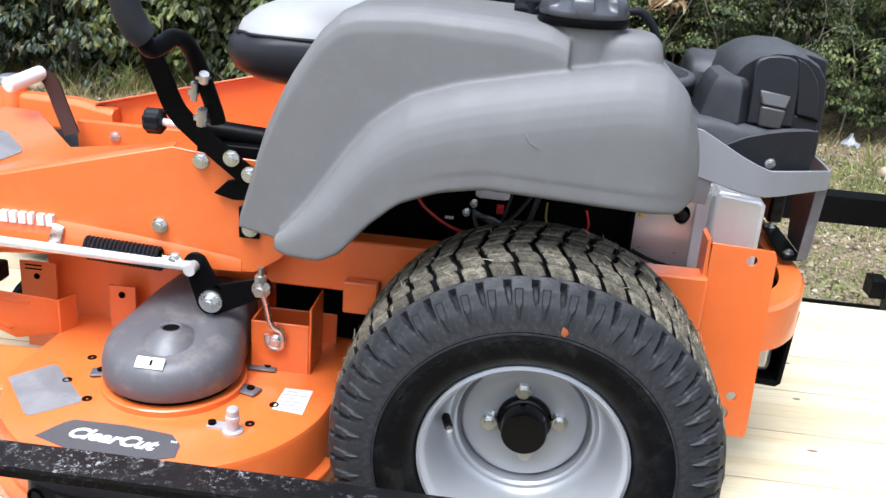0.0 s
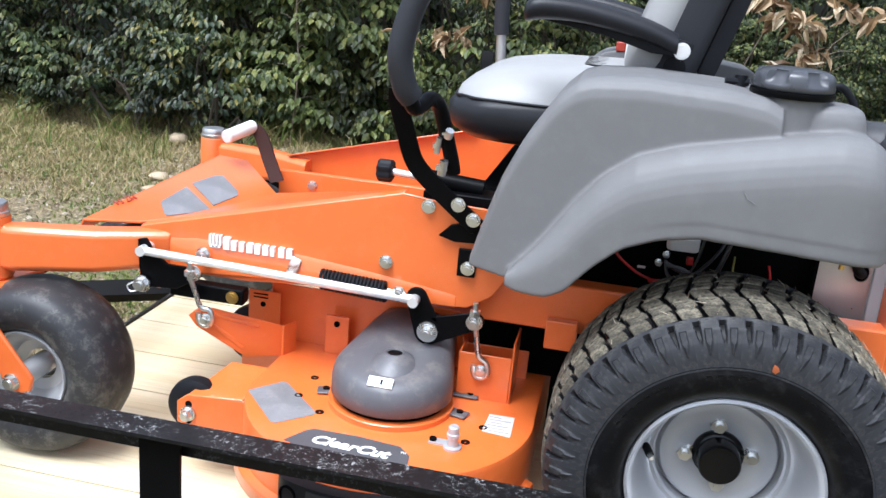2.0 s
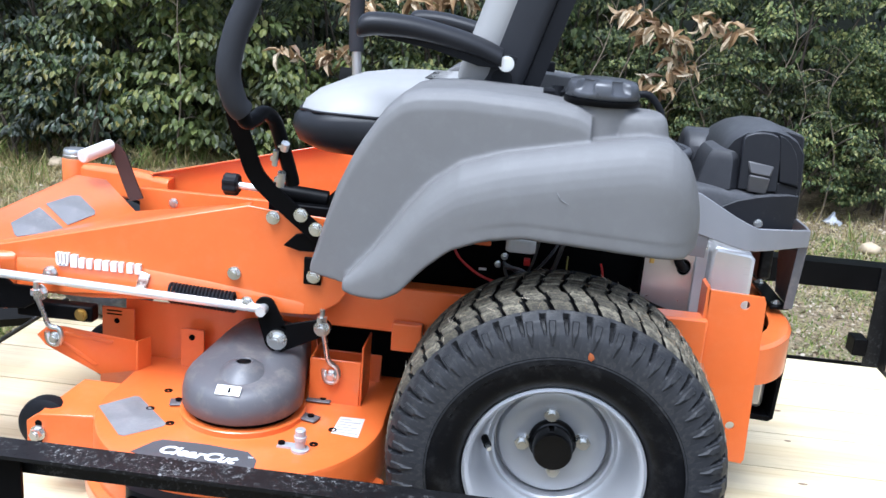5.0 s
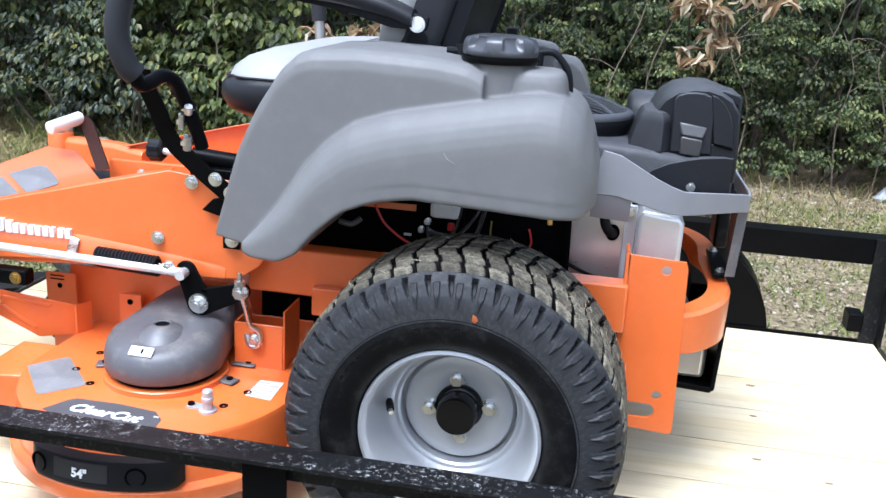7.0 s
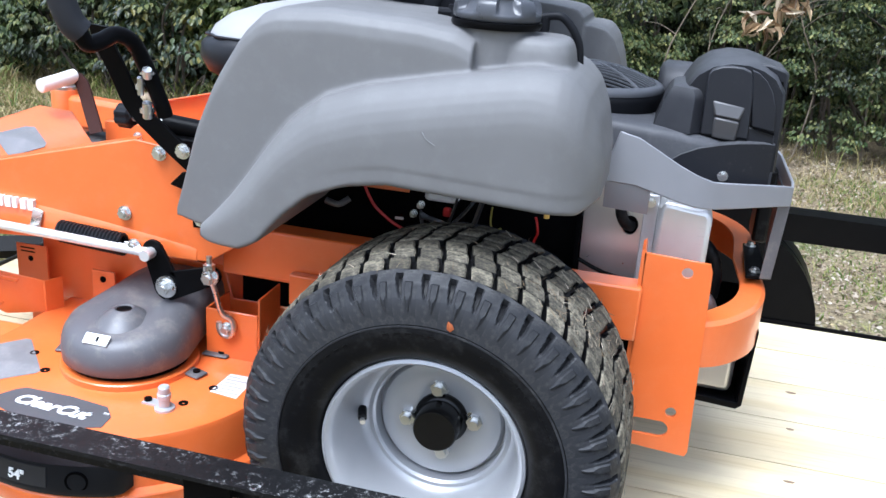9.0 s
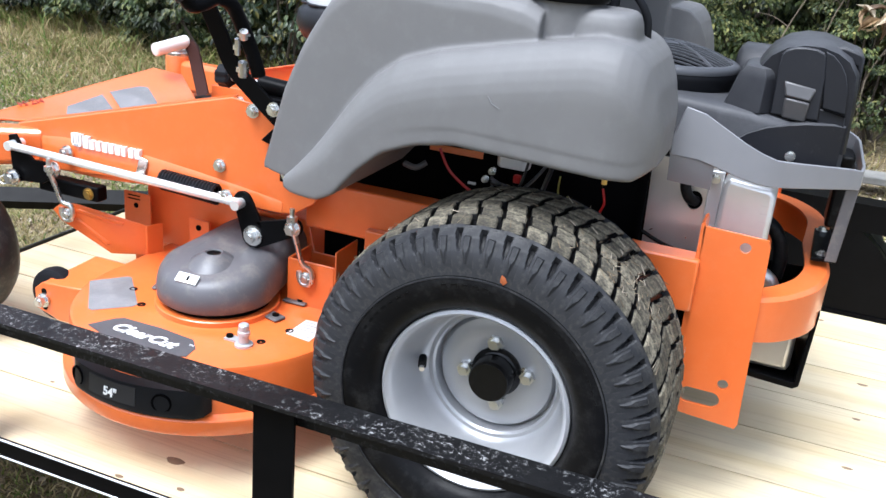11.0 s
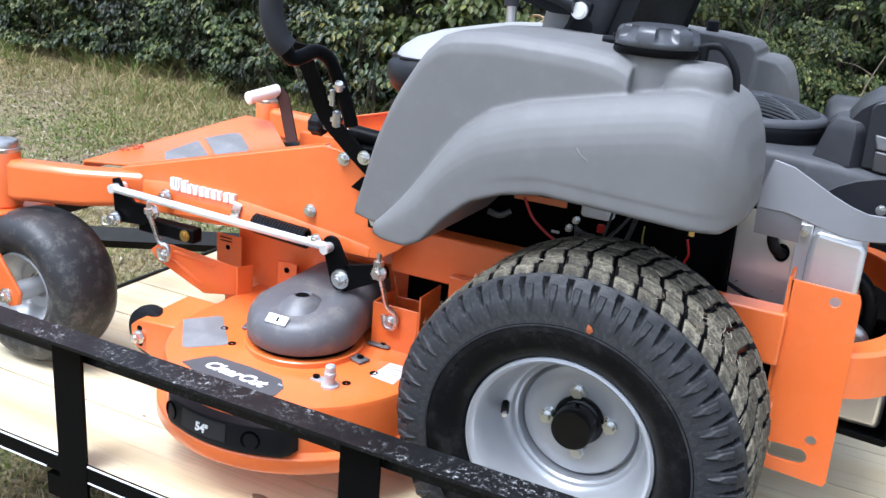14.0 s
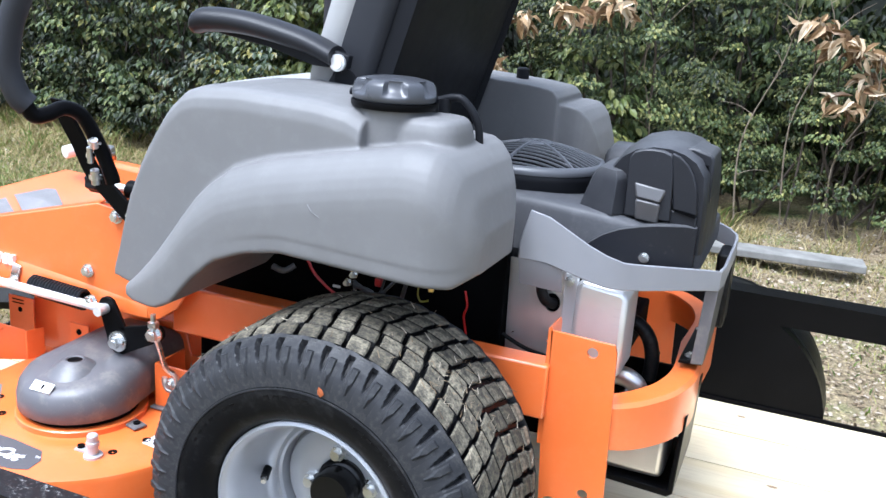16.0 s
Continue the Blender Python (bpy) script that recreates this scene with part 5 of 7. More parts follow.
def slab(x0, x1, half, z0, z1, r=0.05):
    g = Geo()
    rings = []
    for x, e in ((x0, 0.03), (x0 + 0.012, 0.006), (x0 + 0.03, 0), (x1 - 0.02, 0), (x1 - 0.006, 0.006), (x1, 0.02)):
        ring = []
        for (py, pz), a0 in (((-half + r + e, z0 + r + e), 180), ((half - r - e, z0 + r + e), 270), ((half - r - e, z1 - r - e), 0), ((-half + r + e, z1 - r - e), 90)):
            for a in np.linspace(a0, a0 + 90, 7):
                ring.append(back_lean @ Vector((x, py + r * math.cos(radians(a)), pz + r * math.sin(radians(a)))))
        rings.append(ring)
    return g.loft(rings)


back = part("backrest", slab(-0.015, 0.085, 0.265, -0.06, 0.52), GRIP, mower, "black vinyl seat backrest", smooth=60)
part("backrest_face", slab(-0.034, 0.030, 0.269, 0.0, 0.50), SEAT_TOP, back, "pale grey backrest panel", smooth=60)
part("back_shell", slab(0.083, 0.105, 0.25, -0.09, 0.50), PLASTIC, back, "black plastic seat shell", smooth=60)
g = Geo()
g.lathe([(0.019, -0.006), (0.019, 0.0), (0.014, 0.002), (0.010, 0.002)], back_lean @ Vector((0.045, -0.262, 0.055)), "y", 24)
part("recline_knob", g, PLASTIC, back, "black round pivot cover")
for side in ("near", "far"):
    mir = sided(side)
    line = curve([Vector(p) for p in ((-0.150, 0.205, 0.848), (-0.205, 0.200, 0.868), (-0.30, 0.190, 0.887), (-0.375, 0.180, 0.889), (-0.402, 0.178, 0.878))], 6)
    g = Geo()
    rings = []
    for i, p in enumerate(line):
        f = i / (len(line) - 1)
        s = math.sqrt(max(0.02, 1 - ((f - 0.80) / 0.2) ** 2)) if f > 0.80 else 1
        w, h = 0.030 * s, (0.017 + 0.004 * f) * s
        rings.append([p + Vector((0, w * math.cos(a), h * math.sin(a))) for a in np.linspace(0, 2 * math.pi, 16, endpoint=False)])
    arm = part("armrest", mir(g.loft(rings)), VINYL, mower, "padded black vinyl armrest", smooth=60)
    g = Geo()
    g.prism([(-0.128, 0.830), (-0.124, 0.852), (-0.150, 0.858), (-0.36, 0.873), (-0.37, 0.868), (-0.27, 0.853), (-0.19, 0.832)], "y", 0.196, 0.212)
    part("armrest_bracket", mir(g), PLASTIC, arm, "black armrest bracket", bevel=0.002)
    g = Geo()
    at = Vector((-0.142, 0.196, 0.840))
    g.rod(at, at + Vector((0, -0.006, 0)), 0.0135, 24)
    g.rod(at + Vector((0, -0.006, 0)), at + Vector((0, -0.010, 0)), 0.010, 24)
    part("armrest_bolt", mir(g), CHROME, arm, "chrome armrest bolt")

g = Geo().box((-0.258, 0.782, 0.790), (-0.236, 0.796, 0.812))
buckle = part("belt_buckle", g, REDTEXT, mower, "red seat-belt release buckle", bevel=0.003)
part("buckle_body", Geo().box((-0.236, 0.783, 0.765), (-0.224, 0.795, 0.812)), WHITE, buckle, "pale buckle side", bevel=0.002)
part("belt_stalk", Geo().box((-0.256, 0.786, 0.66), (-0.230, 0.792, 0.792)), BLACK, buckle, "black belt stalk", bevel=0.001)

# -- steering levers --
def lever(side, swing):
    """Grip, cranked tube and flat bar; swing moves the upper part outwards."""
    mir = sided(side)
    w = swing
    if side == "near":
        g = Geo().tube([(-0.500, w - 0.012, 0.990), (-0.514, w - 0.020, 0.918), (-0.531, w - 0.026, 0.868), (-0.541, w - 0.027, 0.812), (-0.533, w - 0.018, 0.768), (-0.524, w - 0.008, 0.752)], 0.0185, 16, smooth=6)
    else:
        g = Geo().tube([(-0.533, w - 0.020, 1.00), (-0.538, w - 0.026, 0.90), (-0.537, w - 0.026, 0.84), (-0.534, w - 0.024, 0.795)], 0.0185, 16, smooth=6)
    grip = part("lever_grip", mir(g), GRIP, mower, "black foam lever grip")
    if side == "near":
        g = Geo().tube([(-0.526, w - 0.010, 0.752), (-0.521, w, 0.736), (-0.514, w + 0.020, 0.738), (-0.508, w + 0.048, 0.745), (-0.498, w + 0.074, 0.731), (-0.488, w + 0.095, 0.686), (-0.476, w + 0.108, 0.636), (-0.474, w + 0.111, 0.622)], 0.0118, 16, smooth=6)
        part("lever_tube", mir(g), BLACK, grip, "black cranked lever tube")
    else:
        g = Geo().rod((-0.534, w - 0.024, 0.80), (-0.528, w - 0.020, 0.72), 0.0125, 16)
        g.rod((-0.528, w - 0.020, 0.72), (-0.45, w + 0.02, 0.60), 0.0125, 16)
        part("lever_tube", mir(g), STEEL, grip, "bare steel lever tube")
    g = Geo()
    line = curve([Vector(p) for p in ((-0.572, 0.050, 0.748), (-0.572, 0.062, 0.722), (-0.562, 0.080, 0.677), (-0.547, 0.094, 0.626), (-0.514, 0.101, 0.590), (-0.473, 0.103, 0.556), (-0.432, 0.106, 0.524))], 5)
    rings = []
    for i, p in enumerate(line):
        d = (line[min(i + 1, len(line) - 1)] - line[max(i - 1, 0)]).normalized()
        s = Vector((d.z, 0, -d.x)).normalized() * 0.0155
        e = Vector((0, 0.0035, 0))
        rings.append([p - s - e, p + s - e, p + s + e, p - s + e])
    part("lever_bar", mir(g.loft(rings)), BLACK, mower, "flat black control bar", bevel=0.001)
    for p, r, h in (((-0.500, 0.040, 0.655), 0.0048, 0.026), ((-0.489, 0.038, 0.622), 0.0070, 0.024), ((-0.482, 0.030, 0.684), 0.0068, 0.012)):
        if side == "near":
            g = Geo().rod(Vector(p), Vector(p) + Vector((0.004, -0.006, h)), r, 12)
            g.rod(Vector(p) + Vector((0, 0, h * 0.3)), Vector(p) + Vector((0, 0, h * 0.6)), r * 1.5, 6)
            part("lever_bolt", g, ZINC, mower, "zinc lever bolt")


lever("near", -0.050)
lever("far", 0.150)
g = Geo()
n = 40
rings = []
for x in (-0.630, -0.626, -0.606, -0.602):
    rr = 0.0195 if -0.628 < x < -0.604 else 0.016
    rings.append([Vector((x, 0.177 + rr * (1 + 0.08 * math.cos(7 * a)) * math.cos(a), 0.586 + rr * (1 + 0.08 * math.cos(7 * a)) * math.sin(a))) for a in np.linspace(0, 2 * math.pi, n, endpoint=False)])
damper = part("adjuster_knob", g.loft(rings), PLASTIC, mower, "black star-shaped adjuster knob")
part("adjuster_screw", Geo().rod((-0.605, 0.177, 0.585), (-0.535, 0.180, 0.580), 0.0065, 14), CHROME, damper, "chrome adjuster shaft")
part("damper_body", Geo().rod((-0.545, 0.180, 0.581), (-0.440, 0.186, 0.572), 0.0165, 20), BLACK, damper, "black damper cylinder")
g = Geo().box((-0.540, 0.150, 0.545), (-0.40, 0.215, 0.566))
part("control_mount", g, BLACK, mower, "black control mount", bevel=0.003)
g = Geo()
g.prism([(-0.500, 0.500), (-0.478, 0.522), (-0.440, 0.532), (-0.420, 0.520), (-0.418, 0.495), (-0.470, 0.492)], "y", 0.110, 0.117)
g.box((-0.462, 0.112, 0.432), (-0.430, 0.119, 0.482))
part("tank_strap", g, BLACK, mower, "black tank mounting plates", bevel=0.002)

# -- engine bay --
# added black sheet: stands for the shade between deck and frame rail
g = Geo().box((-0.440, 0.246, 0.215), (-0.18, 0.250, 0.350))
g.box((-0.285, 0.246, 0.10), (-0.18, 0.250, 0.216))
part("inner_shield", g, SHADE_BLACK, mower, "black sheet added for the dark gap behind the deck")
# near-black boxes fill the bay, its shade put into their colour
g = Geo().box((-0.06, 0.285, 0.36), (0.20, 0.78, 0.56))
part("engine_block", g, SHADE_BLACK, mower, "black engine block and pump cover", bevel=0.01)
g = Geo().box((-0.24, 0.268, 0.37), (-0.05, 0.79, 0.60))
part("battery_box", g, SHADE_BLACK, mower, "black battery and pump housing", bevel=0.01)
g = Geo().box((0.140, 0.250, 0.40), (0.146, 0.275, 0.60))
# backing added for the dark inside the heat shield's hole
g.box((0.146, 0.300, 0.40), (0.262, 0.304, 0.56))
part("bulkhead", g, SHADE_BLACK, mower, "black bulkhead plate, with a backing for the shield hole's shade")
rings = []
for x, zt, y0, y1 in ((0.020, 0.648, 0.36, 0.68), (0.10, 0.650, 0.322, 0.70), (0.16, 0.650, 0.308, 0.70), (0.28, 0.642, 0.306, 0.70), (0.34, 0.632, 0.307, 0.70), (0.375, 0.626, 0.316, 0.69), (0.405, 0.615, 0.345, 0.67), (0.430, 0.600, 0.365, 0.65)):
    rings.append([Vector((x, y0, 0.556)), Vector((x, y0, zt - 0.016)), Vector((x, y0 + 0.003, zt - 0.007)), Vector((x, y0 + 0.009, zt - 0.002)), Vector((x, y0 + 0.02, zt)), Vector((x, y1 - 0.02, zt)), Vector((x, y1, zt - 0.016)), Vector((x, y1, 0.556))])
shroud = part("engine_shroud", Geo().loft(rings), COWL, mower, "charcoal plastic engine shroud", smooth=45)
g = Geo().lathe([(0.122, 0.636), (0.126, 0.650), (0.130, 0.664), (0.131, 0.672), (0.129, 0.677)], (0.110, 0.475, 0), "z", 64, caps=False)
screen = part("blower_rim", g, PLASTIC, shroud, "black blower rim")
g = Geo()
for k in range(-10, 11):
    y = k * 0.0118
    half = math.sqrt(max(0, 0.121**2 - y * y))
    if half < 0.02:
        continue
    pts = []
    for u in np.linspace(-1, 1, 13):
        x = u * half
        d = 1 - (x * x + y * y) / 0.128**2
        pts.append(Vector((0.110 + x, 0.475 + y, 0.679 + 0.034 * d)))
    g.loft([[p + Vector((0, -0.0025, 0)), p + Vector((0, 0.0025, 0)), p + Vector((0, 0.0025, 0.0028)), p + Vector((0, -0.0025, 0.0028))] for p in pts])
for ang in (20, 80, 140):
    c, s = math.cos(radians(ang)), math.sin(radians(ang))
    pts = [Vector((0.110 + u * 0.122 * c, 0.475 + u * 0.122 * s, 0.6815 + 0.034 * (1 - 0.9 * u * u))) for u in np.linspace(-1, 1, 11)]
    g.tube(pts, 0.0032, 6)
part("blower_grille", g, GRILLE, screen, "grey slotted grille", smooth=30)
part("grille_rim", Geo().lathe([(0.131, 0.676), (0.1315, 0.681), (0.128, 0.687), (0.121, 0.690), (0.117, 0.688), (0.117, 0.678)], (0.110, 0.475, 0), "z", 64, caps=False), GRILLE, screen, "grey grille rim", smooth=50)
part("grille_hub", Geo().lathe([(0.030, 0.708), (0.030, 0.714), (0.026, 0.7165), (0.0, 0.7170)], (0.110, 0.475, 0), "z", 32, caps=False), GRILLE, screen, "round grille hub")
# plain near-black disc: the shaded inside of the blower as colour
part("blower_fan", Geo().lathe([(0.118, 0.655), (0.0, 0.665)], (0.110, 0.475, 0), "z", 40, caps=False), SHADE_BLACK, screen, "fan disc behind the slots, near-black for their shade")

# air cleaner: angular black hood with wings, an arched recess and a clip
g = Geo()
prof = [(0.258, 0.592), (0.259, 0.640), (0.263, 0.676), (0.272, 0.705), (0.288, 0.728), (0.310, 0.743), (0.338, 0.750), (0.366, 0.750), (0.390, 0.744), (0.410, 0.733), (0.425, 0.712), (0.430, 0.660), (0.432, 0.590)]
rings = []
for y, k, up in ((0.338, 0.94, 0.0), (0.345, 0.985, 0.0), (0.356, 1.0, 0.002), (0.39, 1.0, 0.007), (0.43, 1.0, 0.011), (0.48, 1.0, 0.011), (0.53, 0.99, 0.006), (0.575, 0.96, -0.004), (0.605, 0.91, -0.014), (0.622, 0.84, -0.024)):
    rings.append([Vector((0.345 + (x - 0.345) * k, y, z + up * max(0, (z - 0.66) / 0.09))) for x, z in prof])
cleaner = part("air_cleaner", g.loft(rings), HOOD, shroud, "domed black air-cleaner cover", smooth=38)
arch = [(0.307, 0.640), (0.306, 0.700), (0.306, 0.732), (0.311, 0.740), (0.324, 0.7455), (0.340, 0.7475), (0.356, 0.7465), (0.368, 0.742), (0.3715, 0.735), (0.376, 0.700), (0.380, 0.640)]
g = Geo().loft([[Vector((x, 0.324 + 0.006 * max(0, (z - 0.70) / 0.05), z)) for x, z in arch], [Vector((x, 0.372, z + 0.004)) for x, z in arch]])
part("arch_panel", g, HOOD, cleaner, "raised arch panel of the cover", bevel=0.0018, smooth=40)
rings = []
for z, left, front, cut in ((0.640, 0.232, 0.311, 0), (0.690, 0.246, 0.321, 0), (0.700, 0.250, 0.324, 0.001), (0.707, 0.256, 0.329, 0.004), (0.7105, 0.264, 0.337, 0.009), (0.7115, 0.272, 0.347, 0.014)):
    rings.append([Vector((left, 0.44, z)), Vector((left, front + 0.024, z)), Vector((left + 0.002, front + 0.020, z)), Vector((0.290 - cut, front, z)), Vector((0.2915 - cut, front + 0.0005, z)), Vector((0.309, front + 0.022, z)), Vector((0.311, 0.44, z))])
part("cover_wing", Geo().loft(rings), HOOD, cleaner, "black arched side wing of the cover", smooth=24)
g = Geo().loft([[Vector((x, 0.49 + e, 0.62)), Vector((x, 0.49 + e, 0.690 - e)), Vector((x, 0.515, 0.716 - e)), Vector((x, 0.56, 0.722 - e)), Vector((x, 0.60 - e, 0.700 - e)), Vector((x, 0.60 - e, 0.62))] for x, e in ((0.228, 0.016), (0.232, 0.006), (0.240, 0.0), (0.290, 0.0))])
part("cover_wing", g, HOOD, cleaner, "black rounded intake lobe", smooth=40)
fin = [(0.3695, 0.7455), (0.381, 0.741), (0.394, 0.730), (0.405, 0.714), (0.412, 0.694), (0.418, 0.654), (0.382, 0.660), (0.376, 0.700)]
part("cover_fin", Geo().loft([[Vector((x, y + (0.005 if x > 0.39 else 0.0), z)) for x, z in fin] for y in (0.326, 0.355)]), HOOD, cleaner, "sharp black side fin", bevel=0.0015)
part("cover_base", Geo().prism([(0.378, 0.658), (0.418, 0.650), (0.421, 0.598), (0.374, 0.605)], "y", 0.329, 0.355), HOOD, cleaner, "lower side of the cover", bevel=0.0015)
g = Geo().prism([(0.384, 0.657), (0.417, 0.650), (0.417, 0.653), (0.384, 0.660)], "y", 0.3255, 0.330)
part("cover_seam", g, SHADE_BLACK, cleaner, "dark seam of the cover")
g = Geo().loft([[Vector((x, y, z)) for x, z in ((0.350, 0.745), (0.395, 0.752), (0.424, 0.744), (0.428, 0.738), (0.431, 0.668), (0.420, 0.655), (0.350, 0.655))] for y in (0.372, 0.378, 0.470, 0.480)])
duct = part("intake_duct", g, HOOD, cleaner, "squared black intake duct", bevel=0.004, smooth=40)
# near-black patch: the shade inside the opening, as colour
part("duct_opening", Geo().prism([(0.404, 0.730), (0.421, 0.727), (0.425, 0.676), (0.408, 0.690)], "y", 0.3695, 0.376), SHADE_BLACK, duct, "dark duct opening")
g = Geo().box((0.310, 0.3335, 0.662), (0.380, 0.3435, 0.680))
part("clip_mount", g, COWL, cleaner, "charcoal clip mount strip", bevel=0.002)
g = Geo()
g.add([(0.318, 0.322, 0.695), (0.368, 0.322, 0.688), (0.362, 0.316, 0.668), (0.324, 0.316, 0.672), (0.318, 0.335, 0.695), (0.368, 0.335, 0.688), (0.362, 0.335, 0.668), (0.324, 0.335, 0.672)],
      [(0, 1, 2, 3), (0, 4, 5, 1), (1, 5, 6, 2), (2, 6, 7, 3), (3, 7, 4, 0)])
g.add([(0.324, 0.314, 0.670), (0.362, 0.314, 0.666), (0.361, 0.322, 0.634), (0.325, 0.322, 0.637), (0.324, 0.334, 0.670), (0.362, 0.334, 0.666), (0.361, 0.334, 0.634), (0.325, 0.334, 0.637)],
      [(0, 1, 2, 3), (0, 4, 5, 1), (1, 5, 6, 2), (2, 6, 7, 3), (3, 7, 4, 0)])
part("cover_clip", g, painted("grey_clip", (0.075, 0.073, 0.074), 0.38), cleaner, "grey plastic cover clip", bevel=0.003)
rings = []
for x, y, z in ((0.250, 0.3035, 0.580), (0.262, 0.3035, 0.593), (0.282, 0.3035, 0.609), (0.308, 0.3038, 0.622), (0.340, 0.3055, 0.631), (0.365, 0.309, 0.6355), (0.385, 0.314, 0.637), (0.405, 0.321, 0.638), (0.422, 0.330, 0.636)):
    rings.append([Vector((x, y, 0.556)), Vector((x, y, z - 0.002)), Vector((x, y + 0.003, z)), Vector((x, y + 0.030, z)), Vector((x, y + 0.030, 0.556))])
g = Geo().loft(rings)
part("shroud_skirt", g, HOOD, shroud, "black lower shroud skirt", smooth=45)
g = Geo()
hexhead(g, (0.351, 0.304, 0.582), 0.0062, 0.006)
part("shroud_bolt", g, ZINC, shroud, "bright shroud bolt")

# grey guard plate: peak at the tank, a band round the rear
g = Geo()
line = [Vector((0.178, 0.203, 0)), Vector((0.192, 0.203, 0)), Vector((0.222, 0.204, 0)), Vector((0.285, 0.210, 0)), Vector((0.312, 0.216, 0)), Vector((0.336, 0.230, 0)), Vector((0.362, 0.252, 0)), Vector((0.450, 0.335, 0)), Vector((0.466, 0.358, 0)), Vector((0.470, 0.395, 0)), Vector((0.470, 0.60, 0))]
hi = [0.600, 0.653, 0.646, 0.611, 0.598, 0.588, 0.584, 0.571, 0.566, 0.566, 0.566]
lo = [0.575, 0.575, 0.574, 0.556, 0.549, 0.545, 0.543, 0.537, 0.533, 0.533, 0.533]
line = line[:-1] + [Vector((p.x, 2 * MID - p.y, 0)) for p in line[-2::-1]]
hi, lo = hi[:-1] + hi[-2::-1], lo[:-1] + lo[-2::-1]
rings = []
for p, a, b in zip(line, hi, lo):
    i = Vector((-0.002, 0.0045 if p.y < MID else -0.0045, 0)) if p.x < 0.46 else Vector((-0.005, 0.0, 0))
    rings.append([p + Vector((0, 0, b)), p + Vector((0, 0, a)), p + i + Vector((0, 0, a)), p + i + Vector((0, 0, b))])
guard = part("engine_guard", g.loft(rings), GUARD, mower, "grey powder-coated engine guard plate", bevel=0.0015, smooth=28)
g = Geo().loft([[Vector(p) for p in r] for r in ([(0.178, 0.2035, 0.579), (0.178, 0.2035, 0.574), (0.178, 0.222, 0.530), (0.178, 0.226, 0.530)], [(0.246, 0.2075, 0.575), (0.246, 0.2075, 0.570), (0.246, 0.224, 0.526), (0.246, 0.228, 0.526)])])
part("guard_fold", g, GUARD, guard, "lower fold of the guard plate")
g = Geo()
g.loft([[Vector(p) for p in r] for r in ([(0.447, 0.351, 0.538), (0.466, 0.357, 0.538), (0.466, 0.361, 0.538), (0.447, 0.355, 0.538)], [(0.440, 0.352, 0.406), (0.459, 0.358, 0.406), (0.459, 0.362, 0.406), (0.440, 0.356, 0.406)])])
part("guard_leg", g, COVER, guard, "dark grey guard leg", bevel=0.001)
g = Geo()
g.loft([[Vector(p) for p in r] for r in ([(0.462, 0.360, 0.538), (0.466, 0.360, 0.538), (0.466, 0.545, 0.538), (0.462, 0.545, 0.538)], [(0.455, 0.362, 0.404), (0.459, 0.362, 0.404), (0.459, 0.480, 0.404), (0.455, 0.480, 0.404)])])
part("guard_web", g, LEGCOAT, guard, "charcoal web plate of the guard leg", bevel=0.001)
g = Geo().prism([(0.420, 0.366), (0.456, 0.372), (0.452, 0.552), (0.424, 0.548)], "z", 0.3985, 0.4045)
foot_plate = part("guard_foot", g, BLACK, guard, "black bolted guard foot plate", bevel=0.001)
for p in ((0.436, 0.536, 0.4045), (0.436, 0.392, 0.4045)):
    g = Geo()
    hexhead(g, p, 0.0075, 0.006, "z", 1)
    part("guard_bolt", g, ZINC, foot_plate, "zinc bolt")
part("rubber_stop", Geo().box((0.440, 0.575, 0.400), (0.468, 0.660, 0.540)), RUBBER, guard, "black rubber stop", bevel=0.006)

# muffler and its shield
MUFFLER = painted("aluminised_steel", (0.72, 0.72, 0.72), 0.36, vary=0.07, grain=120, bump=0.06, metal=0.7)
g = Geo()
rings = []
for y, e in ((0.245, 0.006), (0.250, 0.001), (0.262, 0.0), (0.34, 0.0)):
    rings.append([Vector((0.262 + e, y, 0.40)), Vector((0.262 + e, y, 0.535 - e)), Vector((0.272, y, 0.545 - e)), Vector((0.334, y, 0.538 - e)), Vector((0.345 - e, y, 0.525)), Vector((0.345 - e, y, 0.40))])
muffler = part("muffler", g.loft(rings), MUFFLER, mower, "bright pressed-steel muffler shield", bevel=0.004)
g = Geo()
for k in range(5):
    g.turned((0.011, 0.0012, 0.0022), Matrix.Translation((0.331, 0.2455, 0.510 - k * 0.013)))
part("embossed_marks", g, MUFFLER, muffler, "embossed marks")
g = Geo().box((0.240, 0.262, 0.38), (0.262, 0.272, 0.548))
part("shield_flange", g, RIM, muffler, "grey shield flange", bevel=0.002)
for p in ((0.249, 0.260, 0.536), (0.222, 0.258, 0.538)):
    g = Geo()
    hexhead(g, p, 0.006, 0.006)
    part("shield_screw", g, ZINC, muffler, "zinc screw")
bm = bmesh.new()
edges = []
for loop in ([(0.150, 0.385), (0.262, 0.375), (0.250, 0.555), (0.146, 0.555)], [(0.222 + 0.013 * math.cos(a), 0.492 + 0.016 * math.sin(a)) for a in np.linspace(0, 2 * math.pi, 18, endpoint=False)]):
    vs = [bm.verts.new((p[0], 0.270, p[1])) for p in loop]
    edges += [bm.edges.new((vs[i], vs[(i + 1) % len(vs)])) for i in range(len(vs))]
bmesh.ops.triangle_fill(bm, use_beauty=True, use_dissolve=False, edges=edges)
ext = bmesh.ops.extrude_face_region(bm, geom=bm.faces[:])
bmesh.ops.translate(bm, verts=[e for e in ext["geom"] if isinstance(e, bmesh.types.BMVert)], vec=(0, 0.004, 0))
bm.verts.index_update()
g = Geo().add([v.co.copy() for v in bm.verts], [[v.index for v in f.verts] for f in bm.faces])
bm.free()
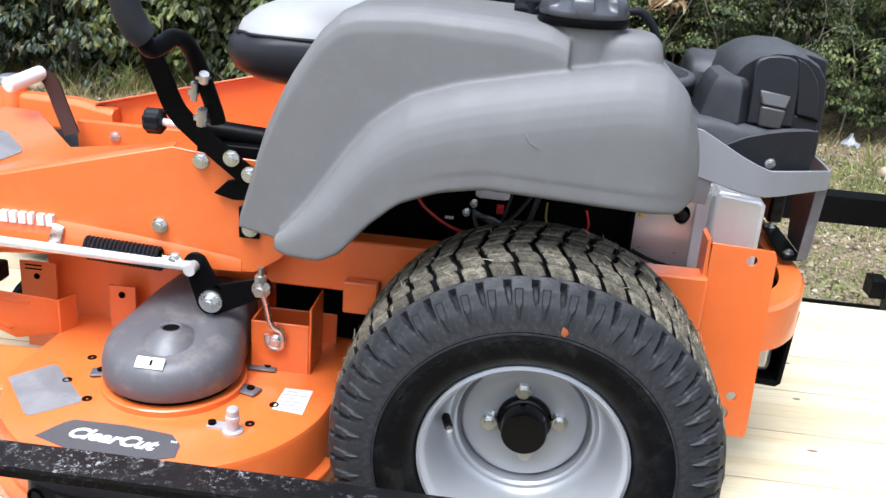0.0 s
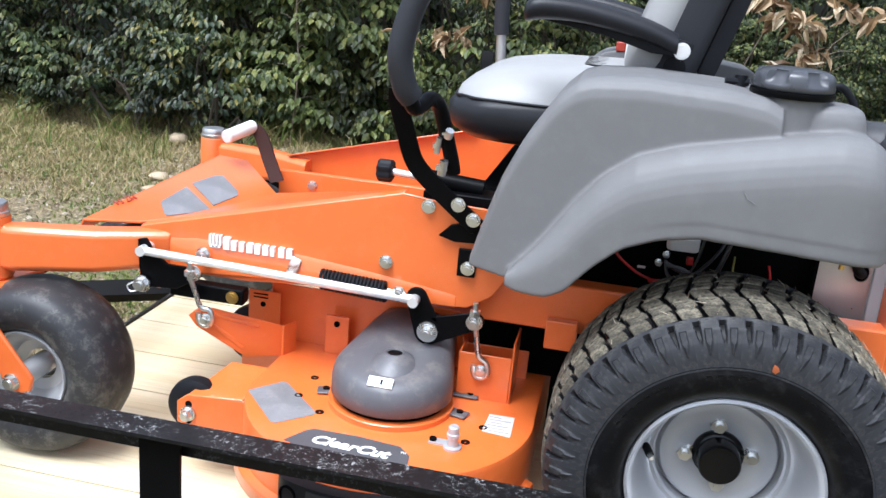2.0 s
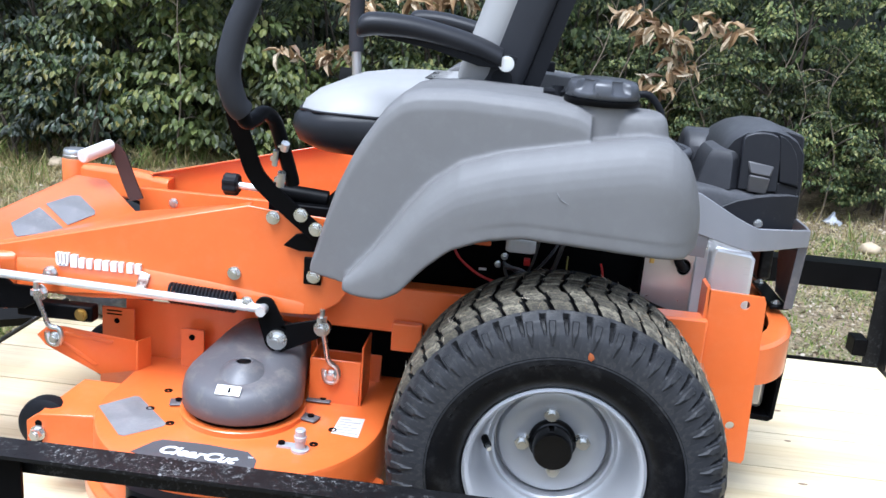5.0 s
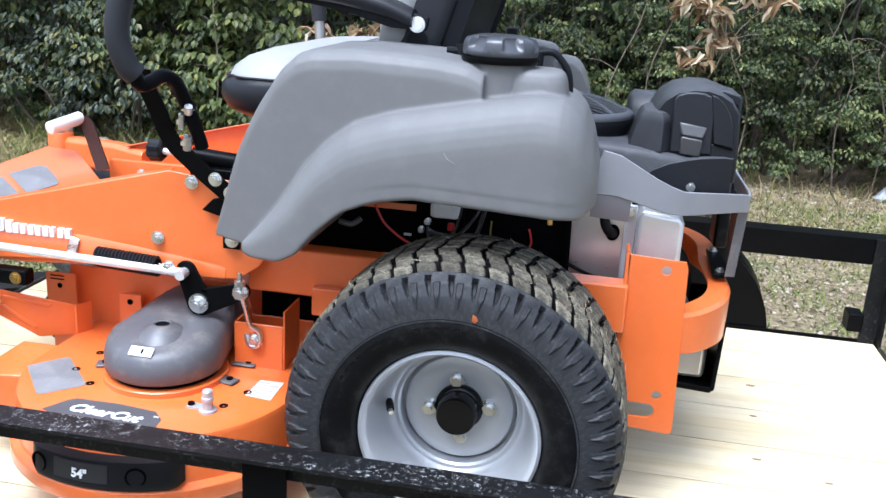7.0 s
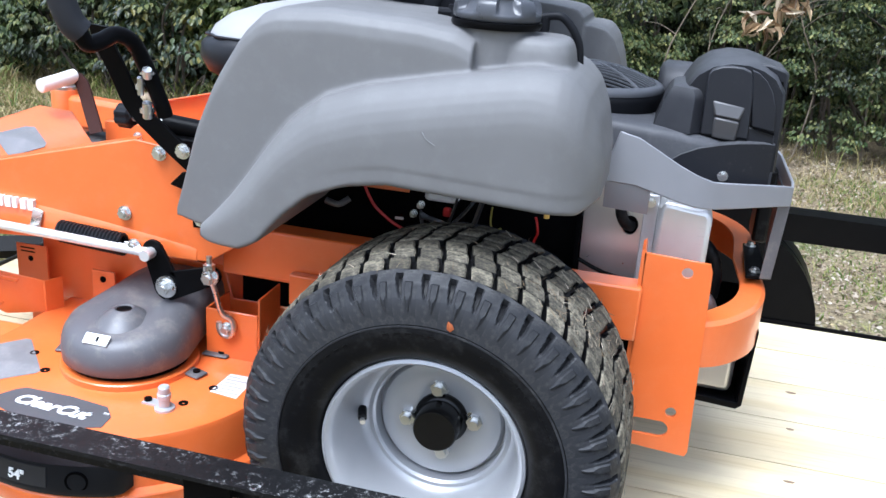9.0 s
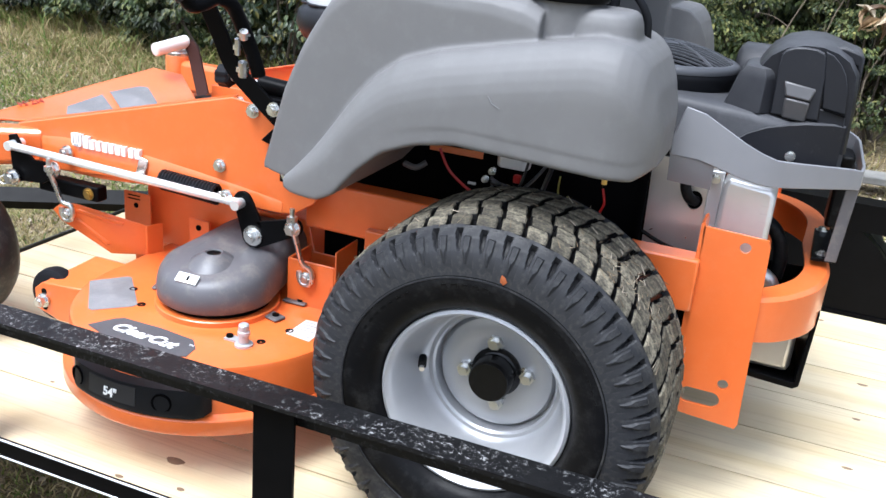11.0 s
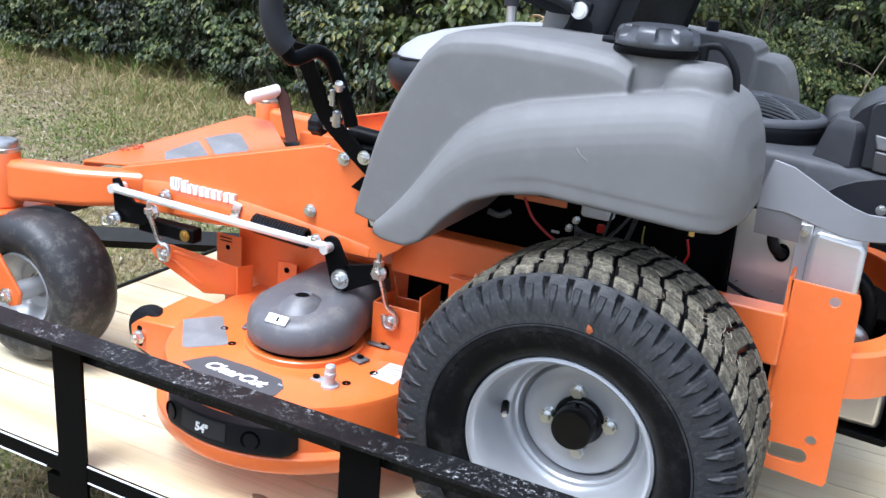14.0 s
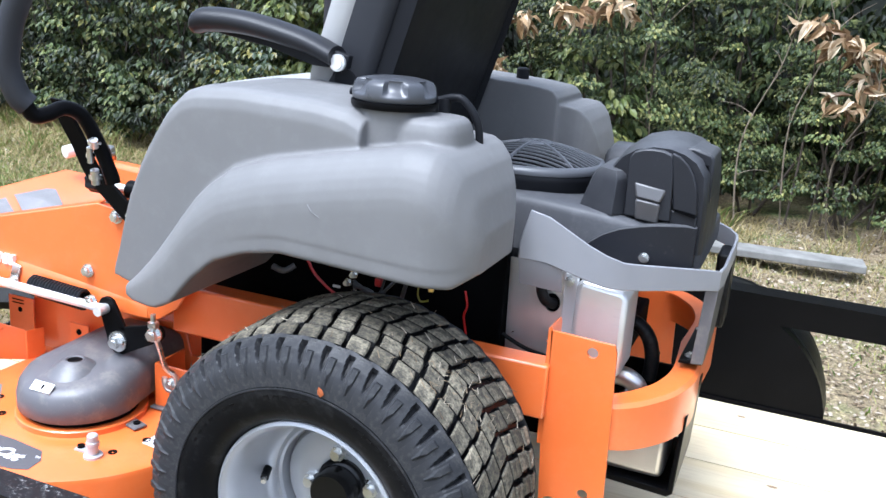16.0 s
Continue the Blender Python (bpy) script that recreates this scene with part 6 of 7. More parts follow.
part("heat_shield", g, SHIELD, mower, "bright sheet-metal heat shield with a round hole", smooth=30)
g = Geo().tube([(0.205, 0.262, 0.535), (0.206, 0.255, 0.515), (0.214, 0.258, 0.498), (0.224, 0.272, 0.490)], 0.009, 12, smooth=5)
part("breather_hose", g, RUBBER, mower, "black breather hose")
g = Geo().tube([(0.295, 0.40, 0.440), (0.312, 0.40, 0.443), (0.339, 0.40, 0.441), (0.362, 0.40, 0.420), (0.373, 0.40, 0.385), (0.372, 0.40, 0.345)], 0.0125, 14, smooth=5)
part("exhaust_pipe", g, RUBBER, mower, "black bent pipe")
g = Geo().tube([(0.300, 0.34, 0.362), (0.325, 0.34, 0.366), (0.350, 0.34, 0.362), (0.366, 0.34, 0.345), (0.372, 0.34, 0.300)], 0.0165, 18, smooth=5)
part("muffler_outlet", g, STEEL, mower, "bright muffler outlet")
g = Geo()
g.box((0.322, 0.318, 0.205), (0.426, 0.43, 0.31))
part("lower_muffler", g, STEEL, mower, "bright lower muffler box", bevel=0.012)
g = Geo()
g.prism([(0.27, 0.192), (0.438, 0.183), (0.447, 0.190), (0.452, 0.330), (0.444, 0.330), (0.438, 0.195), (0.27, 0.202)], "y", 0.310, 0.52)
g.box((0.27, 0.50, 0.215), (0.440, 0.506, 0.34))
part("rear_skid", g, BLACK, mower, "black sheet-steel rear skid", bevel=0.002)
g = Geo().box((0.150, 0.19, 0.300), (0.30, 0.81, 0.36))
part("rear_frame", g, SHADE_BLACK, mower, "black rear frame", bevel=0.004)

# wiring under the tank
def wire(pts, r, mat, label):
    part("wire", Geo().tube([Vector(p) for p in pts], r, 8, smooth=6), mat, mower, label)


W = 0.235
wire([(-0.215, W, 0.510), (-0.197, W, 0.477), (-0.172, W, 0.456), (-0.151, W, 0.444), (-0.130, W, 0.437)], 0.0026, REDWIRE, "red battery wire")
wire([(-0.135, W, 0.436), (-0.119, W - 0.004, 0.437), (-0.082, W - 0.004, 0.443), (-0.060, W + 0.01, 0.440)], 0.0042, REDWIRE, "thick red battery cable")
wire([(-0.112, W - 0.01, 0.475), (-0.090, W - 0.012, 0.466), (-0.060, W - 0.012, 0.452), (-0.040, W - 0.01, 0.430), (-0.020, W, 0.400)], 0.0044, SHEATH, "black wiring loom")
wire([(-0.110, W - 0.012, 0.470), (-0.080, W - 0.016, 0.468), (-0.050, W - 0.016, 0.448), (-0.030, W - 0.012, 0.425), (-0.012, W, 0.400)], 0.0040, SHEATH, "black wiring loom")
wire([(-0.112, W - 0.01, 0.480), (-0.105, W - 0.014, 0.455), (-0.085, W - 0.018, 0.447), (-0.054, W - 0.018, 0.470), (-0.022, W - 0.01, 0.512), (-0.010, W, 0.55)], 0.0030, SHEATH, "black looped wire")
wire([(-0.002, W, 0.55), (-0.010, W - 0.008, 0.513), (-0.020, W - 0.008, 0.476), (-0.030, W - 0.004, 0.440)], 0.0042, SHEATH, "black wiring loom")
wire([(-0.045, W, 0.560), (-0.053, W - 0.004, 0.511), (-0.060, W - 0.004, 0.480), (-0.070, W, 0.455)], 0.0024, SHEATH, "thin black wire")
wire([(0.004, W, 0.500), (0.004, W - 0.004, 0.475), (0.010, W - 0.004, 0.464), (0.022, W, 0.466)], 0.0016, YELLOWWIRE, "thin yellow wire")
for x, z in ((-0.112, 0.490), (-0.123, 0.474)):
    g = Geo()
    hexhead(g, (x, W - 0.008, z), 0.0050, 0.012)
    part("terminal", g, ZINC, mower, "bright battery terminal")
g = Geo().loft([[Vector((x, W + 0.02 + q * 0.016, z)) for x, q in ((-0.106, -1), (-0.062, -1), (-0.056, -0.5), (-0.056, 0.5), (-0.062, 1), (-0.106, 1), (-0.112, 0.5), (-0.112, -0.5))] for z in (0.494, 0.500, 0.520)])
part("connector", g, WHITE, mower, "white plastic relay socket", bevel=0.004)
g = Geo().box((-0.076, W - 0.006, 0.474), (-0.064, W + 0.006, 0.488))
part("fuse_holder", g, REDWIRE, mower, "small red fuse holder", bevel=0.002)
g = Geo().box((-0.240, W + 0.014, 0.500), (-0.140, W + 0.018, 0.512))
part("cross_brace", g, ORANGE, mower, "orange cross brace under the tank", bevel=0.001)
g = Geo().box((-0.158, W, 0.456), (-0.144, W + 0.003, 0.460))
part("label_tag", g, SILVERLAB, mower, "small pale tag")
g = Geo().tube([(-0.285, W + 0.01, 0.468), (-0.262, W + 0.01, 0.464), (-0.246, W + 0.02, 0.474)], 0.0055, 12, smooth=4)
part("pump_fitting", g, COVER, mower, "dull grey hose fitting")
wire([(0.070, 0.278, 0.480), (0.076, 0.276, 0.455), (0.071, 0.277, 0.435), (0.078, 0.276, 0.405)], 0.0020, REDWIRE, "thin red wire beside the engine")
g = Geo().tube([(0.148, 0.256, 0.428), (0.19, 0.254, 0.412), (0.255, 0.258, 0.400)], 0.0035, 8, smooth=4)
part("wire", g, BLACK, mower, "black cable beside the engine")


# ---- the trailer ----
NEAR, FAR, FRONT, REAR, GROUND = -0.250, 1.205, -1.385, 1.000, -0.33
trailer = thing("utility_trailer", (0.38, 0.48, GROUND), "black steel utility trailer with a new pine plank deck", "trailer")


def ell(a, b, up, side, size=0.05, t=0.006):
    """An angle iron from a to b: one leg along side, one along up, from the corner line."""
    a, b, up, side = Vector(a), Vector(b), Vector(up) * size, Vector(side) * size
    us, ss = up.normalized() * t, side.normalized() * t
    rings = []
    for p in (a, b):
        rings.append([p, p + side, p + side + us, p + ss + us, p + ss + up, p + up])
    return Geo().loft(rings)


for y, s in ((NEAR, 1), (FAR, -1)):
    part("side_frame", ell((FRONT, y, -0.0195), (REAR, y, -0.0195), (0, 0, 1), (0, s, 0), 0.034) if s > 0 else ell((FRONT, y, -0.048), (REAR, y, -0.048), (0, 0, 1), (0, s, 0), 0.056), BLACK, trailer, "glossy black angle-iron side frame")
    if s > 0:
        g = ell((FRONT, y + 0.028, 0.252), (REAR, y + 0.028, 0.252), (0, 0, -1), (0, -1, 0), 0.052)
    else:
        g = ell((FRONT, y, 0.298), (REAR, y, 0.298), (0, 0, -1), (0, 1, 0), 0.072)
    part("top_rail", g, RAIL if s > 0 else BLACK, trailer, "black angle-iron top rail, scuffed to bare grey" if s > 0 else "black angle-iron top rail")
    for x in (-0.855, -0.277, 0.300) if s > 0 else (-0.82, -0.25):
        if s > 0:
            g = Geo().prism([(x, y - 0.001), (x + 0.066, y - 0.001), (x + 0.066, y + 0.005), (x + 0.006, y + 0.005), (x + 0.006, y + 0.027), (x, y + 0.027)], "z", -0.078, 0.246)
        else:
            g = ell((x, y - 0.001 * s, 0.28), (x, y - 0.001 * s, -0.078), (1, 0, 0), (0, s, 0), 0.066)
        part("rail_post", g, BLACK, trailer, "black angle-iron rail post")
for x, s in ((FRONT, 1), (REAR, -1)):
    part("end_frame", ell((x, NEAR, -0.048), (x, FAR, -0.048), (0, 0, 1), (s, 0, 0), 0.056), RAIL, trailer, "black angle-iron end frame")
part("front_rail", ell((FRONT - 0.004, NEAR, 0.290), (FRONT - 0.004, FAR, 0.290), (0, 0, -1), (1, 0, 0), 0.05), RAIL, trailer, "black front top rail")
for y in (NEAR, FAR - 0.004):
    part("corner_post", ell((FRONT, y, 0.29), (FRONT, y, -0.06), (1, 0, 0), (0, 1 if y < 0.5 else -1, 0), 0.05), RAIL, trailer, "black corner post")
part("corner_post", ell((REAR, FAR - 0.002, 0.30), (REAR, FAR - 0.002, -0.06), (-1, 0, 0), (0, -1, 0), 0.05), RAIL, trailer, "black rear corner post")
g = Geo().box((0.915, FAR - 0.012, 0.030), (0.955, FAR + 0.05, 0.082))
part("ramp_latch", g, BLACK, trailer, "black ramp latch block", bevel=0.003)
g = Geo()
for x in (-0.9, -0.2, 0.5):
    g.box((x, NEAR + 0.01, -0.085), (x + 0.05, FAR - 0.01, -0.040))
part("cross_member", g, BLACK, trailer, "black floor cross members")

# thin white strips between the posts: the edges' sky glint as colour
stops = (FRONT + 0.06, -0.858, -0.786, -0.280, -0.208, 0.297, 0.369, REAR - 0.06)
for a, b in zip(stops[::2], stops[1::2]):
    for z in (0.0140, -0.0188):
        part("worn_edge", Geo().rod((a, NEAR, z), (b - (0.03 if z < 0 else 0.0), NEAR, z), 0.0017, 8), EDGE_GLINT, trailer, "white strip painted for the sky's glint on the side frame's edge")

# fenders and wheels
for y0, y1 in ((FAR + 0.004, FAR + 0.23),):
    fx, fz, fr = 0.405, -0.03, 0.303
    rings = []
    for a in np.linspace(radians(4), radians(176), 30):
        c, s = math.cos(a), math.sin(a)
        rings.append([Vector((fx + fr * c, y0, fz + fr * s)), Vector((fx + fr * c, y1, fz + fr * s)), Vector((fx + (fr - 0.003) * c, y1, fz + (fr - 0.003) * s)), Vector((fx + (fr - 0.003) * c, y0, fz + (fr - 0.003) * s))])
    fender = part("fender", Geo().loft(rings), BLACK, trailer, "black rolled-steel fender")
    side = [(fx + (fr - 0.001) * math.cos(a), fz + (fr - 0.001) * math.sin(a)) for a in np.linspace(radians(3), radians(177), 30)]
    part("fender_side", Geo().prism(side, "y", y0 - 0.003, y0), BLACK, fender, "black fender side plate")
    part("wheel", Geo().lathe([(0.10, -0.06), (0.17, -0.075), (0.26, -0.085), (0.300, -0.07), (0.308, 0.0), (0.300, 0.07), (0.26, 0.085), (0.17, 0.075), (0.10, 0.06)], (fx, y0 + 0.115, GROUND + 0.308), "y", 48), RUBBER, trailer, "black trailer tyre and hub")
part("wheel", Geo().lathe([(0.10, -0.06), (0.17, -0.075), (0.26, -0.085), (0.300, -0.07), (0.308, 0.0), (0.300, 0.07), (0.26, 0.085), (0.17, 0.075), (0.10, 0.06)], (fx, NEAR - 0.13, GROUND + 0.308), "y", 48), RUBBER, trailer, "black trailer tyre and hub")
part("axle", Geo().rod((fx, NEAR - 0.1, GROUND + 0.25), (fx, FAR + 0.08, GROUND + 0.25), 0.03, 16), BLACK, trailer, "black axle tube")

# tongue and jack
for s in (-1, 1):
    g = Geo().tube([(-1.30, 0.48 + s * 0.62, -0.045), (-2.25, 0.48 + s * 0.05, -0.045)], 0.035, 4)
    part("tongue_bar", g, BLACK, trailer, "black tongue bar")
jx, jy = -2.08, 0.48
jack = part("tongue_jack", Geo().lathe([(0.025, -0.30), (0.025, 0.02), (0.030, 0.02), (0.030, 0.255), (0.026, 0.26)], (jx, jy, 0), "z", 28), BLACK, trailer, "black tubular tongue jack")
g = Geo()
g.tube([(jx - 0.02, jy - 0.02, 0.272), (jx, jy, 0.277), (jx + 0.03, jy + 0.03, 0.266), (jx + 0.03, jy + 0.115, 0.264)], 0.010, 10, smooth=4)
g.rod((jx, jy, 0.255), (jx, jy, 0.283), 0.013, 14)
part("jack_crank", g, ZINC, jack, "zinc crank arm")
part("crank_handle", Geo().lathe([(0.0125, 0.266), (0.014, 0.271), (0.0145, 0.345), (0.012, 0.350)], (jx + 0.03, jy + 0.115, 0), "z", 20), PLASTIC, jack, "black crank handle")
g = Geo()
g.turned((0.34, 0.006, 0.028), Matrix.Translation((-1.50, 0.02, 0.10)) @ Matrix.Rotation(radians(52), 4, "Y") @ Matrix.Rotation(radians(10), 4, "Z"))
part("brace", g, ZINC, trailer, "bright bare-steel brace", bevel=0.001)

# deck planks
wide, y = 0.1805, NEAR + 0.010
for k in range(8):
    y1 = min(y + wide, FAR - 0.008)
    g = Geo().box((FRONT + 0.008, y, -0.018), (REAR - 0.008, y1 - 0.004, 0.0))
    part("plank", g, PINE, trailer, "pale treated pine deck plank", smooth=0)
    y = y1
knots = [(-0.495, -0.146, 0.017, 0.009), (-0.546, -0.223, 0.008, 0.004), (0.517, 1.128, 0.010, 0.005), (0.591, 0.626, 0.008, 0.004), (0.608, 0.798, 0.011, 0.005), (-0.851, -0.047, 0.005, 0.003), (0.57, 0.42, 0.010, 0.004), (-0.44, -0.205, 0.007, 0.004), (0.70, 0.36, 0.009, 0.004)]
for x, yy, a, b in knots:
    ring = [Vector((x + a * math.cos(t) * (1 + 0.15 * math.sin(3 * t)), yy + b * math.sin(t), 0.0006)) for t in np.linspace(0, 2 * math.pi, 14, endpoint=False)]
    part("knot", Geo().loft([[p - Vector((0, 0, 0.001)) for p in ring], ring]), KNOT, trailer, "brown knot in the plank", smooth=0)


# ---- ground, growth and clutter ----
rng = np.random.default_rng(7)


def sheet(name, verts, faces, mat, kind="", label="", category="", parent=None):
    me = bpy.data.meshes.new(name)
    me.from_pydata(verts, [], faces)
    me.materials.append(mat)
    ob = new(name, me)
    if parent is not None:
        ob.parent = parent
        ob.location = -WHERE[parent]
    WHERE[ob] = Vector((0, 0, 0))
    return tagged(ob, label, category, "", kind)


def land(x, y):
    """The height of the ground: nearly level, rising a little towards the bushes."""
    return GROUND + 0.03 * np.sin(1.3 * x + 0.4) * np.cos(0.9 * y) + 0.02 * np.sin(3.1 * x + 2.2 * y) + 0.10 * np.clip((y - 3.0) / 3.0, 0, 1.5)


xs = np.concatenate([np.linspace(-300, -12, 10), np.linspace(-10, 8, 91), np.linspace(10, 300, 10)])
ys = np.concatenate([np.linspace(-300, -8, 8), np.linspace(-6, 9, 76), np.linspace(12, 300, 8)])
X, Y = np.meshgrid(xs, ys)
near = np.exp(-((np.abs(X) / 40) ** 2 + (np.abs(Y) / 40) ** 2))
Z = GROUND + (land(X, Y) - GROUND) * near
vs = np.stack([X, Y, Z], -1).reshape(-1, 3).tolist()
nx = len(xs)
fs = [(j * nx + i, j * nx + i + 1, (j + 1) * nx + i + 1, (j + 1) * nx + i) for j in range(len(ys) - 1) for i in range(nx - 1)]
ground = sheet("ground", vs, fs, SOIL, "structure", "rough earth with thatch, patchy grass and leaf litter", "ground")
ground.data.shade_smooth()


def leaves(centres, size, heads, width=0.5, droop=0.25, cup=0.18, spread=0.9, face=None, wobble=0.45):
    """Many folded leaves: arrays of centres, sizes, main directions and, if given, the way they face."""
    n = len(centres)
    d = heads + rng.normal(0, spread, (n, 3))
    d[:, 2] -= droop
    d /= np.linalg.norm(d, axis=1, keepdims=True)
    up = (np.tile([0.0, -0.35, 1.0], (n, 1)) if face is None else face) + rng.normal(0, wobble, (n, 3))
    side = np.cross(d, up)
    side /= np.linalg.norm(side, axis=1, keepdims=True) + 1e-9
    nrm = np.cross(side, d)
    s = size[:, None]
    base = centres - d * s * 0.5
    tip = centres + d * s * 0.5 - nrm * s * cup * 0.9
    mid = centres - d * s * 0.05
    lef = mid - d * s * 0.12 + side * s * width * 0.5 + nrm * s * cup * 0.5
    rig = mid - d * s * 0.12 - side * s * width * 0.5 + nrm * s * cup * 0.5
    lef2 = centres + d * s * 0.2 + side * s * width * 0.40 + nrm * s * cup * 0.1
    rig2 = centres + d * s * 0.2 - side * s * width * 0.40 + nrm * s * cup * 0.1
    v = np.stack([base, lef, lef2, tip, rig2, rig, mid], 1).reshape(-1, 3)
    o = (np.arange(n) * 7)[:, None]
    f = np.concatenate([o + [0, 6, 1], o + [1, 6, 2], o + [2, 6, 3], o + [3, 6, 4], o + [4, 6, 5], o + [5, 6, 0]])
    return v.tolist(), f.tolist()


def shrub(at, size, clumps, each, leaf, mat, stems, label, width=0.5, spray=0.16, name="shrub"):
    """A bush of drooping leaf sprays on thin stems, with gaps between them and an uneven outline."""
    x, y = at
    z = float(land(np.array(x), np.array(y)))
    ob = thing(name, (x, y, z), label, "shrub", "hedge of bushes")
    u = rng.normal(0, 1, (clumps, 3))
    u[:, 1] -= 0.5
    u /= np.linalg.norm(u, axis=1, keepdims=True)
    rad = rng.uniform(0.55, 1.1, (clumps, 1)) ** 0.6
    flat = np.linalg.norm(u[:, :2], axis=1, keepdims=True)
    u[:, :2] *= np.where(u[:, 2:] < 0.2, np.maximum(flat, 0.92) / (flat + 1e-6), 1.0)
    mid = np.array([x, y, z + size[2] * 0.50])
    c = mid + u * rad * np.array(size) / 2
    c[:, 2] = np.maximum(c[:, 2], z + 0.08 + 0.15 * rng.uniform(0, 1, clumps))
    big = rng.uniform(0.6, 1.25, (clumps, 1)) * spray
    k = np.repeat(np.arange(clumps), each)
    n = len(k)
    w = rng.normal(0, 1, (n, 3))
    w[:, 2] = np.abs(w[:, 2]) * 0.9 - 0.35
    w += u[k] * 0.5
    w /= np.linalg.norm(w, axis=1, keepdims=True)
    pos = c[k] + w * big[k] * np.array([1.15, 1.0, 0.60]) * rng.uniform(0.45, 1.08, (n, 1))
    pos[:, 2] = np.maximum(pos[:, 2], z + 0.03)
    heads = w * np.array([0.9, 0.9, 0.2]) + np.array([0, -0.15, -0.70])
    sz = rng.uniform(0.7, 1.2, n) * leaf
    v, f = leaves(pos, sz, heads, width, 0.1, 0.16, 0.28, w * 0.7 + np.array([0, -0.3, 0.75]), 0.25)
    sheet("foliage", v, f, mat, parent=ob)
    g = Geo()
    for i in range(stems):
        e = Vector(c[rng.integers(0, clumps)])
        b = Vector((x + rng.uniform(-0.2, 0.2) * size[0], y + rng.uniform(-0.15, 0.2) * size[1], z - 0.02))
        m = b.lerp(e, 0.5) + Vector((rng.uniform(-0.12, 0.12), rng.uniform(-0.1, 0.1), 0.15))
        g.tube([b, m, e], 0.012, 6, smooth=5, r2=0.003)
    part("stem", g, BARK, ob, "thin brown stems")
    return ob


row = np.linspace(-8.2, 5.4, 19)
for i, x in enumerate(row):
    y = (5.0 if x < -0.3 else 5.45) + rng.uniform(-0.15, 0.25)
    h = rng.uniform(1.9, 2.6)
    if -3.6 < x < -1.45:
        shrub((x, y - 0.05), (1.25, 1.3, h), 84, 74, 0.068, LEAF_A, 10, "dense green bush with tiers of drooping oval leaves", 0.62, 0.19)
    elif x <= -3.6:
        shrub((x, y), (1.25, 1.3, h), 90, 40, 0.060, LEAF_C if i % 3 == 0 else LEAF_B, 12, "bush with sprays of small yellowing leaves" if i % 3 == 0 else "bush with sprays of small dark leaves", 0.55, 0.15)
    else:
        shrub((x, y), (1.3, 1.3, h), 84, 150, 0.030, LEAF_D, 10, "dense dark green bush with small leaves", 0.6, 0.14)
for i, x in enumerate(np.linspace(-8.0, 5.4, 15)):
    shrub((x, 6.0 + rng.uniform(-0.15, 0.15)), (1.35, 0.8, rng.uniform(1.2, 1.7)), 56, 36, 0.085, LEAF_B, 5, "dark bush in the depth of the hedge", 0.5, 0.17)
for i, x in enumerate(np.linspace(-7.2, -0.9, 9)):
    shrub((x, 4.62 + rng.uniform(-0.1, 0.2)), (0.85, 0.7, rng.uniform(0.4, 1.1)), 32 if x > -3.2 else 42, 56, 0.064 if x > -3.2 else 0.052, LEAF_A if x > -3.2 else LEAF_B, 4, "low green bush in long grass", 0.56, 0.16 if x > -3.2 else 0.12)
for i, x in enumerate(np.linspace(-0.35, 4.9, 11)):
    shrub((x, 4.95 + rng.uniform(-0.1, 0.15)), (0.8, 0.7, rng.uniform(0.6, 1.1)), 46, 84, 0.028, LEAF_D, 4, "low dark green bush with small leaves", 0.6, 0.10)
for i, x in enumerate((-3.1, -3.5, -2.9)):
    shrub((x, 4.42 - 0.08 * i), (0.7, 0.5, 0.6 + 0.15 * i), 22, 34, 0.055, LEAF_C, 8, "low bush with small yellowing leaves", 0.5, 0.12)
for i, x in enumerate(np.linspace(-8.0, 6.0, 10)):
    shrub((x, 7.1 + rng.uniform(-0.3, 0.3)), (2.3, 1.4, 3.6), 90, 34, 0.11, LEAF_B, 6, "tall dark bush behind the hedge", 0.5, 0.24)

# dried hanging leaf clusters
for cx0, cz0, cnt in ((-1.32, 0.58, 22), (-1.58, 0.57, 8), (-1.16, 0.88, 20), (-0.80, 0.95, 22), (-0.57, 0.98, 22), (0.50, 0.97, 20), (0.64, 0.88, 18), (0.78, 0.82, 20), (0.84, 0.66, 16), (0.70, 0.54, 14), (0.98, 0.95, 12), (1.15, 0.90, 8)):
    cnt = int(cnt * 1.5)
    cy0 = (4.2 if cx0 < -0.4 else 4.62) + 0.06 * math.sin(9 * cx0)
    w = rng.normal(0, 1, (cnt, 3)) * np.array([1.0, 0.7, 0.5])
    w /= np.linalg.norm(w, axis=1, keepdims=True)
    p = np.array([cx0, cy0, cz0]) + w * np.array([0.11, 0.07, 0.075]) * rng.uniform(0.5, 1.2, (cnt, 1)) + np.array([0, 0, -0.05])
    v, f = leaves(p, rng.uniform(0.07, 0.145, cnt), w * 1.0 + np.array([0, 0, -0.40]), 0.32, 0.1, 0.34, 0.45, w + np.array([0, -0.4, 0.5]), 0.5)
    zb = float(land(np.array(cx0), np.array(cy0)))
    dry = thing("dry_branch", (cx0, cy0 + 0.3, zb), "drooping cluster of curled tan dead leaves on a stalk", "dead leaves", "dry clusters")
    sheet("dead_foliage", v, f, LEAF_DRY, parent=dry)
    base = Vector((cx0, cy0 + 0.3, zb - 0.02))
    part("stalk", Geo().tube([base, base + Vector((0.03, 0.05, 0.7)), Vector((cx0, cy0 + 0.03, cz0))], 0.009, 6, smooth=5, r2=0.004), BARK, dry, "dry brown stalk")


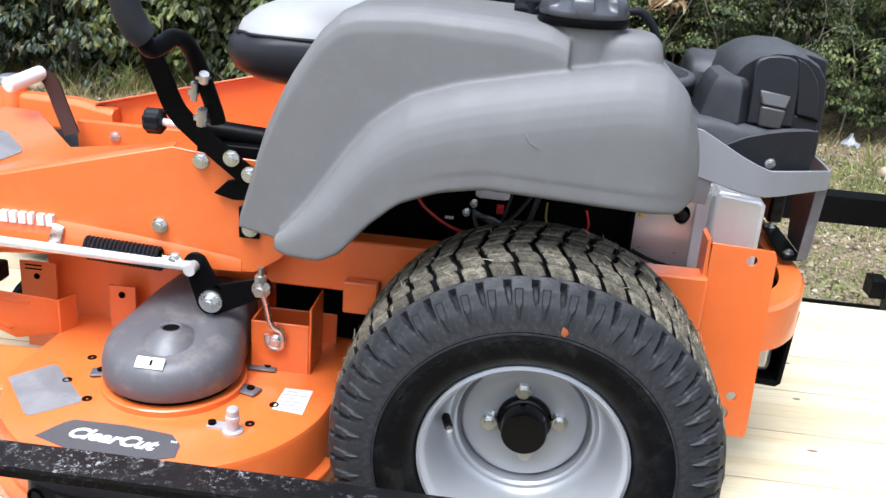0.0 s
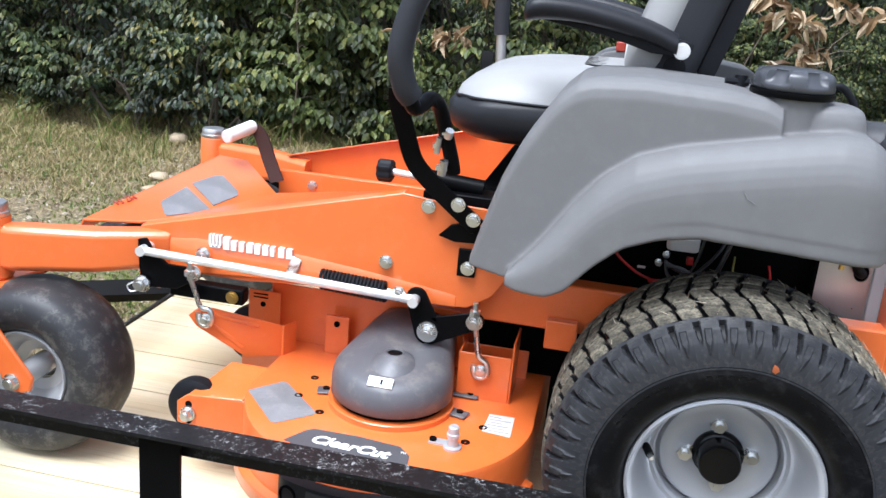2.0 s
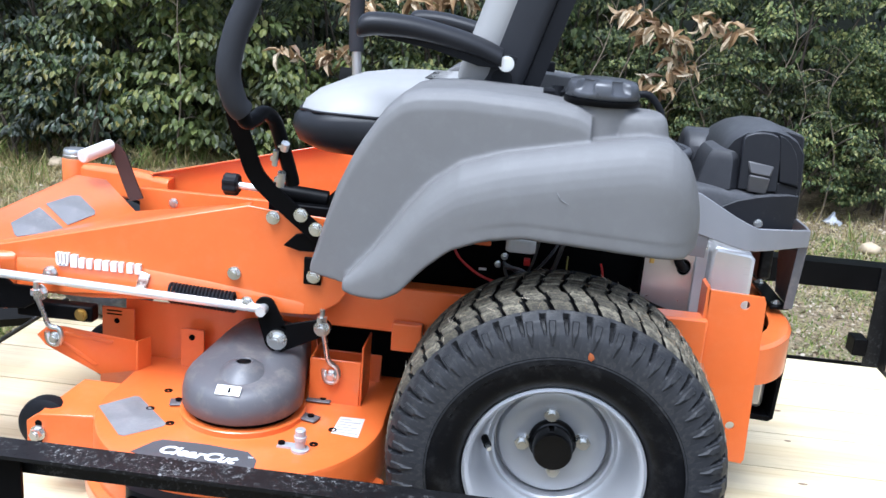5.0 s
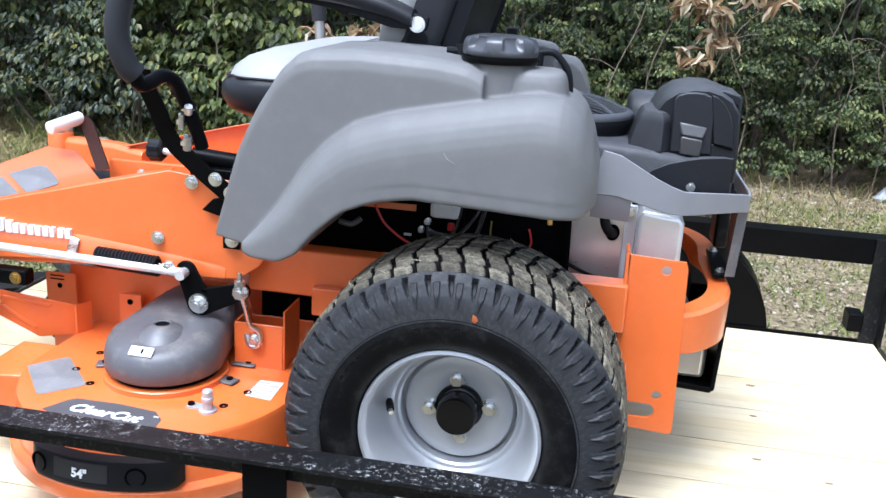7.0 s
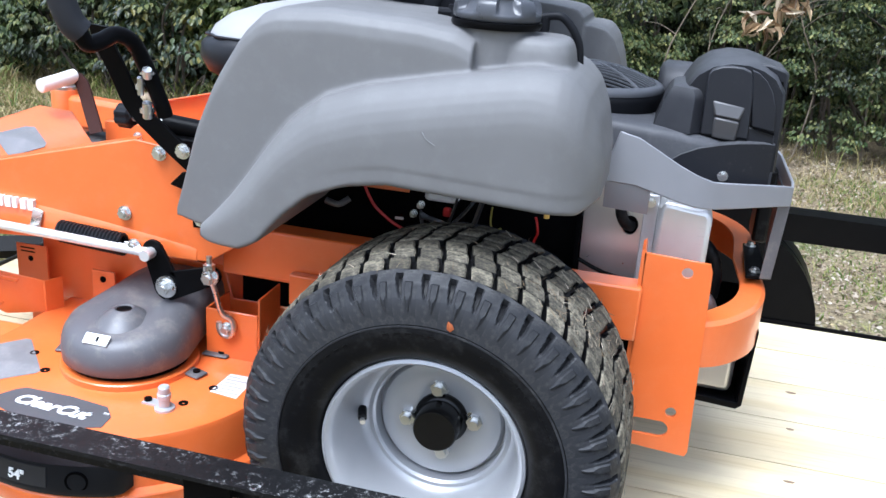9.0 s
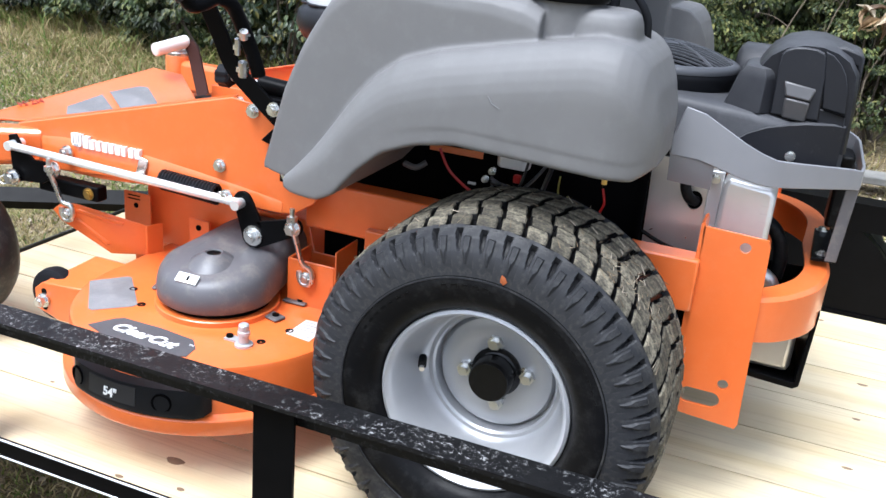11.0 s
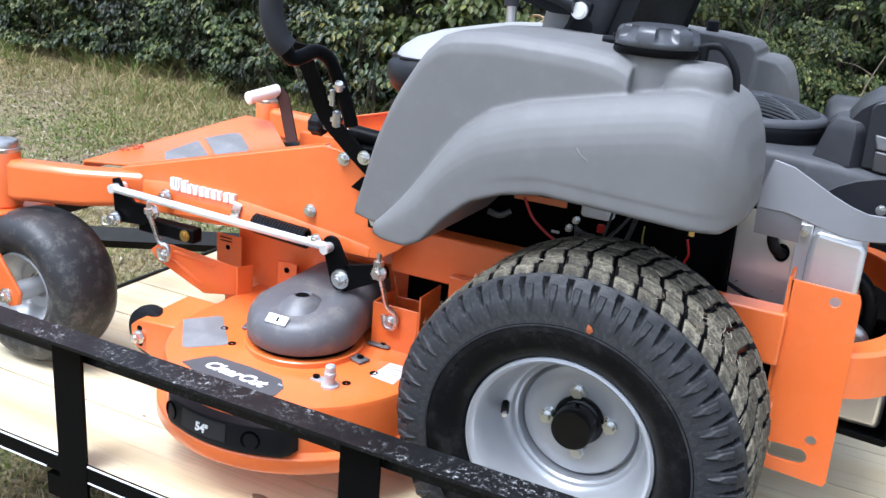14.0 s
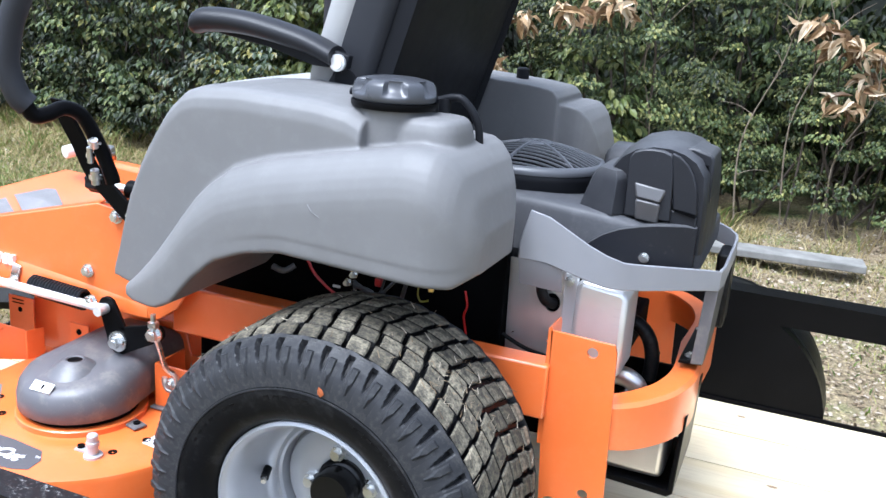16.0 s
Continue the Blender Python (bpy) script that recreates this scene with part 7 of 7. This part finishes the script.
def blades(n, box, tall, mat, name, label, patch=None, thick=0.004):
    """Upright bent blades scattered over a stretch of ground."""
    x = rng.uniform(box[0], box[1], n)
    y = rng.uniform(box[2], box[3], n)
    if patch is not None:
        keep = patch(x, y) > rng.uniform(0, 1, n)
        x, y = x[keep], y[keep]
        n = len(x)
    z = land(x, y) - 0.005
    h = tall * rng.uniform(0.4, 1.25, n)
    a = rng.uniform(0, 2 * np.pi, n)
    lean = rng.uniform(0.2, 1.5, n)
    w = thick * rng.uniform(0.7, 1.3, n)
    p = np.stack([x, y, z], 1)
    s = np.stack([np.cos(a), np.sin(a), 0 * a], 1) * w[:, None]
    b = rng.uniform(0, 2 * np.pi, n)
    d = np.stack([np.cos(b), np.sin(b), 0 * b], 1) * (h * lean)[:, None]
    up = np.stack([0 * h, 0 * h, h], 1)
    v = np.stack([p - s, p + s, p + s * 0.8 + up * 0.55 + d * 0.35, p - s * 0.8 + up * 0.55 + d * 0.35, p + up * 0.85 + d], 1).reshape(-1, 3)
    o = (np.arange(n) * 5)[:, None]
    f = (o + [0, 1, 2, 3]).tolist() + (o + [3, 2, 4]).tolist()
    return sheet(name, v.tolist(), f, mat, "stuff", label, "grass")


def patchy(x, y):
    return np.clip(0.6 + 0.6 * np.sin(1.7 * x + 0.6 * y) * np.cos(1.1 * y - 0.5 * x) + 0.25 * np.sin(5.1 * x + 3.3 * y) - 0.25 * (x > 0.4) - 0.35 * (x > -3.6), 0.06, 1)


TUFT = rng.uniform(0, 1, (40, 90))


def tufts(x, y):
    """Uneven clumps that thicken towards the bushes."""
    j, i = np.clip((y - 3.4) / 0.11, 0, 38), np.clip((x + 7.2) / 0.145, 0, 88)
    a, b, u, v = j.astype(int), i.astype(int), j % 1, i % 1
    c = (TUFT[a, b] * (1 - u) + TUFT[a + 1, b] * u) * (1 - v) + (TUFT[a, b + 1] * (1 - u) + TUFT[a + 1, b + 1] * u) * v
    return np.clip((c - 0.52) * 3.0 + 0.9 * (y - 4.25) - 0.7 * (x > -0.5), 0, 1)


blades(150000, (-6.5, 4.5, 1.4, 4.3), 0.034, GRASS, "short_grass", "patchy short green grass", patchy, 0.0032)
blades(90000, (-7, 5, 2.4, 5.0), 0.065, STRAW, "thatch", "matted straw-coloured thatch before the bushes", lambda x, y: np.clip((y - 2.6) * 0.8 + 0.4 * np.sin(2.3 * x + y), 0, 1) * (1 - 0.75 * (x > 0.4)), 0.0026)
blades(24000, (-7, 5, 3.6, 4.75), 0.20, GRASS, "tall_grass", "tufts of tall bent grass along the bushes", tufts, 0.0034)
blades(20000, (-7, 5, 3.6, 4.75), 0.19, STRAW, "tall_straw", "long straw among the tall grass", tufts, 0.0028)
blades(60000, (-4.2, 0.8, -1.3, 1.6), 0.030, GRASS, "sparse_grass", "sparse grass beside and below the trailer", lambda x, y: np.clip(0.45 + 0.5 * np.sin(4.1 * x + 2 * y) * np.sin(3.3 * y - x), 0.05, 1), 0.0022)
blades(90000, (-4.2, 0.8, -1.3, 1.6), 0.030, STRAW, "dry_grass", "flattened dry grass beside and below the trailer", None, 0.0020)


def chips(n, box, lo, hi, mat, name, label, category):
    """Flat irregular scraps lying on the ground."""
    x, y = rng.uniform(box[0], box[1], n), rng.uniform(box[2], box[3], n)
    p = np.stack([x, y, land(x, y) + 0.006], 1)
    s = rng.uniform(lo, hi, n) * rng.uniform(0.6, 1.6, n)
    v, f = leaves(p, s, rng.normal(0, 1, (n, 3)) * [1, 1, 0.1], 0.6, 0.0, 0.12, 0.3)
    return sheet(name, v, f, mat, "stuff", label, category)


chips(30000, (-6.5, 4.5, 1.4, 5.0), 0.006, 0.026, LITTER, "leaf_litter", "pale dead leaves, chips and twigs on the ground", "leaf litter")
chips(26000, (0.3, 4.2, 1.4, 4.9), 0.005, 0.016, LITTER, "gravel_chips", "pale stones and wood chips on bare earth", "gravel")
chips(9000, (-4, 1, -1.0, 1.6), 0.006, 0.022, LITTER, "scattered_litter", "small dry scraps below the trailer", "leaf litter")

# loose things on the ground
def pebble(at, r, label, name="stone", mat=STONE, squash=0.6):
    g = Geo()
    rings = []
    rnd = random.Random(int(1000 * (at[0] + 9)))
    z = float(land(np.array(at[0]), np.array(at[1])))
    for k in range(1, 7):
        t = math.pi * k / 7
        rings.append([Vector((at[0], at[1], z + r * squash * 0.8)) + Vector((r * math.sin(t) * math.cos(a), r * math.sin(t) * math.sin(a), r * squash * math.cos(t))) * rnd.uniform(0.85, 1.15) for a in np.linspace(0, 2 * math.pi, 10, endpoint=False)])
    ob = part(name, g.loft(rings), mat, None, "", smooth=50)
    return tagged(ob, label, name, "stones on the ground")


pebble((-3.07, 4.14), 0.065, "tan rounded stone beside tall grass")
pebble((-2.74, 3.27), 0.055, "tan flat stone in the thatch", squash=0.5)
pebble((-2.67, 3.05), 0.050, "pale tan flat scrap of stone in the thatch", squash=0.3)
pebble((1.95, 3.9), 0.06, "pale flat stone on bare earth")
pebble((2.45, 3.6), 0.05, "small pale stone on bare earth")
g = Geo().turned((2.6, 0.17, 0.04), Matrix.Translation((-0.36, 3.88, float(land(np.array(-0.36), np.array(3.88))) + 0.024)) @ Matrix.Rotation(radians(5), 4, "Z"))
tagged(part("old_board", g, WEATHERED, None, "", bevel=0.006), "weathered grey plank lying on the ground before the bushes", "plank")
g = Geo()
rings = []
rnd = random.Random(4)
bz = float(land(np.array(1.96), np.array(4.63)))
for k, (r, h) in enumerate(((0.05, 0.0), (0.055, 0.02), (0.035, 0.04), (0.014, 0.065), (0.006, 0.085))):
    rings.append([Vector((1.96 + r * rnd.uniform(0.5, 1.3) * math.cos(a), 4.63 + r * rnd.uniform(0.5, 1.3) * math.sin(a), bz + h)) for a in np.linspace(0, 2 * math.pi, 12, endpoint=False)])
tagged(part("plastic_wrap", g.loft(rings), WRAP, None, "", smooth=0), "crumpled pale plastic wrap dropped before the bushes", "litter")

# bare twiggy saplings among the bushes
for x, y, h in ((0.22, 4.62, 1.35), (0.48, 4.75, 1.6), (1.02, 4.68, 1.2), (1.42, 4.72, 1.5), (-0.35, 4.55, 1.3), (1.9, 4.7, 1.1), (1.66, 4.66, 1.0), (2.3, 4.68, 1.4), (2.75, 4.72, 1.5), (3.3, 4.7, 1.3), (0.75, 4.66, 1.1), (-2.35, 4.28, 1.2)):
    z = float(land(np.array(x), np.array(y)))
    tree = thing("bare_sapling", (x, y, z), "thin bare grey-brown sapling with fine twigs", "sapling", "bare saplings")
    spine = [Vector((x, y, z - 0.02)), Vector((x + rng.uniform(-0.06, 0.06), y, z + h * 0.4)), Vector((x + rng.uniform(-0.14, 0.14), y - 0.03, z + h * 0.75)), Vector((x + rng.uniform(-0.2, 0.2), y - 0.05, z + h))]
    part("trunk", Geo().tube(spine, 0.0065, 6, smooth=5, r2=0.002), TWIG, tree, "slender grey-brown trunk")
    for k in range(7):
        a = curve(spine, 6)[4 + 2 * k]
        d = Vector((rng.uniform(-1, 1), rng.uniform(-0.5, 0.2), rng.uniform(0.1, 0.8))) * rng.uniform(0.12, 0.26)
        part("twig", Geo().tube([a, a + d * 0.5 + Vector((0, 0, 0.02)), a + d], 0.0028, 5, smooth=3, r2=0.0010), TWIG, tree)

# added wall closing the view; near-black for the shade in the hedge's gaps
back_mat = painted("hedge_gap_shade", (0.010, 0.014, 0.008), 0.95, vary=0.5, grain=20, bump=0.8)
g = Geo()
rings = []
for x in np.linspace(-30, 30, 40):
    rings.append([Vector((x, 8.6 + 0.4 * math.sin(x * 1.7), GROUND - 0.2)), Vector((x, 8.4 + 0.4 * math.sin(x * 2.3 + 1), 2.0)), Vector((x, 9.2, 4.2 + 0.8 * math.sin(x * 1.1) + 0.4 * math.sin(x * 3.7))), Vector((x, 10.5, GROUND - 0.2))])
tagged(part("backdrop", g.loft(rings), back_mat, None, ""), "near-black wall added behind the bushes for the shade in their gaps", "woods", "", "structure")
